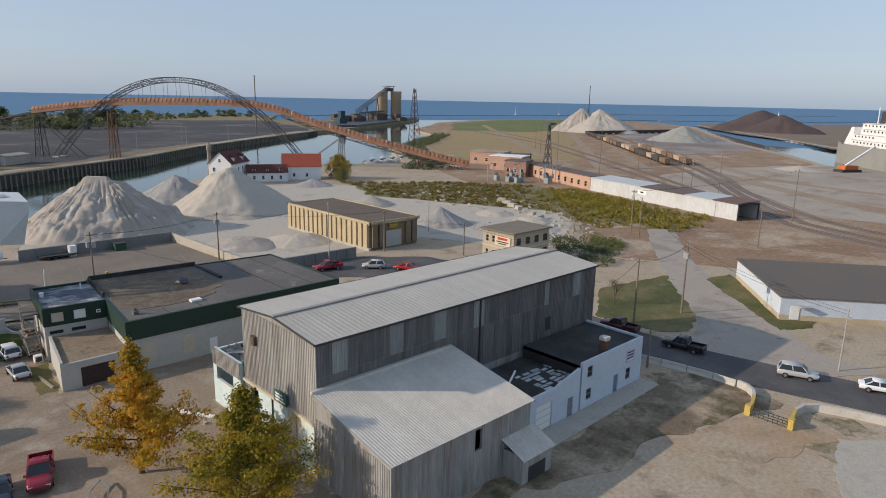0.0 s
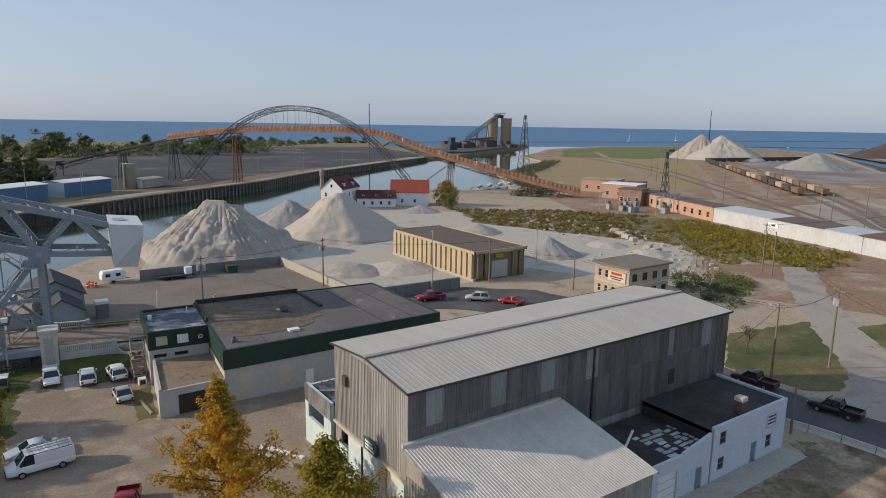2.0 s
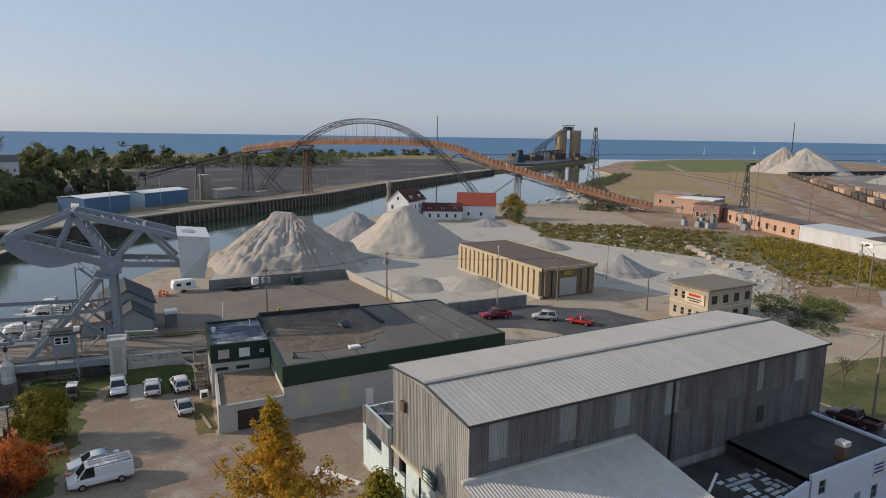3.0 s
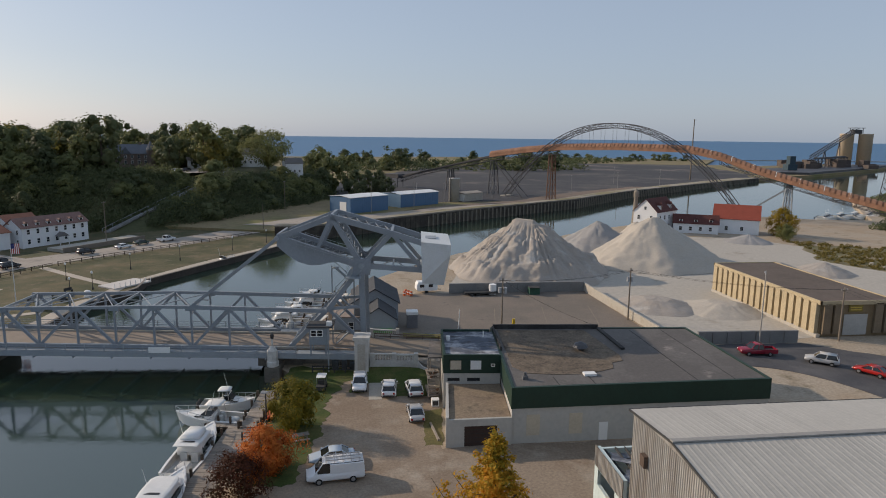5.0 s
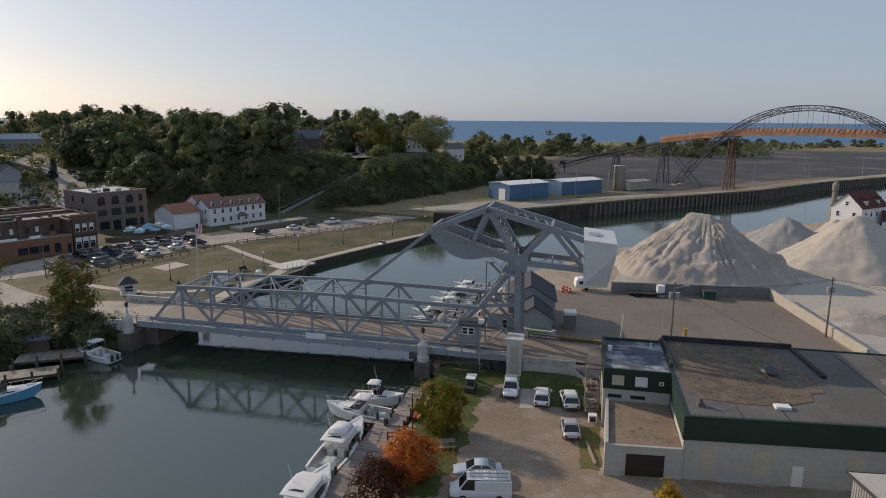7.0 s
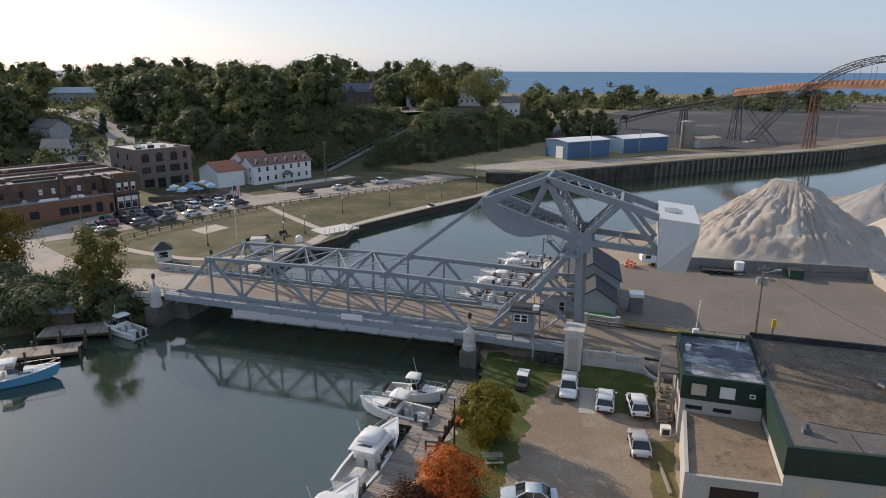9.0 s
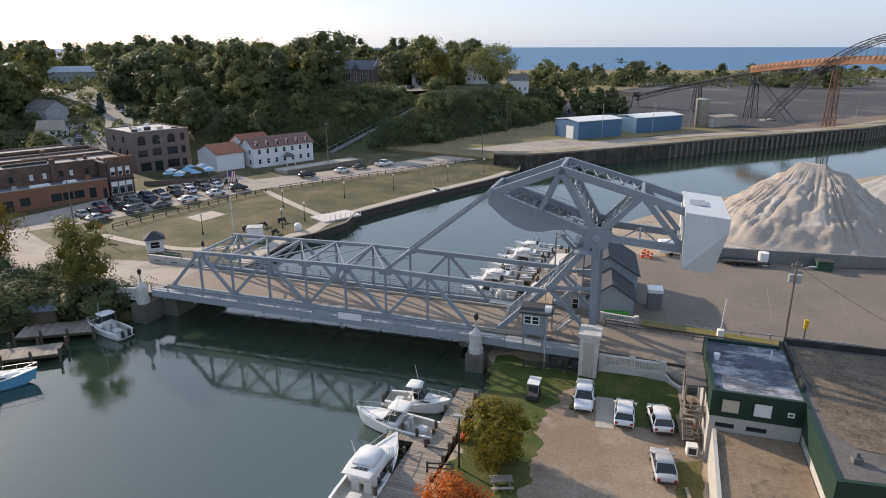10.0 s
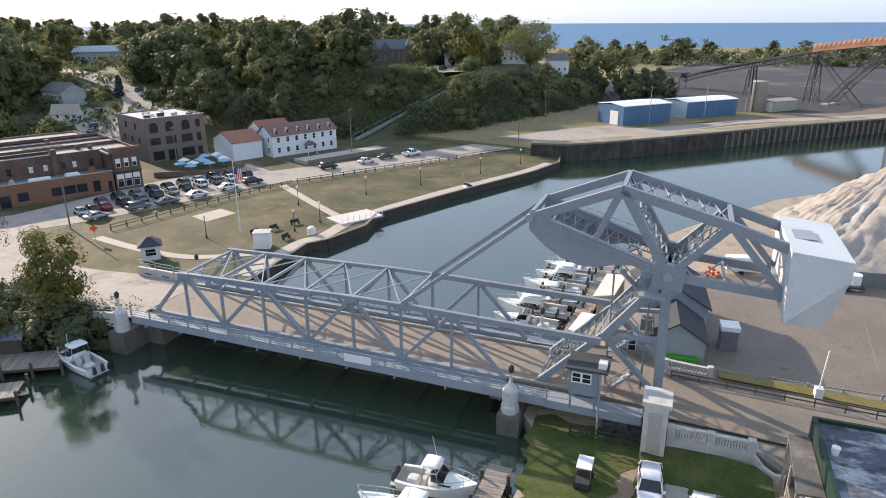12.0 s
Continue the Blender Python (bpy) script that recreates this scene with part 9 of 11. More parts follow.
# the white houses by the stone yard
house("station_house", "tall white station house with a dark red roof", 118, 209, 0, 38, 15, 9, 7.6, 4.2, HWHITE, DARKRED, [("w", y, u, 1.1, 1.6) for y in (-2.4, 2.4) for u in (1.2, 4.5)] + [("w", 0, 8.0, 1.0, 1.3)] + [("s", -5 + 3.3 * i, u, 1.1, 1.6) for i in range(4) for u in (1.2, 4.5)], "station houses", 2)
house("station_house", "low white wing with a red roof and small dormers", 131, 204, 0, -25, 15, 7, 3.6, 2.6, HWHITE, DARKRED, [("s", -5 + 3.3 * i, 0.9, 1.1, 1.5) for i in range(4)], "station houses", 3)
house("station_house", "white boathouse with a bright red roof", 146, 203, 0, -32, 15, 10, 5.4, 4.4, HWHITE, mat("boathouse_red", (0.3, 0.07, 0.045), var=0.2, scale=0.6, fine=5), [("e", 0, 0.2, 2.6, 3.4), ("e", -2.8, 1.2, 1.0, 1.4), ("s", -3, 1.2, 1.1, 1.5), ("s", 2, 1.2, 1.1, 1.5)], "station houses")
lk = thing("lookout_tower", "slim grey lookout tower beside the station house", "tower", at=(113, 215, 0))
part("shaft", Geo().lathe(0, 0, [(1.4, 0), (0.7, 11.5), (1.0, 11.7), (1.0, 13.4), (0.1, 14.8)], 10), mat("shingle_grey", (0.25, 0.22, 0.18)), lk)

# scrub before the warehouse
bush_stuff("yard_edge_scrub", [(197, 117), (203, 103), (199, 88), (188, 68), (176, 50), (163, 50), (167, 68), (175, 93)], 300, 0.5, bpy.data.materials["field_scrub_leaves"], "yellow-green scrub before the white warehouse", seed=26, tall=2.2, per=40)

# bushes grown up on the slope below the hilltop houses
rng = random.Random(91)
done = 0
while done < 60:
    t = rng.random()
    x, y = -66 + 60 * t + rng.uniform(-16, 12), 216 + 118 * t + rng.uniform(-6, 30)
    d = foot_distance(x, y)
    ex, ey = STAIR[1][0] - STAIR[0][0], STAIR[1][1] - STAIR[0][1]
    if d < 3 or d > 34 or abs((x - STAIR[0][0]) * ey - (y - STAIR[0][1]) * ex) / math.hypot(ex, ey) < 5:
        continue
    done += 1
    b = copy_thing(BUSHES[rng.choice((0, 1, 1))], pose(x, y, hill_z(x, y) - 0.6, 0, 0, rng.uniform(0, 360)))
    sc = rng.uniform(0.75, 1.5)
    b.scale = (sc * 1.2, sc * 1.2, sc)
sheet("lawn_scrub", [(139, 150), (152, 176), (185, 162), (208, 132), (203, 100), (188, 66), (172, 50), (160, 58), (166, 92), (158, 104), (150, 122)], 0.06,
      mat("scrub_ground", (0.2, 0.165, 0.085), var=0.4, scale=0.12, fine=2, col2=(0.13, 0.12, 0.05), patch=0.5, col3=(0.3, 0.24, 0.16), scale3=0.1, patch3=0.6), "rough ground of dry grass and weeds", "ground", 2.0, 2.0)

# overgrown shrubs along the bank south of the bridge
BANKBUSH = tree("bush", "dark overgrown shrub on the river bank", -62, 80, -0.6, 4.6, 3.0, 1900, 0.34, 57, LEAFDARK, "round", 0.0, 40, "bank shrubs", 0.62, "bush")
rng = random.Random(95)
for i in range(70):
    x, y = rng.uniform(-80, -50), rng.uniform(68, 85)
    if y < 78 + (x + 52) * 0.55 or y > 86 + (x + 52) * 0.05:
        continue
    b = copy_thing(BANKBUSH, pose(x, y, -0.6, 0, 0, rng.uniform(0, 360)))
    sc = rng.uniform(0.55, 1.1)
    b.scale = (sc * 1.2, sc * 1.2, sc)

# ---- vehicles ----
TYRE = mat("tyre", (0.02, 0.02, 0.02), var=0.2)
RIM = mat("rim", (0.45, 0.45, 0.46), rough=0.35, metal=0.8, var=0.1)
CARGLASS = mat("car_glass", (0.015, 0.018, 0.02), rough=0.06, var=0.05, spec=0.7, bump=0)
LAMPWHITE = mat("headlamp", (0.7, 0.7, 0.68), rough=0.15, var=0.05)
LAMPRED = mat("taillamp", (0.3, 0.02, 0.02), rough=0.2, var=0.05)
PAINTS = {}


def paint(colour):
    table = {"white": (0.74, 0.75, 0.76), "silver": (0.42, 0.43, 0.44), "grey": (0.16, 0.165, 0.17), "black": (0.018, 0.018, 0.02), "dark blue": (0.03, 0.045, 0.08), "maroon": (0.07, 0.014, 0.018), "red": (0.42, 0.02, 0.015),
             "dark red": (0.24, 0.012, 0.03), "dark green": (0.02, 0.05, 0.035), "pale blue": (0.42, 0.5, 0.58), "tan": (0.32, 0.28, 0.22)}
    if colour not in PAINTS:
        PAINTS[colour] = mat(colour.replace(" ", "_") + "_car_paint", table[colour], rough=0.25, var=0.05, spec=0.6, bump=0)
    return PAINTS[colour]


def loft(sections):
    """A closed skin through sections: lists of (x, y, z) with equal counts."""
    g = Geo()
    m = len(sections[0])
    vs = [p for s in sections for p in s]
    fs = [(i * m + j, (i + 1) * m + j, (i + 1) * m + (j + 1) % m, i * m + (j + 1) % m) for i in range(len(sections) - 1) for j in range(m)]
    fs += [tuple(range(m)), tuple(range((len(sections) - 1) * m, len(sections) * m))[::-1]]
    return g.add(vs, fs)


def ring(x, w, z0, z1, inset=0.12):
    """A rounded cross-section at x: half width w, from z0 up to z1."""
    m = z0 + 0.55 * (z1 - z0)
    half = [(w - 0.16, z0), (w - 0.04, z0 + 0.09), (w - 0.005, z0 + 0.3 * (z1 - z0)), (w, m), (w - 0.03, z1 - 0.14 * (z1 - z0)), (w - inset, z1 - 0.02), (w - inset - 0.25 * w, z1 + 0.012)]
    return [(x, -a, z) for a, z in half] + [(x, a, z) for a, z in half[::-1]]


SHAPES = {  # length, width, height, belt, glass foot rear/front, roof rear/front, bonnet height
    "sedan": (4.7, 1.82, 1.45, 0.95, -1.75, 1.15, -1.0, 0.3, 0.85),
    "suv": (4.6, 1.88, 1.70, 1.05, -2.15, 1.1, -1.85, 0.4, 1.0),
    "pickup": (5.6, 1.96, 1.85, 1.1, -0.75, 1.35, -0.55, 0.65, 1.08),
    "van": (5.6, 2.0, 2.1, 1.15, -2.7, 2.0, -2.65, 1.25, 1.1),
}


def car(kind, colour, label, x, y, z, turn, group="cars", cat=""):
    L_, W_, H_, belt, gr, gf, rr, rf, bon = SHAPES[kind]
    hw, hl = W_ / 2, L_ / 2
    t = thing("pickup_truck" if kind == "pickup" else "cargo_van" if kind == "van" else "car", label, cat or {"pickup": "pickup truck", "van": "van"}.get(kind, "car"), group, at=(x, y, z), turn=turn)
    p = paint(colour)
    lo = 0.32
    rear_z = belt if kind in ("suv", "van") else belt * 0.97
    secs = [ring(-hl, hw * 0.86, lo + 0.1, rear_z - 0.12), ring(-hl + 0.15, hw * 0.97, lo, rear_z), ring(-hl * 0.5, hw, lo, belt), ring(gf, hw, lo, belt if kind != "van" else belt + 0.05),
            ring(hl - 0.55, hw * 0.97, lo, bon - 0.06), ring(hl - 0.08, hw * 0.88, lo + 0.05, bon - 0.2), ring(hl, hw * 0.78, lo + 0.12, bon - 0.32)]
    if kind == "pickup":
        secs = [ring(gr - 0.05, hw, lo, belt), ring(gf, hw, lo, belt), ring(hl - 0.55, hw * 0.97, lo, bon - 0.04), ring(hl - 0.08, hw * 0.9, lo + 0.05, bon - 0.12), ring(hl, hw * 0.82, lo + 0.12, bon - 0.3)]
    part("body", loft(secs), p, t, smooth=True)
    if kind == "pickup":
        bed = Geo().box(-hl, gr - 0.05, -hw, -hw + 0.09, lo + 0.15, belt).box(-hl, gr - 0.05, hw - 0.09, hw, lo + 0.15, belt).box(-hl, -hl + 0.08, -hw + 0.09, hw - 0.09, lo + 0.15, belt).box(-hl + 0.08, gr - 0.05, -hw + 0.09, hw - 0.09, lo + 0.2, 0.72)
        part("bed", bed, p, t)
        part("bed_liner", Geo().box(-hl + 0.1, gr - 0.08, -hw + 0.11, hw - 0.11, 0.72, 0.76), DARKTRIM, t)
    tw = hw - 0.22
    gz = belt - 0.02
    cabin = Geo().add([(gr, -hw + 0.06, gz), (gf, -hw + 0.06, gz), (gf, hw - 0.06, gz), (gr, hw - 0.06, gz), (rr, -tw, H_ - 0.05), (rf, -tw, H_ - 0.05), (rf, tw, H_ - 0.05), (rr, tw, H_ - 0.05)],
                      [(3, 2, 1, 0), (4, 5, 6, 7), (0, 1, 5, 4), (1, 2, 6, 5), (2, 3, 7, 6), (3, 0, 4, 7)])
    part("glass", cabin, CARGLASS, t)
    roof = loft([ring(rr - 0.03, tw * 0.97, H_ - 0.12, H_ - 0.02, 0.1), ring((rr + rf) / 2, tw + 0.03, H_ - 0.1, H_ + 0.02, 0.1), ring(rf + 0.02, tw * 0.97, H_ - 0.12, H_ - 0.02, 0.1)])
    part("roof", roof, p, t, smooth=True)
    g = Geo()
    for s in (-1, 1):
        for a, b in ((gr, rr), (gf, rf), ((gr + gf) / 2, (rr + rf) / 2)):
            g.beam((a, s * (hw - 0.05), gz), (b, s * (tw + 0.01), H_ - 0.04), 0.09, 0.09)
    part("window_frame", g, p, t)
    if kind == "van":
        part("cargo_side", Geo().box(-2.66, 0.55, -hw, hw, belt - 0.05, H_ - 0.12), p, t)
    wx = L_ * 0.29
    for a in (-wx, wx):
        for s in (-1, 1):
            w = part("tyre", Geo().tube((a, s * (hw - 0.2), 0.33), (a, s * (hw + 0.02), 0.33), 0.34, n=14), TYRE, t)
            part("rim", Geo().tube((a, s * (hw + 0.02), 0.33), (a, s * (hw + 0.035), 0.33), 0.2, n=10), RIM, w)
    for s in (-1, 1):
        part("headlight", Geo().box(hl - 0.16, hl - 0.02, s * hw * 0.66 - 0.18, s * hw * 0.66 + 0.18, bon - 0.34, bon - 0.2), LAMPWHITE, t)
        part("taillight", Geo().box(-hl - 0.02, -hl + 0.06, s * hw * 0.72 - 0.12, s * hw * 0.72 + 0.12, belt - 0.38, belt - 0.14), LAMPRED, t)
        part("mirror", Geo().box(gf - 0.25, gf - 0.08, s * (hw + 0.08) - 0.08, s * (hw + 0.08) + 0.08, belt, belt + 0.15), p, t)
    part("bumper", Geo().box(hl - 0.04, hl + 0.04, -hw * 0.75, hw * 0.75, 0.4, 0.58), DARKTRIM, t)
    part("bumper", Geo().box(-hl - 0.04, -hl + 0.04, -hw * 0.8, hw * 0.8, 0.4, 0.58), DARKTRIM, t)
    return t


v = car("van", "white", "white cargo van with ladder rack on the gravel", 9.5, 45.2, 0, 186, "parked in the lot")
g = Geo()
for s in (-0.6, 0, 0.6):
    g.beam((-2.4, s, 2.28), (1.0, s, 2.28), 0.07)
for k in range(5):
    g.beam((-2.3 + 0.8 * k, -0.75, 2.24), (-2.3 + 0.8 * k, 0.75, 2.24), 0.06).beam((-2.3 + 0.8 * k, -0.75, 2.05), (-2.3 + 0.8 * k, -0.75, 2.28), 0.05).beam((-2.3 + 0.8 * k, 0.75, 2.05), (-2.3 + 0.8 * k, 0.75, 2.28), 0.05)
for k in range(11):
    g.beam((-2.4 + 0.32 * k, -0.6, 2.32), (-2.4 + 0.32 * k, 0, 2.32), 0.05)
part("ladder_rack", g, RIM, v)
car("sedan", "pale blue", "pale blue-white sedan parked beside the van", 9.0, 48.7, 0, 186, "parked in the lot")
car("suv", "white", "white sport utility with dark windscreen by the pylon", 11.8, 68.2, 0, -92, "parked in the lot")
car("suv", "white", "white crossover with roof rails facing away", 15.6, 66.2, 0, 86, "parked in the lot")
car("suv", "white", "white hatchback parked near the wall", 18.8, 65.9, 0, 94, "parked in the lot")
car("sedan", "silver", "silver sedan on the gravel near the garage", 18.4, 58.6, 0, 92, "parked in the lot")
car("pickup", "dark red", "dark red pickup truck with a black bed", 15.0, 33.2, 0, -104, "parked in the lot")
car("sedan", "dark blue", "dark blue car beside the red pickup", 11.8, 32.2, 0, -100, "parked in the lot")
car("pickup", "dark red", "dark red pickup truck on the street", 73.2, 76.0, 0.06, 172, "street traffic")
car("suv", "silver", "silver sport utility on the street", 80.6, 71.2, 0.06, 140, "street traffic")
car("sedan", "red", "bright red sports car on the street", 84.6, 66.2, 0.06, 120, "street traffic")
car("pickup", "black", "black pickup truck on the asphalt road", 86.6, 10.4, 0.06, 98, "street traffic")
car("suv", "silver", "silver sport utility on the asphalt road", 88.6, -3.4, 0.06, -70, "street traffic")
car("sedan", "white", "white sedan on the asphalt road", 91.6, -11.6, 0.06, -70, "street traffic")
car("pickup", "maroon", "dark maroon pickup truck behind the block office", 86.8, 20.4, 0.06, 96, "street traffic")
TOWN = [("sedan", "silver", -86.3, 119.8, 70), ("suv", "grey", -83.2, 127.3, 65), ("sedan", "white", -77.7, 138.6, 55), ("sedan", "white", -75.0, 146.0, 55), ("suv", "black", -72.6, 151.9, 55),
        ("sedan", "dark red", -89.6, 125.5, 150), ("suv", "black", -88.2, 129.0, 150), ("sedan", "grey", -86.9, 132.6, 150), ("suv", "dark blue", -86.0, 136.1, 150), ("sedan", "silver", -84.8, 139.6, 150), ("sedan", "black", -83.8, 143.0, 150),
        ("suv", "white", -82.6, 146.6, 150), ("suv", "grey", -80.9, 150.0, 150), ("sedan", "white", -79.6, 153.6, 150), ("suv", "black", -77.6, 157.0, 150), ("sedan", "silver", -91.5, 121.5, 150),
        ("suv", "black", -62.7, 170.9, 48), ("sedan", "white", -55.9, 179.6, 52), ("sedan", "dark green", -53.0, 186.2, 54), ("pickup", "white", -47.6, 192.0, 54),
        ("suv", "black", -90.2, 123.0, 150), ("sedan", "dark blue", -93.2, 128.6, 150), ("suv", "black", -92.4, 132.4, 150), ("sedan", "grey", -91.0, 136.0, 150), ("suv", "dark blue", -89.8, 139.6, 150),
        ("sedan", "black", -88.6, 143.2, 150), ("suv", "grey", -87.2, 146.8, 150), ("sedan", "silver", -85.8, 150.4, 150), ("suv", "black", -84.4, 154.0, 150), ("sedan", "black", -82.2, 157.4, 150), ("sedan", "grey", -80.2, 132.2, 60),
        ("sedan", "grey", -147, 186, 120), ("suv", "black", -149.5, 189.5, 120), ("sedan", "silver", -152, 193, 120), ("suv", "grey", -155, 196.5, 120), ("suv", "black", -159, 203, 120),
        ("suv", "black", -164.5, 229.5, 150), ("sedan", "silver", -160.5, 226, 140)]
made = {}
for kind, colour, x, y, tn in TOWN:
    key = (kind, colour)
    if key in made:
        copy_thing(made[key], pose(x, y, 0.1 if x > -130 else hill_z(x, y) + 0.95, 0, 0, tn))
    else:
        made[key] = car(kind, colour, f"{colour} {'pickup truck' if kind == 'pickup' else 'sport utility' if kind == 'suv' else 'sedan'} parked along the waterfront street", x, y, 0.1, tn, "cars in the town")
zt = hill_z(-70, 290) + 0.35
for i, (kind, colour) in enumerate((("sedan", "white"), ("sedan", "silver"), ("suv", "grey"), ("sedan", "white"), ("suv", "black"))):
    copy_thing(made[(kind, colour)], pose(-80 + 4.2 * i, 270 + 3.0 * i, zt, 0, 0, 75))
gc = thing("golf_cart", "small golf cart with a white roof on the grass", "golf cart", at=(6.8, 68.2, 0), turn=-95)
part("body", Geo().prism([(-1.1, -0.55), (1.1, -0.55), (1.1, 0.55), (-1.1, 0.55)], 0.25, 0.75), DARKTRIM, gc)
part("seat", Geo().box(-0.5, 0.1, -0.5, 0.5, 0.75, 1.2), DARKTRIM, gc)
part("roof", Geo().box(-1.0, 0.7, -0.6, 0.6, 1.8, 1.88), WHITEPAINT, gc)
for a in (-0.95, 0.65):
    for s in (-0.55, 0.55):
        part("post", Geo().beam((a, s, 0.7), (a, s, 1.82), 0.05), RIM, gc)
for a in (-0.75, 0.75):
    for s in (-0.55, 0.55):
        part("wheel", Geo().tube((a, s - 0.1, 0.25), (a, s + 0.1, 0.25), 0.25, n=12), TYRE, gc)

# ---- boats ----
GEL = mat("boat_gelcoat", (0.78, 0.78, 0.76), rough=0.25, var=0.05, spec=0.5, bump=0.02)
BLUEHULL = mat("blue_hull", (0.1, 0.32, 0.5), rough=0.25, var=0.05, bump=0.02)
CANVAS = mat("boat_canvas", (0.7, 0.7, 0.68), var=0.08, scale=1)
DECKWOOD = mat("dock_timber", (0.29, 0.25, 0.21), var=0.3, scale=0.7, fine=6, rand=0.5)


SOLE = mat("cockpit_sole", (0.5, 0.49, 0.46), var=0.15, scale=2)
SEAT = mat("boat_vinyl", (0.6, 0.6, 0.58), rough=0.5, var=0.1)


def boat(label, x, y, turn, L_, W_, hull=GEL, top="hard", covered=False, fly=False, group="moored boats"):
    """A motor boat with an open cockpit aft; its bow points along its own x. covered: a full cabin house amidships."""
    t = thing("motor_boat", label, "boat", group, at=(x, y, WATER_Z), turn=turn)
    fb = 0.75 + 0.03 * L_
    n = 15
    secs = []
    for k in range(n):
        s = k / (n - 1)
        xx = -L_ / 2 + L_ * s + 0.02 * L_ * max(0, s - 0.8)
        w = max(W_ / 2 * (1 - max(0, (s - 0.3) / 0.7) ** 2.6) * (0.9 + 0.1 * min(1, s * 5)), 0.04)
        sheer = fb + 0.62 * s ** 2.2
        keel = -0.3 + 0.75 * max(0, (s - 0.75) / 0.25) ** 2
        secs.append([(xx - 0.5 * s ** 3, -w * 0.5, keel), (xx - 0.3 * s ** 3, -w * 0.82, max(0.16, keel + 0.12)), (xx, -w, sheer), (xx, w, sheer), (xx - 0.3 * s ** 3, w * 0.82, max(0.16, keel + 0.12)), (xx - 0.5 * s ** 3, w * 0.5, keel)])
    open_ = int(0.42 * n)
    g = Geo()
    m = 6
    g.add([p for c in secs for p in c], [(i * m + j, (i + 1) * m + j, (i + 1) * m + (j + 1) % m, i * m + (j + 1) % m) for i in range(n - 1) for j in range(m) if not (j == 2 and i < open_)] + [tuple(range(m))])
    part("hull", g, hull, t)
    g = Geo()
    inner = []
    for c in secs[:open_ + 1]:
        xx, w, sh = max(c[2][0], -L_ / 2 + 0.15), c[3][1] - 0.16, c[2][2]
        inner += [(xx, -w, sh), (xx, -w + 0.06, fb - 0.62), (xx, w - 0.06, fb - 0.62), (xx, w, sh)]
    g.add(inner, [(4 * i + j, 4 * i + 4 + j, 4 * i + 5 + j, 4 * i + 1 + j) for i in range(open_) for j in range(3)] + [(0, 1, 2, 3), (4 * open_ + 3, 4 * open_ + 2, 4 * open_ + 1, 4 * open_)])
    part("cockpit", g, SOLE, t)
    g = Geo()
    rim_ = [Vector(c[2]) for c in secs] + [Vector(c[3]) for c in secs[::-1]]
    k = len(rim_)
    g.add([p + Vector((0, dy * (1 if p.y > 0 else -1), dz)) for p in rim_ for dy, dz in ((-0.2, -0.01), (0.05, -0.03), (0.05, 0.06), (-0.2, 0.07))],
          [(4 * i + j, 4 * ((i + 1) % k) + j, 4 * ((i + 1) % k) + (j + 1) % 4, 4 * i + (j + 1) % 4) for i in range(k) for j in range(4)])
    part("gunwale", g, GEL, t)

    def shell(rows, z0):
        """A rounded cabin shape from rows of (along, half width, height)."""
        return loft([[(L_ * a, -W_ * w, z0), (L_ * a, -W_ * w * 0.95, z0 + h * 0.6), (L_ * a, -W_ * w * 0.75, z0 + h * 0.95), (L_ * a, 0, z0 + h), (L_ * a, W_ * w * 0.75, z0 + h * 0.95), (L_ * a, W_ * w * 0.95, z0 + h * 0.6), (L_ * a, W_ * w, z0)] for a, w, h in rows])

    part("cabin_trunk", shell(((-0.07, 0.38, 0.62), (0.1, 0.37, 0.62), (0.24, 0.3, 0.52), (0.34, 0.2, 0.36), (0.41, 0.08, 0.16)), fb + 0.05), GEL, t, smooth=True)
    for s in (-1, 1):
        part("port_light", Geo().beam((L_ * 0.06, s * W_ * 0.355, fb + 0.42), (L_ * 0.2, s * W_ * 0.315, fb + 0.4), 0.05, 0.14), CARGLASS, t)
    if covered:
        part("house", shell(((-0.16, 0.36, 1.5), (-0.1, 0.37, 1.62), (0.1, 0.36, 1.6), (0.17, 0.33, 0.9)), fb + 0.1), GEL, t, smooth=True)
        part("house_window", shell(((-0.13, 0.372, 1.15), (0.02, 0.377, 1.16), (0.105, 0.367, 1.14), (0.15, 0.345, 0.8)), fb + 0.12), CARGLASS, t)
        part("house_roof", shell(((-0.26, 0.35, 0.1), (-0.1, 0.4, 0.16), (0.08, 0.39, 0.16), (0.14, 0.3, 0.08)), fb + 1.56), CANVAS, t)
        for q in range(3):
            part("name_bar", Geo().box(L_ * (-0.19 + 0.012 * q), L_ * (-0.185 + 0.012 * q), -W_ * 0.2, W_ * (0.2 - 0.05 * q), fb + 1.7, fb + 1.73), DARKTRIM, t)
    else:
        part("windscreen", loft([[(L_ * a, -W_ * 0.36, fb + z0), (L_ * b, -W_ * 0.3, fb + z1), (L_ * b, W_ * 0.3, fb + z1), (L_ * a, W_ * 0.36, fb + z0)] for a, b, z0, z1 in ((-0.04, -0.05, 0.6, 1.25), (0.12, 0.03, 0.6, 1.22))]), CARGLASS, t)
        part("screen_frame", Geo().sweep([(-L_ * 0.05, -W_ * 0.31, fb + 1.27), (L_ * 0.03, -W_ * 0.31, fb + 1.25), (L_ * 0.03, W_ * 0.31, fb + 1.25), (-L_ * 0.05, W_ * 0.31, fb + 1.27)], 0.06), GEL, t)
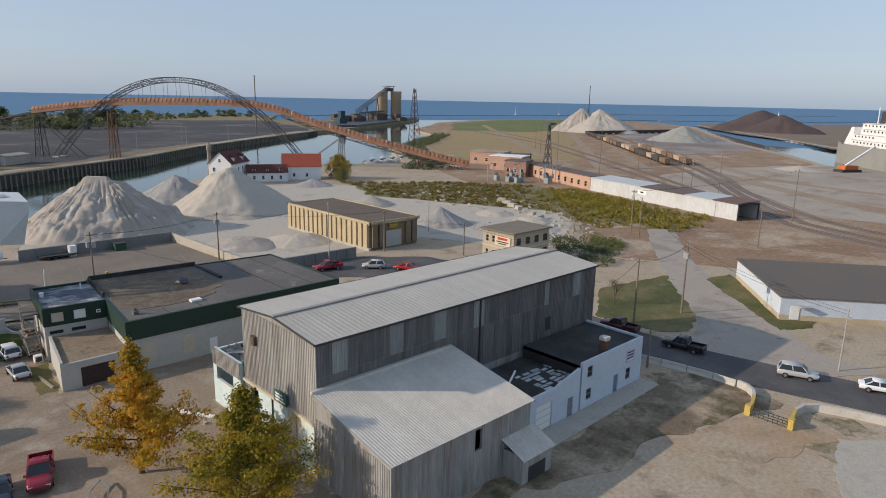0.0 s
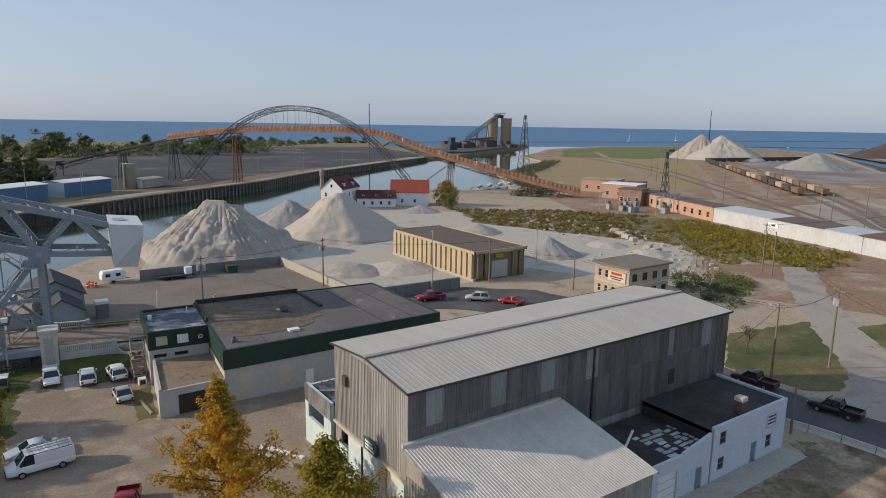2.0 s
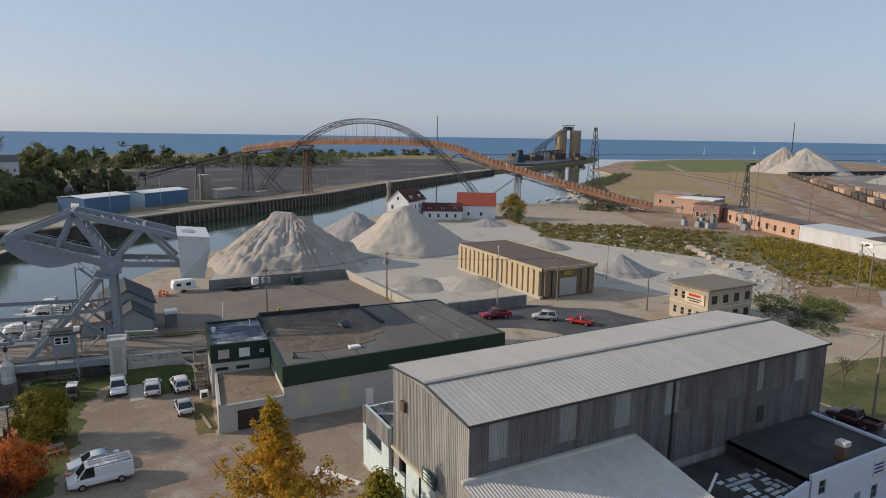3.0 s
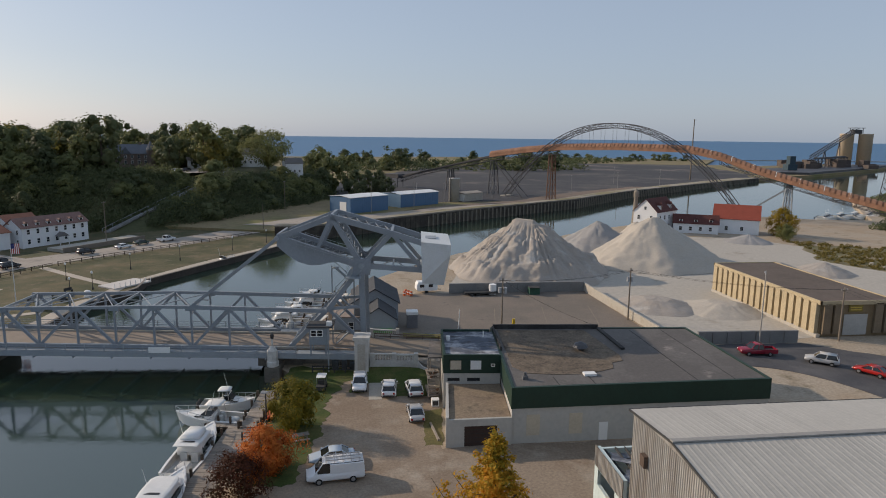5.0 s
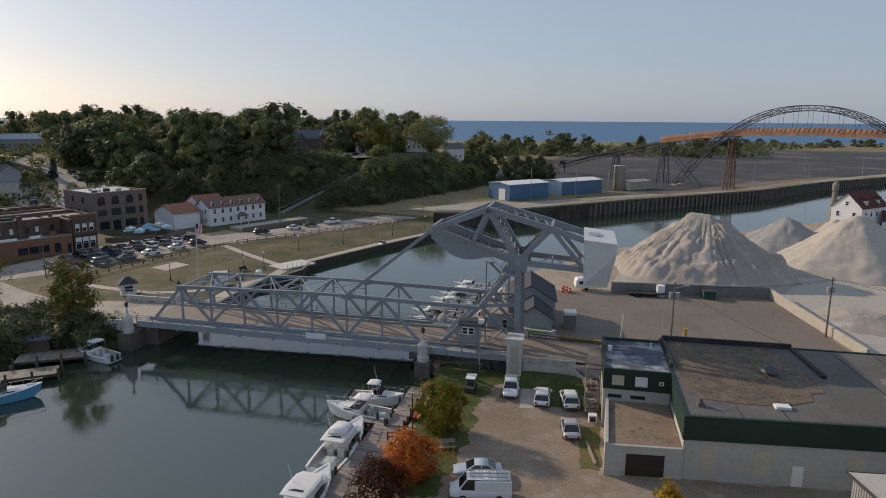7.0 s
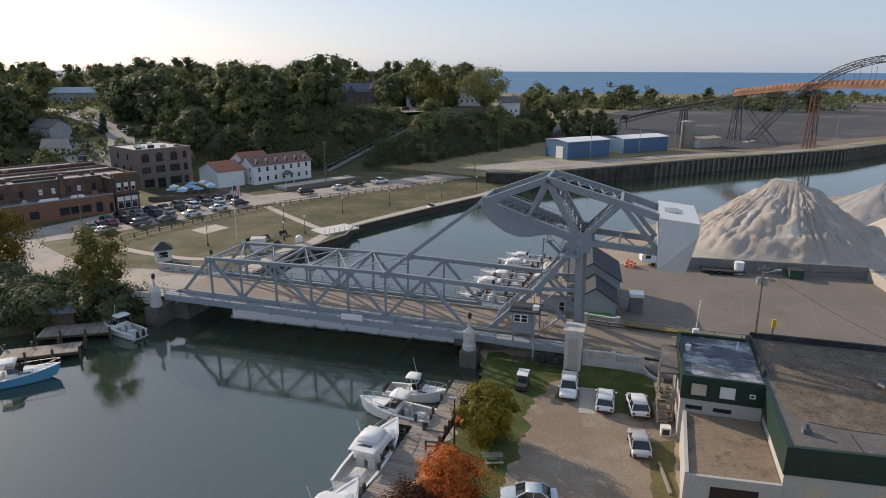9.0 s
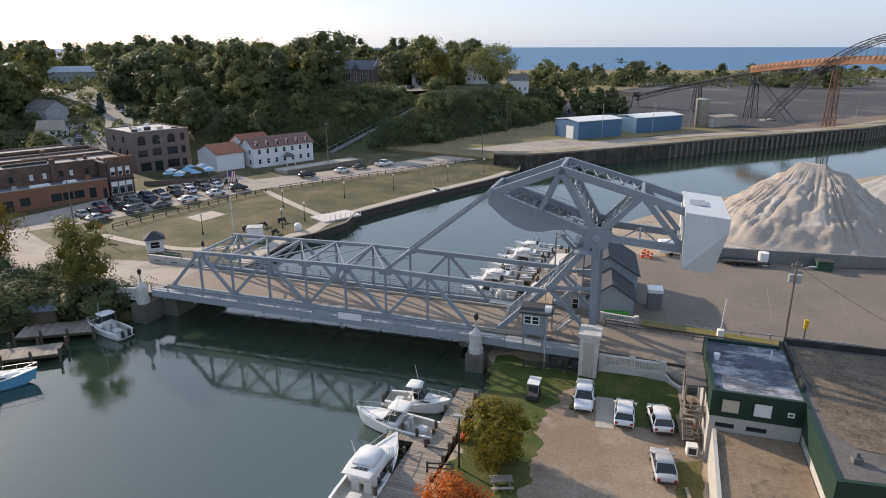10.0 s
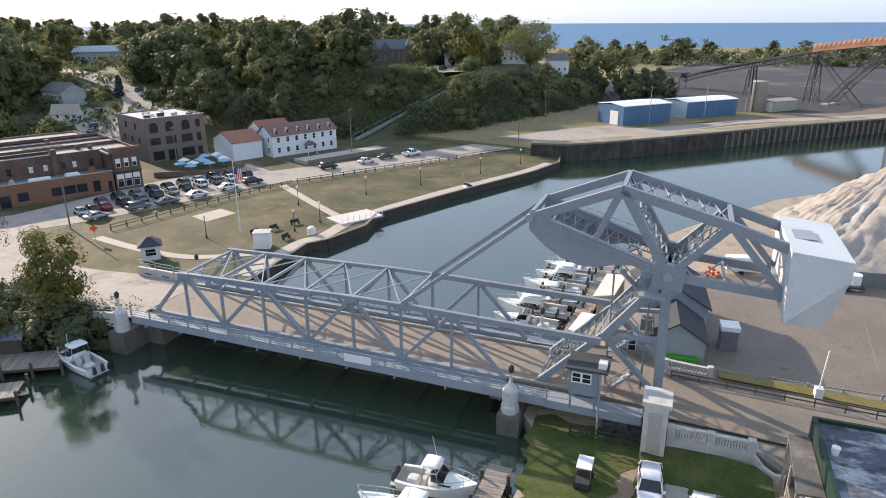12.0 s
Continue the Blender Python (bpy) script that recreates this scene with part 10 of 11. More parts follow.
    if top:
        part("hardtop", shell(((-0.17, 0.3, 0.06), (-0.13, 0.34, 0.13), (0.0, 0.34, 0.14), (0.06, 0.28, 0.06)), fb + 1.78), CANVAS, t, smooth=True)
        for a, b in ((-0.15, -0.13), (0.05, 0.01)):
            for s in (-1, 1):
                part("top_post", Geo().beam((L_ * a, s * W_ * 0.36, fb + 0.3), (L_ * b, s * W_ * 0.3, fb + 1.82), 0.05), RIM, t)
    if fly:
        part("flybridge", shell(((-0.14, 0.27, 0.5), (-0.06, 0.29, 0.62), (0.06, 0.27, 0.55), (0.1, 0.2, 0.2)), fb + 1.68), GEL, t, smooth=True)
    part("antenna", Geo().beam((-L_ * 0.02, W_ * 0.3, fb + 1.2), (-L_ * 0.1, W_ * 0.32, fb + 3.6), 0.035), GEL, t)
    part("helm_seat", Geo().box(-L_ * 0.17, -L_ * 0.12, -W_ * 0.26, -W_ * 0.06, fb - 0.62, fb + 0.45), SEAT, t)
    part("helm_seat", Geo().box(-L_ * 0.17, -L_ * 0.12, W_ * 0.06, W_ * 0.26, fb - 0.62, fb + 0.45), SEAT, t)
    part("engine_box", shell(((-0.38, 0.16, 0.5), (-0.36, 0.2, 0.62), (-0.26, 0.2, 0.62), (-0.24, 0.16, 0.5)), fb - 0.62), SEAT, t)
    part("swim_platform", Geo().box(-L_ / 2 - 0.55, -L_ / 2 + 0.02, -W_ * 0.36, W_ * 0.36, 0.28, 0.36), SOLE, t)
    g = Geo()
    pts = [Vector(c[2]) for c in secs[8:]] + [Vector(c[3]) for c in secs[8:]][::-1]
    up_ = Vector((0.06, 0, 0.62))
    g.sweep([p + up_ for p in pts], 0.045)
    part("bow_rail", g, RIM, t)
    for p in pts[::2]:
        part("stanchion", Geo().beam(p, p + up_, 0.035), RIM, t)
    if not covered and L_ < 8.3:
        for s in (-0.16, 0.16):
            part("outboard", loft([[(-L_ / 2 - a, W_ * s - w, z0), (-L_ / 2 - a, W_ * s + w, z0), (-L_ / 2 - a, W_ * s + w * 0.7, z1), (-L_ / 2 - a, W_ * s - w * 0.7, z1)] for a, w, z0, z1 in ((0.1, 0.1, 0.4, 1.1), (0.3, 0.18, 0.3, 1.3), (0.6, 0.12, 0.5, 1.15))]), DARKTRIM, t, smooth=True)
    return t


boat("white sport cruiser with a windscreen moored at the dock", -5.7, 61.5, 170, 8.6, 3.0, top="hard")
boat("white fishing boat with a hardtop at the dock", -4.6, 65.8, -4, 6.6, 2.5)
boat("white cabin cruiser under a canvas cover by the dock", -5.6, 53.4, 82, 10.6, 3.6, covered=True, top="", fly=True)
boat("white cabin cruiser covered in canvas, stern away", -6.2, 43.4, 82, 10.0, 3.5, covered=True, top="")
boat("white fishing boat at a timber pier under the trees", -48.9, 75.2, 162, 7.8, 2.8)
boat("blue-hulled fishing boat with a white cabin", -51.0, 59.6, 38, 9.5, 3.0, BLUEHULL)
boat("grey-white boat moored off the park bank", -24.6, 161, 48, 7.5, 2.4, top="", group="moored boats")
for i, (x, y, l) in enumerate(((-2.2, 97.2, 8), (-2.0, 101.6, 9), (-0.4, 105.6, 8.5), (0.2, 109.4, 9), (1.2, 113.4, 8.5), (1.8, 117.6, 8), (3.0, 121.6, 8))):
    boat("white sport boat in a marina slip" if i % 2 else "white boat with yellow-striped canvas in a slip", x, y, 176 + 3 * (i % 3), l, 2.9, top="hard" if i % 3 else "", covered=i % 3 == 1, group="marina boats")
for i in range(8):
    boat("small white boat in the far basin", 212 + 4.4 * i, 243 + 3.0 * (i % 2) + 1.2 * i, -60, 8, 2.8, group="far marina boats")


def plank_deck(name, label, cx, cy, turn, length, width, z, plank=0.35):
    t = thing(name, label, "dock", "docks", at=(cx, cy, z), turn=turn)
    me = Geo().box(-plank / 2 + 0.015, plank / 2 - 0.015, -width / 2, width / 2, -0.08, 0).mesh("plank", DECKWOOD)
    n_ = int(length / plank)
    for i in range(n_):
        o = new("plank", me)
        o.parent = t
        o.matrix_basis = pose(-length / 2 + plank * (i + 0.5), 0, 0.01 * (i % 2))
    for s in (-width / 2 + 0.2, width / 2 - 0.2):
        part("beam", Geo().box(-length / 2, length / 2, s - 0.12, s + 0.12, -0.4, -0.08), BARK, t)
    for i in range(int(length / 3) + 1):
        for s in (-width / 2 - 0.1, width / 2 + 0.1):
            part("mooring_post", Geo().tube((-length / 2 + 3 * i, s, -3.5), (-length / 2 + 3 * i, s, 0.7), 0.16, n=8), BARK, t)
    return t


plank_deck("timber_dock", "weathered timber dock along the east bank", -2.5, 50.4, 83, 18, 3.4, -0.25)
plank_deck("timber_dock", "timber walkway at the head of the dock", -0.4, 63.4, 85, 11, 2.0, -0.1)
plank_deck("timber_dock", "short timber finger pier between boats", -4.0, 59.3, 176, 4.5, 1.4, -0.3)
plank_deck("timber_dock", "old timber pier under the bank trees", -53.8, 73.0, 25, 9, 4.0, -0.2)
plank_deck("timber_dock", "grey timber pier beside the west bank", -53.2, 66.2, 30, 9, 3.2, -0.3)
plank_deck("timber_dock", "marina walkway with slips", 5.4, 107, 82, 30, 2.2, -0.3)
for y in (99.6, 103.8, 107.8, 111.6, 115.6):
    plank_deck("timber_dock", "narrow marina finger pier", 1.5, y, 175, 6, 0.9, -0.35)
ht = thing("boat_hut", "small dark hut with a blue-grey roof on the bank", "hut", at=(-57.2, 74.8, -0.3), turn=25)
part("wall", Geo().box(-1.5, 1.5, -1.2, 1.2, 0, 2.0), BARK, ht)
part("roof", Geo().add([(-1.8, -1.6, 1.9), (1.8, -1.6, 1.9), (1.8, 1.5, 2.7), (-1.8, 1.5, 2.7), (-1.8, -1.6, 2.0), (1.8, -1.6, 2.0), (1.8, 1.5, 2.8), (-1.8, 1.5, 2.8)], [(3, 2, 1, 0), (4, 5, 6, 7), (0, 1, 5, 4), (1, 2, 6, 5), (2, 3, 7, 6), (3, 0, 4, 7)]), mat("hut_roof", (0.13, 0.16, 0.2)), ht)
cbt = thing("covered_boat", "boat wrapped in pale grey tarpaulin on the bank", "boat", at=(-73.5, 84.0, 0), turn=15)
part("tarpaulin", loft([[(a, -w, 0.5), (a, -w * 0.6, h), (a, w * 0.6, h), (a, w, 0.5)] for a, w, h in ((-4, 1.1, 1.6), (-2, 1.4, 2.4), (1, 1.4, 2.5), (3.5, 0.8, 2.0), (4.6, 0.1, 1.7))]), CANVAS, cbt)
part("cradle", Geo().box(-3, -2.7, -1.1, 1.1, 0, 0.6).box(2, 2.3, -1, 1, 0, 0.6), BARK, cbt)

# ---- poles and wires ----
POLE = mat("pole_wood", (0.2, 0.165, 0.13), var=0.25, scale=1, fine=6)
POLELIGHT = mat("pole_grey", (0.36, 0.34, 0.31), var=0.15)
CANGREY = mat("transformer_can", (0.35, 0.36, 0.37), var=0.1)


def pole(x, y, h, label="wooden utility pole with a cross arm", arm=2.2, turn=0, lean=(0, 0), can=False, light=False, z=0.0, m=POLE, thick=0.17):
    t = thing("utility_pole", label, "utility pole", "utility poles", at=(x, y, z), turn=turn)
    part("shaft", Geo().tube((0, 0, -0.3), (lean[0], lean[1], h), thick, thick * 0.62, 8), m, t)
    if arm:
        part("crossarm", Geo().beam((lean[0] - arm / 2, lean[1], h - 0.5), (lean[0] + arm / 2, lean[1], h - 0.5), 0.12, 0.14), POLE, t)
        for a in (-0.45, -0.15, 0.15, 0.45):
            part("insulator", Geo().tube((lean[0] + arm * a, lean[1], h - 0.43), (lean[0] + arm * a, lean[1], h - 0.2), 0.05, 0.03, 6), CANGREY, t)
    if can:
        part("transformer_can", Geo().tube((0.45, 0, h - 2.6), (0.45, 0, h - 1.6), 0.3, n=10), CANGREY, t)
        part("transformer_can", Geo().tube((-0.4, 0.2, h - 2.5), (-0.4, 0.2, h - 1.6), 0.26, n=10), CANGREY, t)
    if light:
        part("lamp_arm", Geo().beam((0, 0, h - 1.0), (1.6, 0, h - 0.6), 0.07).box(1.4, 2.1, -0.15, 0.15, h - 0.68, h - 0.52), CANGREY, t)
    return Vector((x, y, z + h - 0.4))


tops = {}
for k, a in {"b": (60.7, 96.3, 9.8, "wooden utility pole with transformer cans", 1.6, 40, True, False), "c": (76.5, 80.5, 12.4, "tall slim street lamp pole", 0, 60, False, True),
             "d": (91.3, 81.3, 9.2, "wooden utility pole beside the tan building", 1.8, 20, False, False), "e": (102.2, 67.8, 7.2, "short wooden utility pole", 0, 0, False, False), "f": (90.4, 20.2, 10.4, "wooden utility pole with a lamp on the lawn", 2.2, 60, False, True),
             "g": (101.2, 18.0, 11.6, "wooden utility pole with transformer cans at the crossing", 2.4, 60, True, False), "h": (77.3, 10.6, 5.3, "short bare wooden post by the office", 0, 0, False, False), "i": (94.8, -6.3, 8.2, "street lamp pole on the verge", 0, 200, False, True),
             "j": (202.1, 35.4, 15.5, "tall utility pole with several cross arms", 3, 60, False, False), "k": (151.8, 56.9, 11.4, "wooden utility pole along the side road", 2.4, 60, True, False), "l": (34.7, 85.9, 10.7, "wooden utility pole beside the lot", 1.2, 10, True, True),
             "m": (113.5, 91.3, 8.6, "slim steel pole in the stone yard", 0.8, 0, False, False), "n": (161.1, 29.1, 9.5, "leaning wooden pole near the rails", 0, 0, False, False), "o": (150.3, 53.7, 10, "bare wooden pole by the side road", 0, 0, False, False)}.items():
    tops[k] = pole(a[0], a[1], a[2], a[3], a[4], a[5], can=a[6], light=a[7], m=POLELIGHT if k in "cim" else POLE, thick=0.12 if k in "cim" else 0.17)
tops["a"] = tops["l"]
for x, y, h in ((248.3, 91.5, 13), (243.5, 85.3, 13), (237.3, 72.1, 17), (263.3, 138.8, 21), (290.7, 183, 24), (330, 225, 20), (372, 262, 20), (300, 140, 15), (330, 150, 15)):
    pole(x, y, h, "tall slim pole in the rail yard", 0 if h > 19 else 2.6, 35, thick=0.16)
    if h in (13, 17):
        pa = thing("crossarm_frame", "stacked crossarms with insulators on a rail yard pole", "crossarms", "pole crossarms", at=(x, y, 0), turn=35)
        for k in range(3):
            part("crossarm", Geo().beam((-1.3, 0.12, h - 1.6 - 1.1 * k), (1.3, 0.12, h - 1.6 - 1.1 * k), 0.14, 0.16), POLE, pa)
            for a in (-1.15, -0.5, 0.5, 1.15):
                part("insulator", Geo().tube((a, 0.12, h - 1.52 - 1.1 * k), (a, 0.12, h - 1.25 - 1.1 * k), 0.07, 0.05, 6), CANGREY, pa)
for x, y, h in ((80.9, 324, 11), (131, 345, 11), (165.3, 362, 12), (35.4, 275, 12), (49.9, 283, 11), (16.1, 257.9, 13), (39, 305, 9), (210, 400, 12), (190, 430, 12)):
    pole(x, y, h, "slim light pole on the coal quay", 0.9, 40, z=0.9, m=POLELIGHT, thick=0.12)
pole(269, 471, 47, "very tall pole with a cross arm at the coal yard", 7, 40, z=0.9, thick=0.6)
for x, y, h in ((-63.7, 188.4, 12.8), (-20.4, 268, 13.4), (-21.4, 212.5, 9.2), (-98.4, 160.1, 11), (-86.4, 113.5, 9.5), (-120, 128, 10)):
    pole(x, y, h, "wooden street pole on the west bank", 1.2 if h > 10 else 0, 50, thick=0.15)
WIRE = mat("wire", (0.03, 0.03, 0.03), var=0.1)


def wire(p, q, sag=0.6, r=0.022):
    g = Geo()
    P_ = [Vector(p).lerp(Vector(q), i / 10) - Vector((0, 0, sag * 4 * (i / 10) * (1 - i / 10))) for i in range(11)]
    d = (P_[-1] - P_[0]).normalized()
    s = d.orthogonal().normalized() * r
    u = d.cross(s)
    g.add([c + o for c in P_ for o in (s, u, -s, -u)], [(4 * i + j, 4 * i + (j + 1) % 4, 4 * i + 4 + (j + 1) % 4, 4 * i + 4 + j) for i in range(10) for j in range(4)])
    ob = part("cable", g, WIRE)
    return tagged(ob, "thin black overhead cable between poles", "cable", "overhead cables")


for a, b in (("a", "b"), ("b", "d"), ("l", "a"), ("d", "e"), ("f", "g"), ("g", "k"), ("e", "f"), ("k", "j"), ("g", "i")):
    for off in (-0.7, 0.7):
        wire(tops[a] + Vector((off, 0, 0)), tops[b] + Vector((off, 0, 0)), 0.8)
wire((75, 17, 9), tops["f"], 0.4)
wire(tops["l"], (45, 72.5, 6.6), 0.5)

# ---- street furniture, fences, barriers ----
JERSEY = mat("jersey_concrete", (0.5, 0.48, 0.44), var=0.18, scale=0.8, col2=(0.36, 0.34, 0.3), patch=0.6)
YELLOWP = mat("yellow_paint", (0.5, 0.36, 0.1), var=0.2, scale=1.5)
run = [(78.6, 13.0), (79.4, 9.8), (79.9, 6.6), (80.2, 3.4), (80.2, 0.6)]
for p, q in zip(run, run[1:]):
    d = Vector(q) - Vector(p)
    t = thing("road_barrier", "stained concrete road barrier beside the asphalt", "barrier", "road barriers", at=(*((Vector(p) + Vector(q)) / 2), 0), turn=math.degrees(math.atan2(d.y, d.x)))
    l = d.length / 2 - 0.06
    part("block", Geo().add([(x, y, z) for x in (-l, l) for y, z in ((-0.3, 0), (0.3, 0), (0.12, 0.35), (0.09, 0.8), (-0.09, 0.8), (-0.12, 0.35))], [(5, 4, 3, 2, 1, 0), (6, 7, 8, 9, 10, 11)] + [(i, (i + 1) % 6, 6 + (i + 1) % 6, 6 + i) for i in range(6)]), JERSEY, t)


def curved_wall(label, pts, h=0.9, w=0.35):
    t = thing("entrance_wall", label, "wall", "entrance walls")
    for i, (p, q) in enumerate(zip(pts, pts[1:])):
        part("panel", Geo().beam((*p, h / 2), (*q, h / 2), w, h), JERSEY if i < len(pts) - 3 else YELLOWP, t)
    part("post", Geo().box(pts[-1][0] - 0.3, pts[-1][0] + 0.3, pts[-1][1] - 0.3, pts[-1][1] + 0.3, 0, 1.2), YELLOWP, t)


curved_wall("curved pale entrance wall with a yellow end", [(80.2, 0.4), (79.8, -0.9), (78.8, -1.9), (77.4, -2.5), (75.6, -3.0), (73.8, -3.3)])
curved_wall("curved pale entrance wall with a yellow end post", [(83.0, -16), (81.8, -11.5), (80.6, -8.2), (79.2, -7.1), (77.4, -6.9), (75.6, -7.2), (73.9, -7.6)])
gt = thing("yard_gate", "dark tubular steel yard gate between the walls", "gate", at=(73.6, -5.45, 0), turn=90)
g = Geo()
for z in (0.25, 0.55, 0.85, 1.15):
    g.beam((-1.9, 0, z), (1.9, 0, z), 0.06)
part("rail", g, DARKTRIM, gt)
for i in range(9):
    part("bar", Geo().beam((-1.9 + 0.475 * i, 0, 0.1), (-1.9 + 0.475 * i, 0, 1.2), 0.05), DARKTRIM, gt)
sheet("pavement_slab_old", [(75.4, -11.6), (78.6, -15.4), (70, -19), (62, -17.5), (66, -14.2)], 0.05, CONCRETE, "broken concrete slab in the dirt", "slab", 0.5, 0.6)
sheet("lawn_verge", [(78.2, 9), (79.6, 1), (74.5, -1.8), (70, 0.5), (73, 6), (75, 9)], 0.03, mat("weedy_dirt", (0.36, 0.3, 0.235), var=0.4, scale=0.4, fine=4, col2=(0.24, 0.19, 0.12), patch=0.5, soft=0.1, col3=(0.14, 0.125, 0.06), scale3=0.7, patch3=0.52, soft3=0.08, bump=0.6), "weedy strip behind the barriers", "verge", 2.2, 0.5)
sheet("lawn_verge_south", [(79.5, -8.5), (74, -8.2), (70, -11), (74, -14), (80.5, -13)], 0.03, bpy.data.materials["weedy_dirt"], "weedy strip by the gate", "verge", 2.2, 0.5)
# rails
RAILM = mat("rail_steel", (0.13, 0.1, 0.085), rough=0.5, var=0.2)
BALLAST = mat("ballast", (0.2, 0.165, 0.14), var=0.3, scale=0.1, fine=1.5)
TRACKS = [[(150, -60), (176, -15), (199, 34.5), (245, 70), (327, 132), (565, 345)], [(156, -62), (182, -17), (205, 32), (252, 70), (334, 128), (572, 338)], [(162, -64), (190, -18), (214, 30), (262, 72), (345, 128), (585, 332)],
          [(216, 60), (262, 110), (330, 190), (420, 300), (480, 400), (520, 480)], [(222, 58), (270, 108), (342, 190), (436, 302), (500, 400), (560, 500)]]
for i, tr_ in enumerate(TRACKS):
    strip("track_bed", [(x, y, 0.12) for x, y in tr_], 3.4, BALLAST, "brown ballast bed of a rail track", "railway")
    for off in (-0.72, 0.72):
        g = Geo()
        for (a, b), (c, d) in zip(tr_, tr_[1:]):
            n_ = Vector((d - b, a - c)).normalized() * off
            g.beam((a + n_.x, b + n_.y, 0.24), (c + n_.x, d + n_.y, 0.24), 0.14, 0.16)
        tagged(part("rail", g, RAILM), "steel rail on the track bed", "rail", "rails", "structure")
# hopper wagons
WAGON = [mat("wagon_brown", (0.2, 0.13, 0.09), var=0.3), mat("wagon_dark", (0.07, 0.065, 0.06), var=0.3), mat("wagon_tan", (0.45, 0.33, 0.24), var=0.2)]
proto = []
for m in WAGON:
    t = thing("hopper_wagon", "old brown railway hopper wagon in a long train", "rail wagon", "train of wagons", at=(345, 149, 0.3), turn=42)
    part("hopper", Geo().add([(-6, -1.4, 1.2), (6, -1.4, 1.2), (6, 1.4, 1.2), (-6, 1.4, 1.2), (-6.6, -1.6, 3.6), (6.6, -1.6, 3.6), (6.6, 1.6, 3.6), (-6.6, 1.6, 3.6)], [(3, 2, 1, 0), (4, 5, 6, 7), (0, 1, 5, 4), (1, 2, 6, 5), (2, 3, 7, 6), (3, 0, 4, 7)]), m, t)
    part("frame", Geo().box(-6.8, 6.8, -1.2, 1.2, 0.8, 1.2), WAGON[1], t)
    for a in (-5, -3.4, 3.4, 5):
        part("wheelset", Geo().tube((a, -0.85, 0.45), (a, 0.85, 0.45), 0.45, n=10), WAGON[1], t)
    proto.append(t)
rng = random.Random(4)
pos = [(327 + 238 * t, 136 + 213 * t) for t in [0.05 * i for i in range(1, 20)]]
for i, (x, y) in enumerate(pos):
    if i < 3:
        proto[i].matrix_basis = pose(x, y, 0.2, 0, 0, 42)
    else:
        copy_thing(proto[rng.choice((0, 1, 1, 2))], pose(x, y, 0.2, 0, 0, 42))
for i in range(12):
    copy_thing(proto[1], pose(575 + 12 * i, 352 - 1.5 * i, 0.2, 0, 0, -8))
for i in range(9):
    copy_thing(proto[rng.choice((0, 2))], pose(350 + 11 * i, 140 + 9.6 * i, 0.2, 0, 0, 41))
# debris at the lawn's edge near the rails
rng = random.Random(9)
g = Geo()
for i in range(260):
    x, y = rng.uniform(148, 175), rng.uniform(86, 150)
    if rng.random() < 0.5:
        x, y = rng.uniform(128, 160), rng.uniform(64, 90)
    s = rng.uniform(0.2, 0.9)
    g.beam((x, y, s * 0.25), (x + rng.uniform(-1, 1), y + rng.uniform(-1, 1), s * 0.3), s, s * 0.7)
tagged(part("stone_blocks", g, PALESTONE), "scattered pale stone blocks along the yard", "stone blocks", kind="stuff")
for i in range(7):
    t = thing("stone_pallet", "stack of cream stone slabs", "stone stack", "stone stacks", at=(150 + 2.6 * i, 85 + 4.6 * i, 0), turn=20 * i)
    for k in range(3):
        part("slab", Geo().box(-1.6 + 0.1 * k, 1.6 - 0.15 * k, -0.9, 0.9 - 0.1 * k, 0.4 * k, 0.38 + 0.4 * k), SAND, t)

# ---- buildings and clutter by the bridge ----
GREYBOARD = mat("grey_clapboard", (0.33, 0.37, 0.41), var=0.12, scale=0.6)
DARKSHINGLE = mat("dark_shingle", (0.055, 0.06, 0.068), var=0.3, scale=0.8, fine=6)
house("marina_house", "grey clapboard house with a dark shingle roof", 14.8, 91.8, 0, 90, 6, 5.6, 3.4, 1.9, GREYBOARD, DARKSHINGLE, [], "marina buildings")
house("marina_house", "larger grey clapboard shop with a dark shingle roof", 14.4, 100.6, 0, 90, 10, 8, 4.4, 2.4, GREYBOARD, DARKSHINGLE, [("e", 0, 1, 1, 1.4)], "marina buildings")
mo = thing("bridge_office", "two-storey blue-grey bridge office with a flat roof", "building", "marina buildings")
part("wall", Geo().wall((7.6, 88.9), (12.2, 88.9), 0, 3.75, 0.25, [(2.3, 3.2, 1.5, 3.0)]).wall((12.2, 88.9), (12.2, 95), 0, 3.75, 0.25).wall((12.2, 95), (7.6, 95), 0, 3.75, 0.25).wall((7.6, 95), (7.6, 88.9), 0, 3.75, 0.25), GREYBOARD, mo)
part("roof", Geo().box(7.4, 12.4, 88.7, 95.2, 3.75, 3.95), mat("brown_flat_roof", (0.3, 0.24, 0.2), var=0.25), mo)
window(mo, 10.35, 89.0, 1.5, 0.9, 1.5, 0)
part("roof_unit", Geo().box(11.0, 12.2, 89.2, 90.4, 3.95, 5.2), mat("ac_grey", (0.17, 0.175, 0.18), var=0.3), mo, "grey cooling unit")
part("unit_fan", Geo().tube((11.6, 89.8, 5.2), (11.6, 89.8, 5.28), 0.45, n=14), DARKTRIM, mo)
ms = thing("marina_shed", "cream roofed shed over the slips", "shed", "marina buildings")
part("roof", Geo().add([(5.7, 98.5, 3.2), (8.2, 98.4, 3.6), (9.6, 105.6, 3.6), (7.1, 106.5, 3.2), (5.7, 98.5, 3.35), (8.2, 98.4, 3.75), (9.6, 105.6, 3.75), (7.1, 106.5, 3.35)], [(3, 2, 1, 0), (4, 5, 6, 7), (0, 1, 5, 4), (1, 2, 6, 5), (2, 3, 7, 6), (3, 0, 4, 7)]), mat("cream_roof", (0.6, 0.57, 0.5), var=0.1), ms)
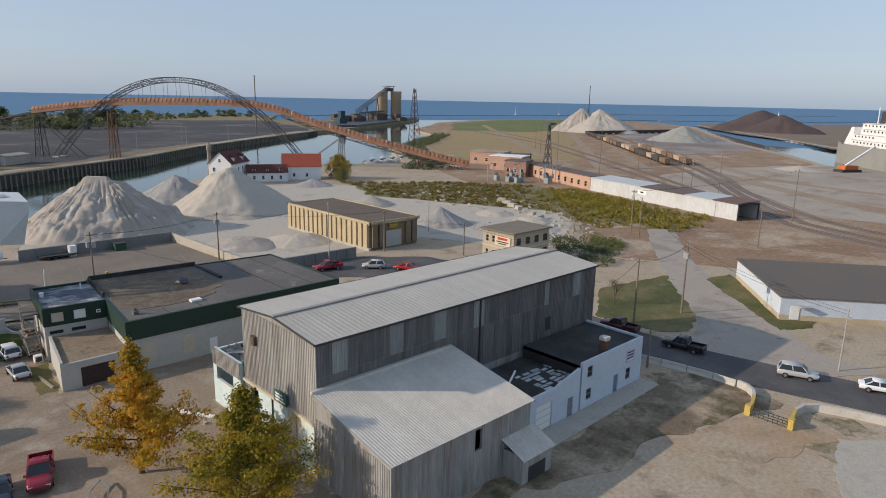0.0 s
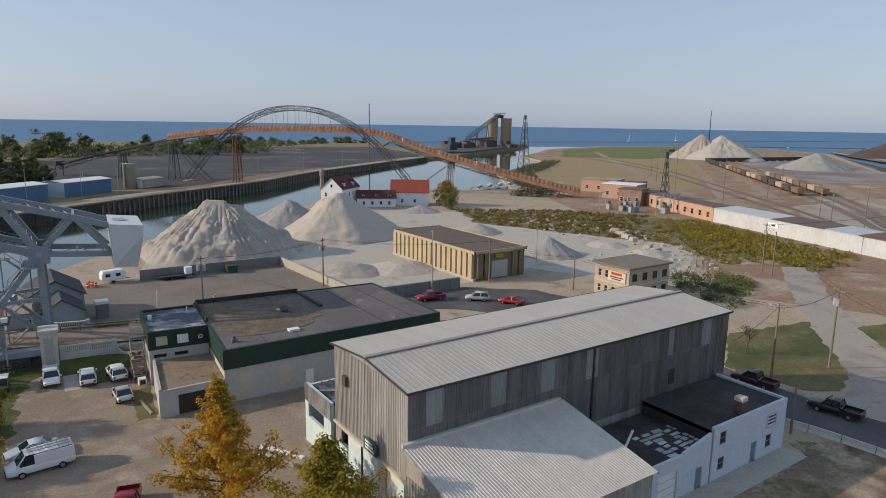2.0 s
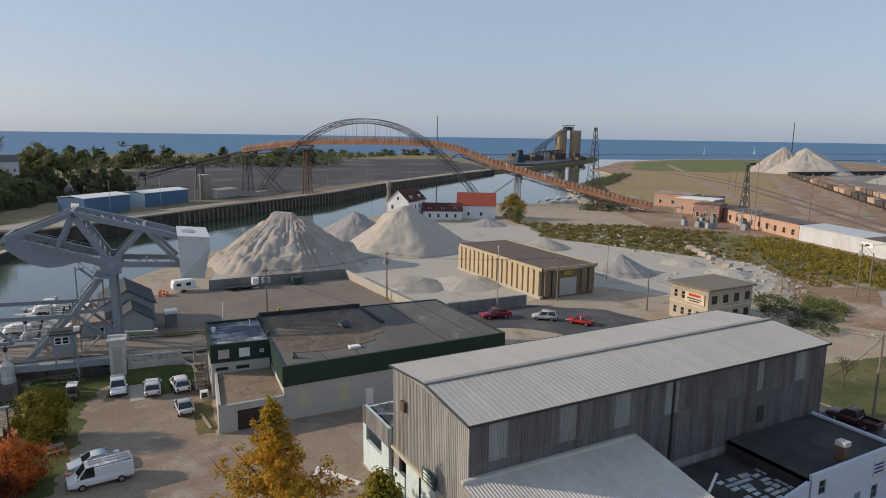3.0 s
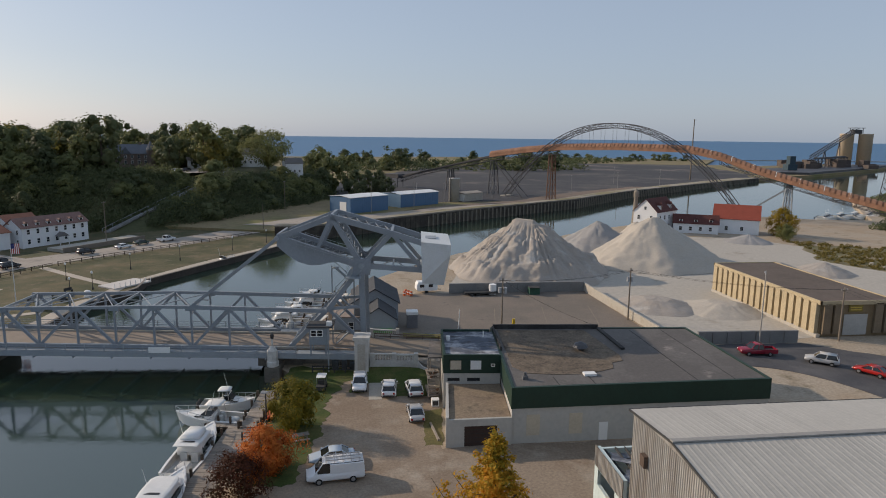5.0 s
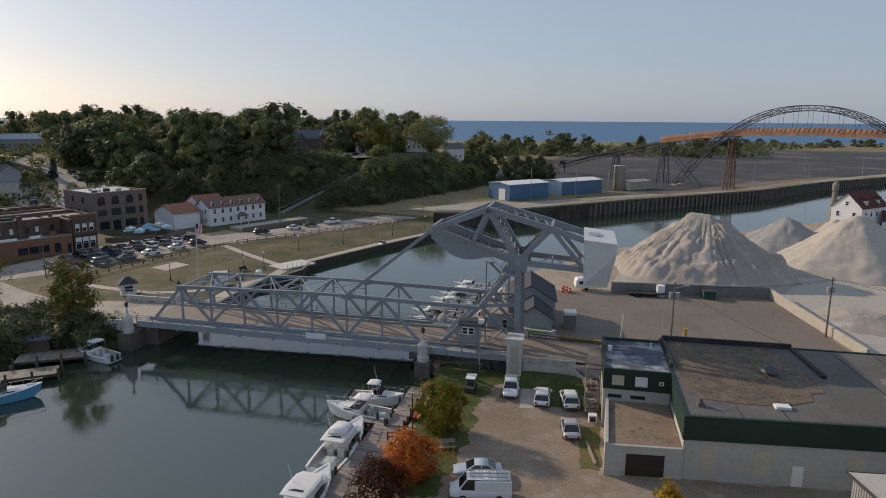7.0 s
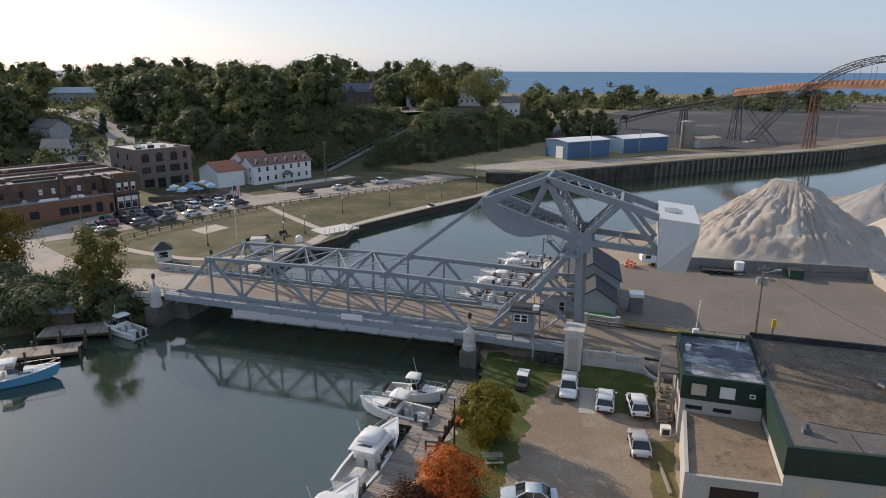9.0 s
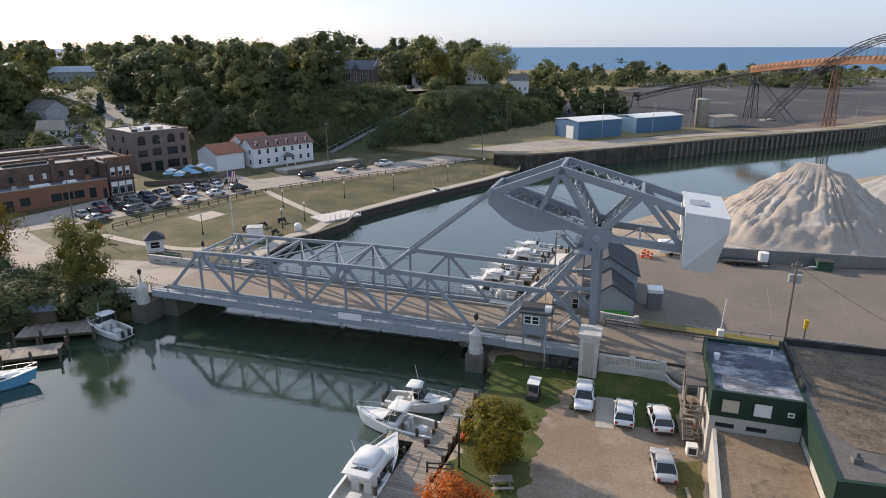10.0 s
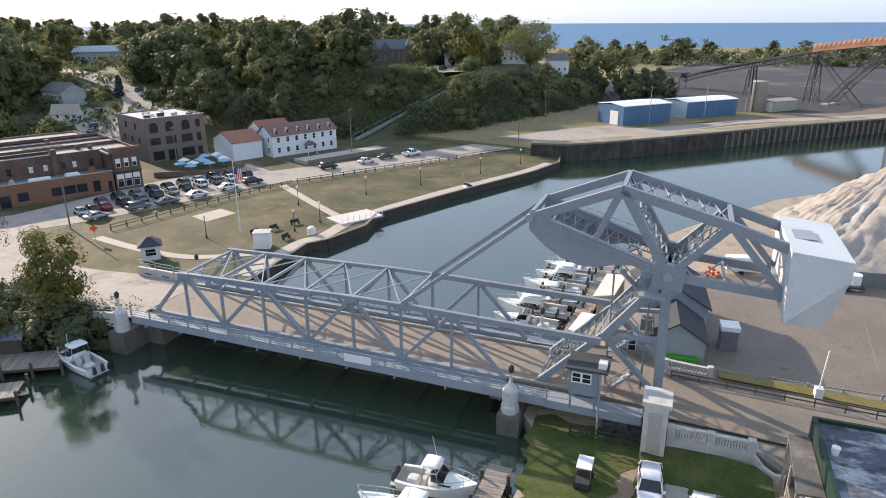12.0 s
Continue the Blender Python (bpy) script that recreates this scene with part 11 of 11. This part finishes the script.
part("wall", Geo().prism([(6.2, 98.9), (8.2, 98.9), (9.4, 105.5), (7.4, 105.9)], 0, 3.2), mat("tan_wall", (0.42, 0.34, 0.27), var=0.2), ms)
cn = thing("slip_canopy", "white fabric canopy on posts over a slip", "canopy", "marina buildings")
CAN = [(3.5, 90.1), (4.9, 89.8), (6.4, 94.9), (4.7, 95.2)]
part("cover", Geo().prism(CAN, 2.5, 2.6), mat("white_canvas", (0.72, 0.7, 0.65), var=0.1), cn)
for x, y in CAN:
    part("post", Geo().tube((4.95 + (x - 4.95) * 0.9, 92.5 + (y - 92.5) * 0.9, -0.4), (4.95 + (x - 4.95) * 0.9, 92.5 + (y - 92.5) * 0.9, 2.5), 0.06), STEEL2, cn)
gd = thing("green_dumpster", "bright green waste container beside the grey house", "dumpster", at=(15.4, 88.6, 0.9), turn=0)
part("bin", Geo().prism([(-1.6, -0.7), (1.6, -0.7), (1.6, 0.7), (-1.6, 0.7)], -0.7, 0.9), mat("bright_green", (0.07, 0.36, 0.05), var=0.15), gd)
part("rim", Geo().box(-1.7, 1.7, -0.8, -0.7, 0.8, 0.95).box(-1.7, 1.7, 0.7, 0.8, 0.8, 0.95), mat("bright_green_rim", (0.06, 0.3, 0.05)), gd)
ub = thing("utility_box", "tall grey equipment box with a pale lid on the lot", "equipment box", at=(20.8, 95.4, 0))
part("body", Geo().box(-0.9, 0.9, -0.9, 0.9, 0, 2.4), mat("box_grey", (0.2, 0.2, 0.21)), ub)
part("lid", Geo().box(-1.0, 1.0, -1.0, 1.0, 2.4, 2.9), WHITEPAINT, ub)
nb = thing("balustrade", "white concrete balustrade on the north sidewalk", "balustrade")
part("base", Geo().beam((13.7, 85.4, 1.55), (17.6, 84.9, 1.45), 0.4, 1.0), WHITECONC, nb)
part("top_rail", Geo().beam((13.7, 85.4, 2.75), (17.6, 84.9, 2.6), 0.35, 0.2), WHITECONC, nb)
for i in range(13):
    t_ = (i + 0.5) / 13
    part("baluster", Geo().beam((13.7 + 3.9 * t_, 85.4 - 0.5 * t_, 2.0 - 0.1 * t_), (13.7 + 3.9 * t_, 85.4 - 0.5 * t_, 2.7 - 0.15 * t_), 0.14), WHITECONC, nb)
for x, y in ((13.6, 85.4), (17.7, 84.9)):
    part("post", Geo().box(x - 0.25, x + 0.25, y - 0.25, y + 0.25, 1.0, 2.9), WHITECONC, nb)
strip("lawn_median", [(18.6, 86.1, 1.62), (22.0, 86.0, 1.42), (32.9, 85.2, 0.85), (43, 84.8, 0.42)], 1.5, mat("dry_verge", (0.19, 0.165, 0.045), var=0.4, scale=0.3, fine=6, bump=0.8, col2=(0.2, 0.15, 0.07), patch=0.55), "strip of yellowed grass between lot and road", "verge")
gr_ = thing("guard_rail", "rusty steel guard rail along the approach road", "guard rail")
RUSTRAIL = mat("rusty_rail", (0.13, 0.095, 0.075), var=0.4, scale=0.8)
for z in (0.4, 0.8):
    part("rail", Geo().beam((14, 83.3, 1.95 + z), (44, 81.7, 0.35 + z), 0.07, 0.13), RUSTRAIL, gr_)
for i in range(13):
    t_ = i / 12
    part("post", Geo().beam((14 + 30 * t_, 83.3 - 1.6 * t_, 1.8 - 1.6 * t_), (14 + 30 * t_, 83.3 - 1.6 * t_, 2.8 - 1.6 * t_), 0.1), RUSTRAIL, gr_)
cg = thing("crossing_gate", "raised striped crossing gate arm beside the road", "barrier gate", at=(27.4, 85.0, 0.9))
part("cabinet", Geo().box(-0.35, 0.35, -0.35, 0.35, 0, 1.1), WHITEPAINT, cg)
part("arm", Geo().beam((0, 0, 1.0), (0.2, 0, 5.0), 0.12), WHITEPAINT, cg)
tl = thing("traffic_light", "yellow traffic signal head on a post", "traffic light", at=(36.5, 85.2, 0.4))
part("post", Geo().tube((0, 0, 0), (0, 0, 3.4), 0.07), DARKTRIM, tl)
part("head", Geo().box(-0.2, 0.2, -0.18, 0.18, 2.5, 3.6), mat("signal_yellow", (0.6, 0.4, 0.03)), tl)
# two-level wooden porch and stair against the office
sr = thing("wooden_porch", "weathered two-level wooden porch with stairs beside the office", "porch")
part("roof", Geo().prism([(20.4, 63.8), (22.15, 63.8), (22.78, 70.7), (21.3, 70.7)], 5.35, 5.5), ROOFGREY, sr, "flat grey porch roof")
for z in (0.7, 2.9):
    for k in range(10):
        part("plank", Geo().box(20.3, 22.0, 63.0 + 0.36 * k, 63.33 + 0.36 * k, z, z + 0.07), DECKWOOD, sr)
for x, y in ((20.45, 63.9), (22.0, 63.9), (20.8, 67.0), (21.4, 70.5)):
    part("post", Geo().beam((x, y, 0), (x, y, 5.35), 0.16), DECKWOOD, sr)
for z in (0.7, 2.9):
    for d in (0.5, 1.0):
        part("rail", Geo().beam((20.35, 63.05, z + d), (22.0, 63.05, z + d), 0.07, 0.1), DECKWOOD, sr)
        part("rail", Geo().beam((20.35, 63.05, z + d), (20.65, 66.6, z + d), 0.07, 0.1), DECKWOOD, sr)
for k in range(8):
    part("tread", Geo().box(20.4, 21.3, 62.2 + 0.28 * k, 62.5 + 0.28 * k, 0.95 + 0.27 * k, 1.0 + 0.27 * k), DECKWOOD, sr)
part("stringer", Geo().beam((20.38, 62.2, 0.85), (20.38, 64.4, 3.0), 0.06, 0.22), DECKWOOD, sr)
rngj = random.Random(21)
JUNK = [mat("junk_rust", (0.2, 0.11, 0.07), var=0.4), mat("junk_cream", (0.5, 0.45, 0.38), var=0.3), mat("junk_brown", (0.12, 0.09, 0.07), var=0.4)]
for k in range(34):
    x, y = rngj.uniform(20.6, 21.8), rngj.uniform(63.3, 65.6)
    z = 0.77 if k % 2 else 2.97
    l, w, h = rngj.uniform(0.15, 0.5), rngj.uniform(0.1, 0.3), rngj.uniform(0.1, 0.5)
    jk = thing("scrap", "scrap of timber and rusty metal on the wooden porch", "scrap", "scrap on the porch", at=(x, y, z), turn=rngj.uniform(0, 180))
    part("piece", Geo().add([(-l / 2, -w / 2, 0), (l / 2, -w / 2, 0), (l / 2, w / 2, 0), (-l / 2, w / 2, 0), (-l / 2.6, -w / 3, h), (l / 2.2, -w / 2.4, h * 0.8), (l / 2.4, w / 2, h), (-l / 2, w / 2.6, h * 0.7)], [(3, 2, 1, 0), (4, 5, 6, 7), (0, 1, 5, 4), (1, 2, 6, 5), (2, 3, 7, 6), (3, 0, 4, 7)]), JUNK[k % 3], jk)
ac = thing("air_conditioner", "white air conditioning unit by the stairs", "air conditioner", at=(21.1, 61.6, 0))
part("case", Geo().box(-0.45, 0.45, -0.4, 0.4, 0, 0.9), WHITEPAINT, ac)
part("grille", Geo().box(-0.32, 0.32, -0.42, -0.4, 0.15, 0.75), DARKTRIM, ac)
tbm = thing("timber_beam", "long grey timber lying beside the garage", "timber", at=(20.2, 54.2, 0.12), turn=96)
part("beam", Geo().box(-2.2, 2.2, -0.12, 0.12, -0.12, 0.12), DECKWOOD, tbm)
sheet("lawn_garage", [(18.8, 51), (20.8, 51), (21.8, 60.5), (19.6, 60)], 0.03, GRASS, "scrap of grass beside the garage", "verge", 0.4, 0.5)
# junk behind the warehouse
for i, (x, y, l, tn, mname) in enumerate(((29.6, 36.0, 5.0, 120, "white_paint"), (28.6, 35.0, 4.5, 118, "concrete"), (27.8, 37.4, 2.5, 60, "white_paint"))):
    t = thing("loose_plank", "pale plank lying on the gravel", "plank", "loose planks", at=(x, y, 0.12), turn=tn)
    part("board", Geo().box(-l / 2, l / 2, -0.22, 0.22, -0.12, 0.1), bpy.data.materials[mname], t)
tlr = thing("boat_trailer", "small bare boat trailer beside the trees", "trailer", at=(17.6, 26.4, 0), turn=70)
part("chassis", Geo().beam((-2, -0.7, 0.5), (1, -0.7, 0.5), 0.1).beam((-2, 0.7, 0.5), (1, 0.7, 0.5), 0.1).beam((1, -0.7, 0.5), (2.6, 0, 0.5), 0.1).beam((1, 0.7, 0.5), (2.6, 0, 0.5), 0.1).beam((-1.5, -0.9, 0.4), (-1.5, 0.9, 0.4), 0.1), RIM, tlr)
for s in (-0.95, 0.95):
    part("wheel", Geo().tube((-1.5, s - 0.09, 0.32), (-1.5, s + 0.09, 0.32), 0.32, n=12), TYRE, tlr)
# dockside: lamp, kayak, picnic table, bollards
dl = thing("dock_lamp", "dark steel dock lamp post", "lamp post", at=(1.6, 55.2, 0))
part("post", Geo().tube((0, 0, 0), (0, 0, 5.0), 0.1, 0.07), DARKTRIM, dl)
part("head", Geo().box(-0.5, 0.2, -0.15, 0.15, 5.0, 5.15), CANGREY, dl)
for i, (x, c) in enumerate(((1.2, (0.55, 0.1, 0.03)), (1.7, (0.55, 0.22, 0.05)))):
    t = thing("kayak", "orange kayak lying on the grass by the dock", "kayak", "kayaks", at=(x, 60.4, 0.25), turn=83)
    part("shell", loft([[(a, -w, 0.0), (a, -w * 0.8, 0.22), (a, w * 0.8, 0.22), (a, w, 0.0), (a, w * 0.5, -0.18), (a, -w * 0.5, -0.18)] for a, w in ((-1.6, 0.03), (-1.1, 0.22), (0, 0.34), (1.1, 0.22), (1.6, 0.03))]), mat(f"kayak_orange_{i}", c, rough=0.35), t)
pt_ = thing("picnic_table", "weathered wooden picnic table", "picnic table", at=(5.4, 53.6, 0), turn=15)
part("top", Geo().box(-0.9, 0.9, -0.4, 0.4, 0.72, 0.78), DECKWOOD, pt_)
for s in (-0.75, 0.75):
    part("bench", Geo().box(-0.9, 0.9, s - 0.14, s + 0.14, 0.42, 0.47), DECKWOOD, pt_)
for a in (-0.65, 0.65):
    part("leg", Geo().beam((a, -0.75, 0), (a, -0.25, 0.74), 0.09).beam((a, 0.75, 0), (a, 0.25, 0.74), 0.09).beam((a, -0.8, 0.4), (a, 0.8, 0.4), 0.08), DECKWOOD, pt_)
sheet("pavement_pad", [(12.9, 64.0), (14.6, 64.0), (14.8, 70.8), (13.1, 71)], 0.05, CONCRETE, "pale concrete pad beside the pylon", "slab")

# ---- the riverside park ----
PATHC = mat("park_path", (0.46, 0.4, 0.33), var=0.12, scale=0.4, fine=4)
strip("path_park", [(-78, 110.5, 0.06), (-66, 107, 0.06), (-56, 106, 0.06), (-47, 110, 0.06)], 1.8, PATHC, "pale concrete park path", "path")
strip("path_park_slope", [(-65.5, 152.5, 0.06), (-54, 142, 0.06), (-43.5, 133, 0.06)], 1.8, PATHC, "pale concrete path down to the dock", "path")
strip("path_promenade", [(-44, 101, 0.06), (-42.8, 116, 0.06), (-40.5, 121, 0.06), (-38.5, 134, 0.06), (-28, 156.5, 0.06), (-15, 179, 0.06), (-10, 191, 0.06)], 2.6, PATHC, "pale concrete promenade along the water", "path")
sheet("pavement_slab_park", [(-70, 125.6), (-67.8, 131.8), (-63, 129.6), (-65.2, 123.2)], 0.05, PATHC, "square concrete slab in the lawn", "slab")
pd = thing("boat_ramp", "white timber fishing deck at the promenade corner", "deck", at=(-39.5, 132.4, 0), turn=55)
part("slab", Geo().box(-4.5, 4.5, -2.8, 2.8, 0.05, 0.35), mat("pale_deck", (0.6, 0.56, 0.52), var=0.1), pd)
for i in range(8):
    part("rail_post", Geo().beam((-4.4 + 1.25 * i, -2.7, 0.35), (-4.4 + 1.25 * i, -2.7, 1.3), 0.1), WHITEPAINT, pd)
ks_ = thing("gate_kiosk", "small white kiosk with a dark hipped roof", "kiosk", at=(-62.0, 104.2, 0), turn=40)
part("wall", Geo().box(-1.3, 1.3, -1.3, 1.3, 0, 2.3), WHITEPAINT, ks_)
part("roof", Geo().add([(-1.8, -1.8, 2.3), (1.8, -1.8, 2.3), (1.8, 1.8, 2.3), (-1.8, 1.8, 2.3), (-0.3, -0.3, 3.5), (0.3, -0.3, 3.5), (0.3, 0.3, 3.5), (-0.3, 0.3, 3.5)], [(3, 2, 1, 0), (4, 5, 6, 7), (0, 1, 5, 4), (1, 2, 6, 5), (2, 3, 7, 6), (3, 0, 4, 7)]), DARKSHINGLE, ks_)
for f in (0, 90, 180, 270):
    a = radians(f)
    window(ks_, 1.32 * math.sin(a), -1.32 * math.cos(a), 0.7, 1.6, 1.2, f, WHITEPAINT, CARGLASS)
wb = thing("equipment_cabinet", "white equipment cabinet on the lawn by the water", "cabinet", at=(-47.6, 113.2, 0), turn=20)
part("case", Geo().box(-1.3, 1.3, -1.1, 1.1, 0, 2.6), WHITEPAINT, wb)
part("lid", Geo().box(-1.4, 1.4, -1.2, 1.2, 2.6, 2.75), WHITECONC, wb)
wb2 = thing("equipment_cabinet", "small white tank by the promenade", "cabinet", at=(-43.0, 121.5, 0))
part("case", Geo().lathe(0, 0, [(0.7, 0), (0.7, 1.1), (0.4, 1.4)], 12), WHITEPAINT, wb2)
fp = thing("flagpole", "white flagpole with a striped flag in the park", "flagpole", at=(-55.1, 118.5, 0))
part("pole", Geo().tube((0, 0, 0), (0, 0, 13), 0.09, 0.05), WHITEPAINT, fp)
fl = part("flag", Geo().box(0.1, 1.6, -0.02, 0.02, 9.6, 11.6), mat("flag_red", (0.45, 0.06, 0.06), var=0.1), fp, "limp red and white striped flag")
for k in range(4):
    part("stripe", Geo().box(0.25 + 0.35 * k, 0.42 + 0.35 * k, -0.03, 0.03, 9.6, 11.6), WHITEPAINT, fl)
part("canton", Geo().box(0.1, 0.7, -0.035, 0.035, 10.6, 11.6), mat("flag_blue", (0.04, 0.05, 0.16)), fl)
sgn = thing("warning_sign", "orange diamond warning sign on a post", "sign", at=(-76.5, 108.6, 0), turn=30)
part("post", Geo().beam((0, 0, 0), (0, 0, 2.6), 0.08), CANGREY, sgn)
part("plate", Geo().add([(0, -0.04, 1.7), (0.65, -0.04, 2.35), (0, -0.04, 3.0), (-0.65, -0.04, 2.35), (0, 0.0, 1.7), (0.65, 0.0, 2.35), (0, 0.0, 3.0), (-0.65, 0.0, 2.35)], [(0, 1, 2, 3), (7, 6, 5, 4), (0, 4, 5, 1), (1, 5, 6, 2), (2, 6, 7, 3), (3, 7, 4, 0)]), mat("sign_orange", (0.75, 0.13, 0.03), var=0.05), sgn)
lp = thing("park_lamp", "dark green park lamp with a white globe", "lamp post", "park lamps", at=(-59.4, 114.9, 0))
part("post", Geo().lathe(0, 0, [(0.16, 0), (0.16, 0.5), (0.07, 0.7), (0.055, 3.4), (0.1, 3.5)], 8), DARKTRIM, lp)
part("globe", Geo().lathe(0, 0, [(0.1, 3.5), (0.22, 3.7), (0.2, 3.95), (0.05, 4.1)], 10), WHITEPAINT, lp)
for x, y in ((-53.9, 137.8), (-43.9, 149.2), (-35.2, 160.2), (-24.6, 174.8), (-46.5, 122), (-17, 188), (-44.5, 128)):
    copy_thing(lp, pose(x, y, 0))
bn = thing("park_bench", "dark metal park bench facing the water", "bench", "park benches", at=(-50.5, 122, 0), turn=70)
part("seat", Geo().box(-0.9, 0.9, -0.25, 0.25, 0.42, 0.48), DARKTRIM, bn)
part("back", Geo().box(-0.9, 0.9, 0.22, 0.28, 0.48, 0.95), DARKTRIM, bn)
for a in (-0.75, 0.75):
    part("leg", Geo().box(a - 0.05, a + 0.05, -0.22, 0.25, 0, 0.42), DARKTRIM, bn)
for x, y, tn in ((-52.5, 119, 70), (-48.5, 126, 60), (-46, 118, 80)):
    copy_thing(bn, pose(x, y, 0, 0, 0, tn))


def fence(label, pts, h=1.1, step=2.6, m=BARK):
    t = thing("fence", label, "fence", "fences")
    for (a, b), (c, d) in zip(pts, pts[1:]):
        k = max(1, int(math.hypot(c - a, d - b) / step))
        for i in range(k):
            x, y = a + (c - a) * i / k, b + (d - b) * i / k
            part("post", Geo().box(x - 0.08, x + 0.08, y - 0.08, y + 0.08, 0, h), m, t)
        for z in (h * 0.45, h * 0.9):
            part("rail", Geo().beam((a, b, z), (c, d, z), 0.06, 0.12), m, t)


fence("low brown post and rail fence along the street", [(-78.6, 114.5), (-74, 129), (-67.5, 146), (-63.5, 153.5)], 1.1)
fence("low brown post and rail fence beside the promenade street", [(-63, 155), (-52, 169), (-38, 186), (-24, 204)], 1.1)
fence("thin fence along the lot and road", [(18, 87.9), (30, 86.7), (43, 85.7)], 1.3, 3, STEEL2)
fence("thin rail along the timber dock", [(-0.9, 54.2), (1.2, 54.4), (1.6, 51)], 1.0, 1.0, DARKTRIM)
fence("dull chain fence posts at the yard edge", [(140, 66), (152, 74), (166, 90), (172, 108), (190, 130)], 1.5, 3.2, POLE)
um = thing("patio_umbrella", "pale blue patio umbrella over a cafe table", "umbrella", "patio umbrellas", at=(-95.9, 158, 0))
part("canopy", Geo().lathe(0, 0, [(1.5, 2.2), (1.45, 2.3), (0.1, 2.9)], 8), mat("umbrella_blue", (0.25, 0.42, 0.55), var=0.1), um)
part("pole", Geo().tube((0, 0, 0), (0, 0, 2.8), 0.04), CANGREY, um)
part("table", Geo().lathe(0, 0, [(0.5, 0.7), (0.5, 0.75)], 12), DARKTRIM, um)
for i, (x, y) in enumerate(((-92.4, 162.7), (-91.9, 168.6), (-87.8, 164.1), (-91.8, 156.4), (-94.5, 164), (-89.5, 160.5), (-96, 168))):
    copy_thing(um, pose(x, y, 0))
um2 = thing("patio_umbrella", "white patio umbrella over a cafe table", "umbrella", "patio umbrellas", at=(-97.8, 162, 0))
part("canopy", Geo().lathe(0, 0, [(1.5, 2.2), (1.45, 2.3), (0.1, 2.9)], 8), WHITEPAINT, um2)
part("pole", Geo().tube((0, 0, 0), (0, 0, 2.8), 0.04), CANGREY, um2)
for x, y in ((-93.5, 159.5), (-89.6, 166.6), (-94.2, 170.5)):
    copy_thing(um2, pose(x, y, 0))
pwl = thing("patio_wall", "dark patio wall round the cafe terrace", "wall", "patio walls")
part("wall", Geo().beam((-99, 152, 0.6), (-85.2, 160, 0.6), 0.3, 1.2).beam((-85.2, 160, 0.6), (-84.6, 168, 0.6), 0.3, 1.2), BRICKDARK, pwl)

# equipment and a wire fence under the approach girder
BOXDARK = mat("dark_box", (0.06, 0.07, 0.075), rough=0.6, var=0.3)
for x, y, w, h in ((8.3, 75.2, 0.9, 1.3), (9.6, 75.1, 0.7, 1.5), (10.8, 75.0, 0.9, 1.1)):
    eb = thing("equipment_box", "dark grey equipment cabinet under the bridge girder", "equipment box", "boxes under the girder", at=(x, y, 0.05), turn=-3)
    part("body", Geo().box(-w / 2, w / 2, -0.3, 0.3, 0, h), BOXDARK, eb)
    part("door", Geo().box(-w / 2 + 0.08, w / 2 - 0.08, -0.33, -0.3, 0.1, h - 0.1), DARKTRIM, eb)
fence("low wire fence on dark posts under the bridge girder", [(5.2, 74.2), (8.2, 74.0), (11.3, 73.8)], 1.1, 1.5, DARKTRIM)

# camper and barrels at the end of the boat lot
cpr = thing("camper_trailer", "small white camper trailer parked by the lot wall", "trailer", at=(25.8, 120.6, 0), turn=8)
part("shell", loft([[(a, -1.05, z0), (a, -1.1, z0 + 0.3), (a, -1.0, z1 - 0.2), (a, -0.8, z1), (a, 0.8, z1), (a, 1.0, z1 - 0.2), (a, 1.1, z0 + 0.3), (a, 1.05, z0)] for a, z0, z1 in ((-2.3, 0.8, 2.0), (-2.0, 0.55, 2.5), (1.7, 0.55, 2.55), (2.2, 0.7, 2.1))]), WHITEPAINT, cpr)
for x in (-1.2, 0.7):
    part("window", Geo().box(x - 0.45, x + 0.45, -1.13, -1.0, 1.35, 1.95), CARGLASS, cpr)
part("hitch", Geo().beam((2.1, 0, 0.6), (3.2, 0, 0.5), 0.12), DARKTRIM, cpr)
for s_ in (-0.95, 0.95):
    part("wheel", Geo().tube((-0.2, s_ - 0.1, 0.33), (-0.2, s_ + 0.1, 0.33), 0.33, n=12), TYRE, cpr)
BARREL = mat("orange_plastic", (0.6, 0.13, 0.04), rough=0.5, var=0.12)
for i, (x, y) in enumerate(((20.9, 117.6), (21.8, 118.4), (22.3, 117.4), (21.3, 119.2))):
    tb_ = thing("traffic_barrel", "orange plastic traffic barrel with a white band", "traffic barrel", "traffic barrels", at=(x, y, 0.045))
    part("drum", Geo().lathe(0, 0, [(0.34, 0), (0.3, 0.12), (0.27, 0.95), (0.2, 1.02)], 12), BARREL, tb_)
    part("band", Geo().lathe(0, 0, [(0.297, 0.5), (0.29, 0.68)], 12), WHITEPAINT, tb_)

# faded bay lines on the boat lot
FADED = mat("faded_paint", (0.33, 0.28, 0.2), var=0.5, scale=0.8, fine=6, col2=(0.22, 0.18, 0.145), patch=0.48)
for i in range(3):
    x = 35.4 + 9.5 * i
    setting("trim_bay_line", Geo().beam((x, 94.0, 0.045), (x + 2.4, 106.8, 0.045), 0.1, 0.012), FADED, "faded painted parking bay line", "marking")
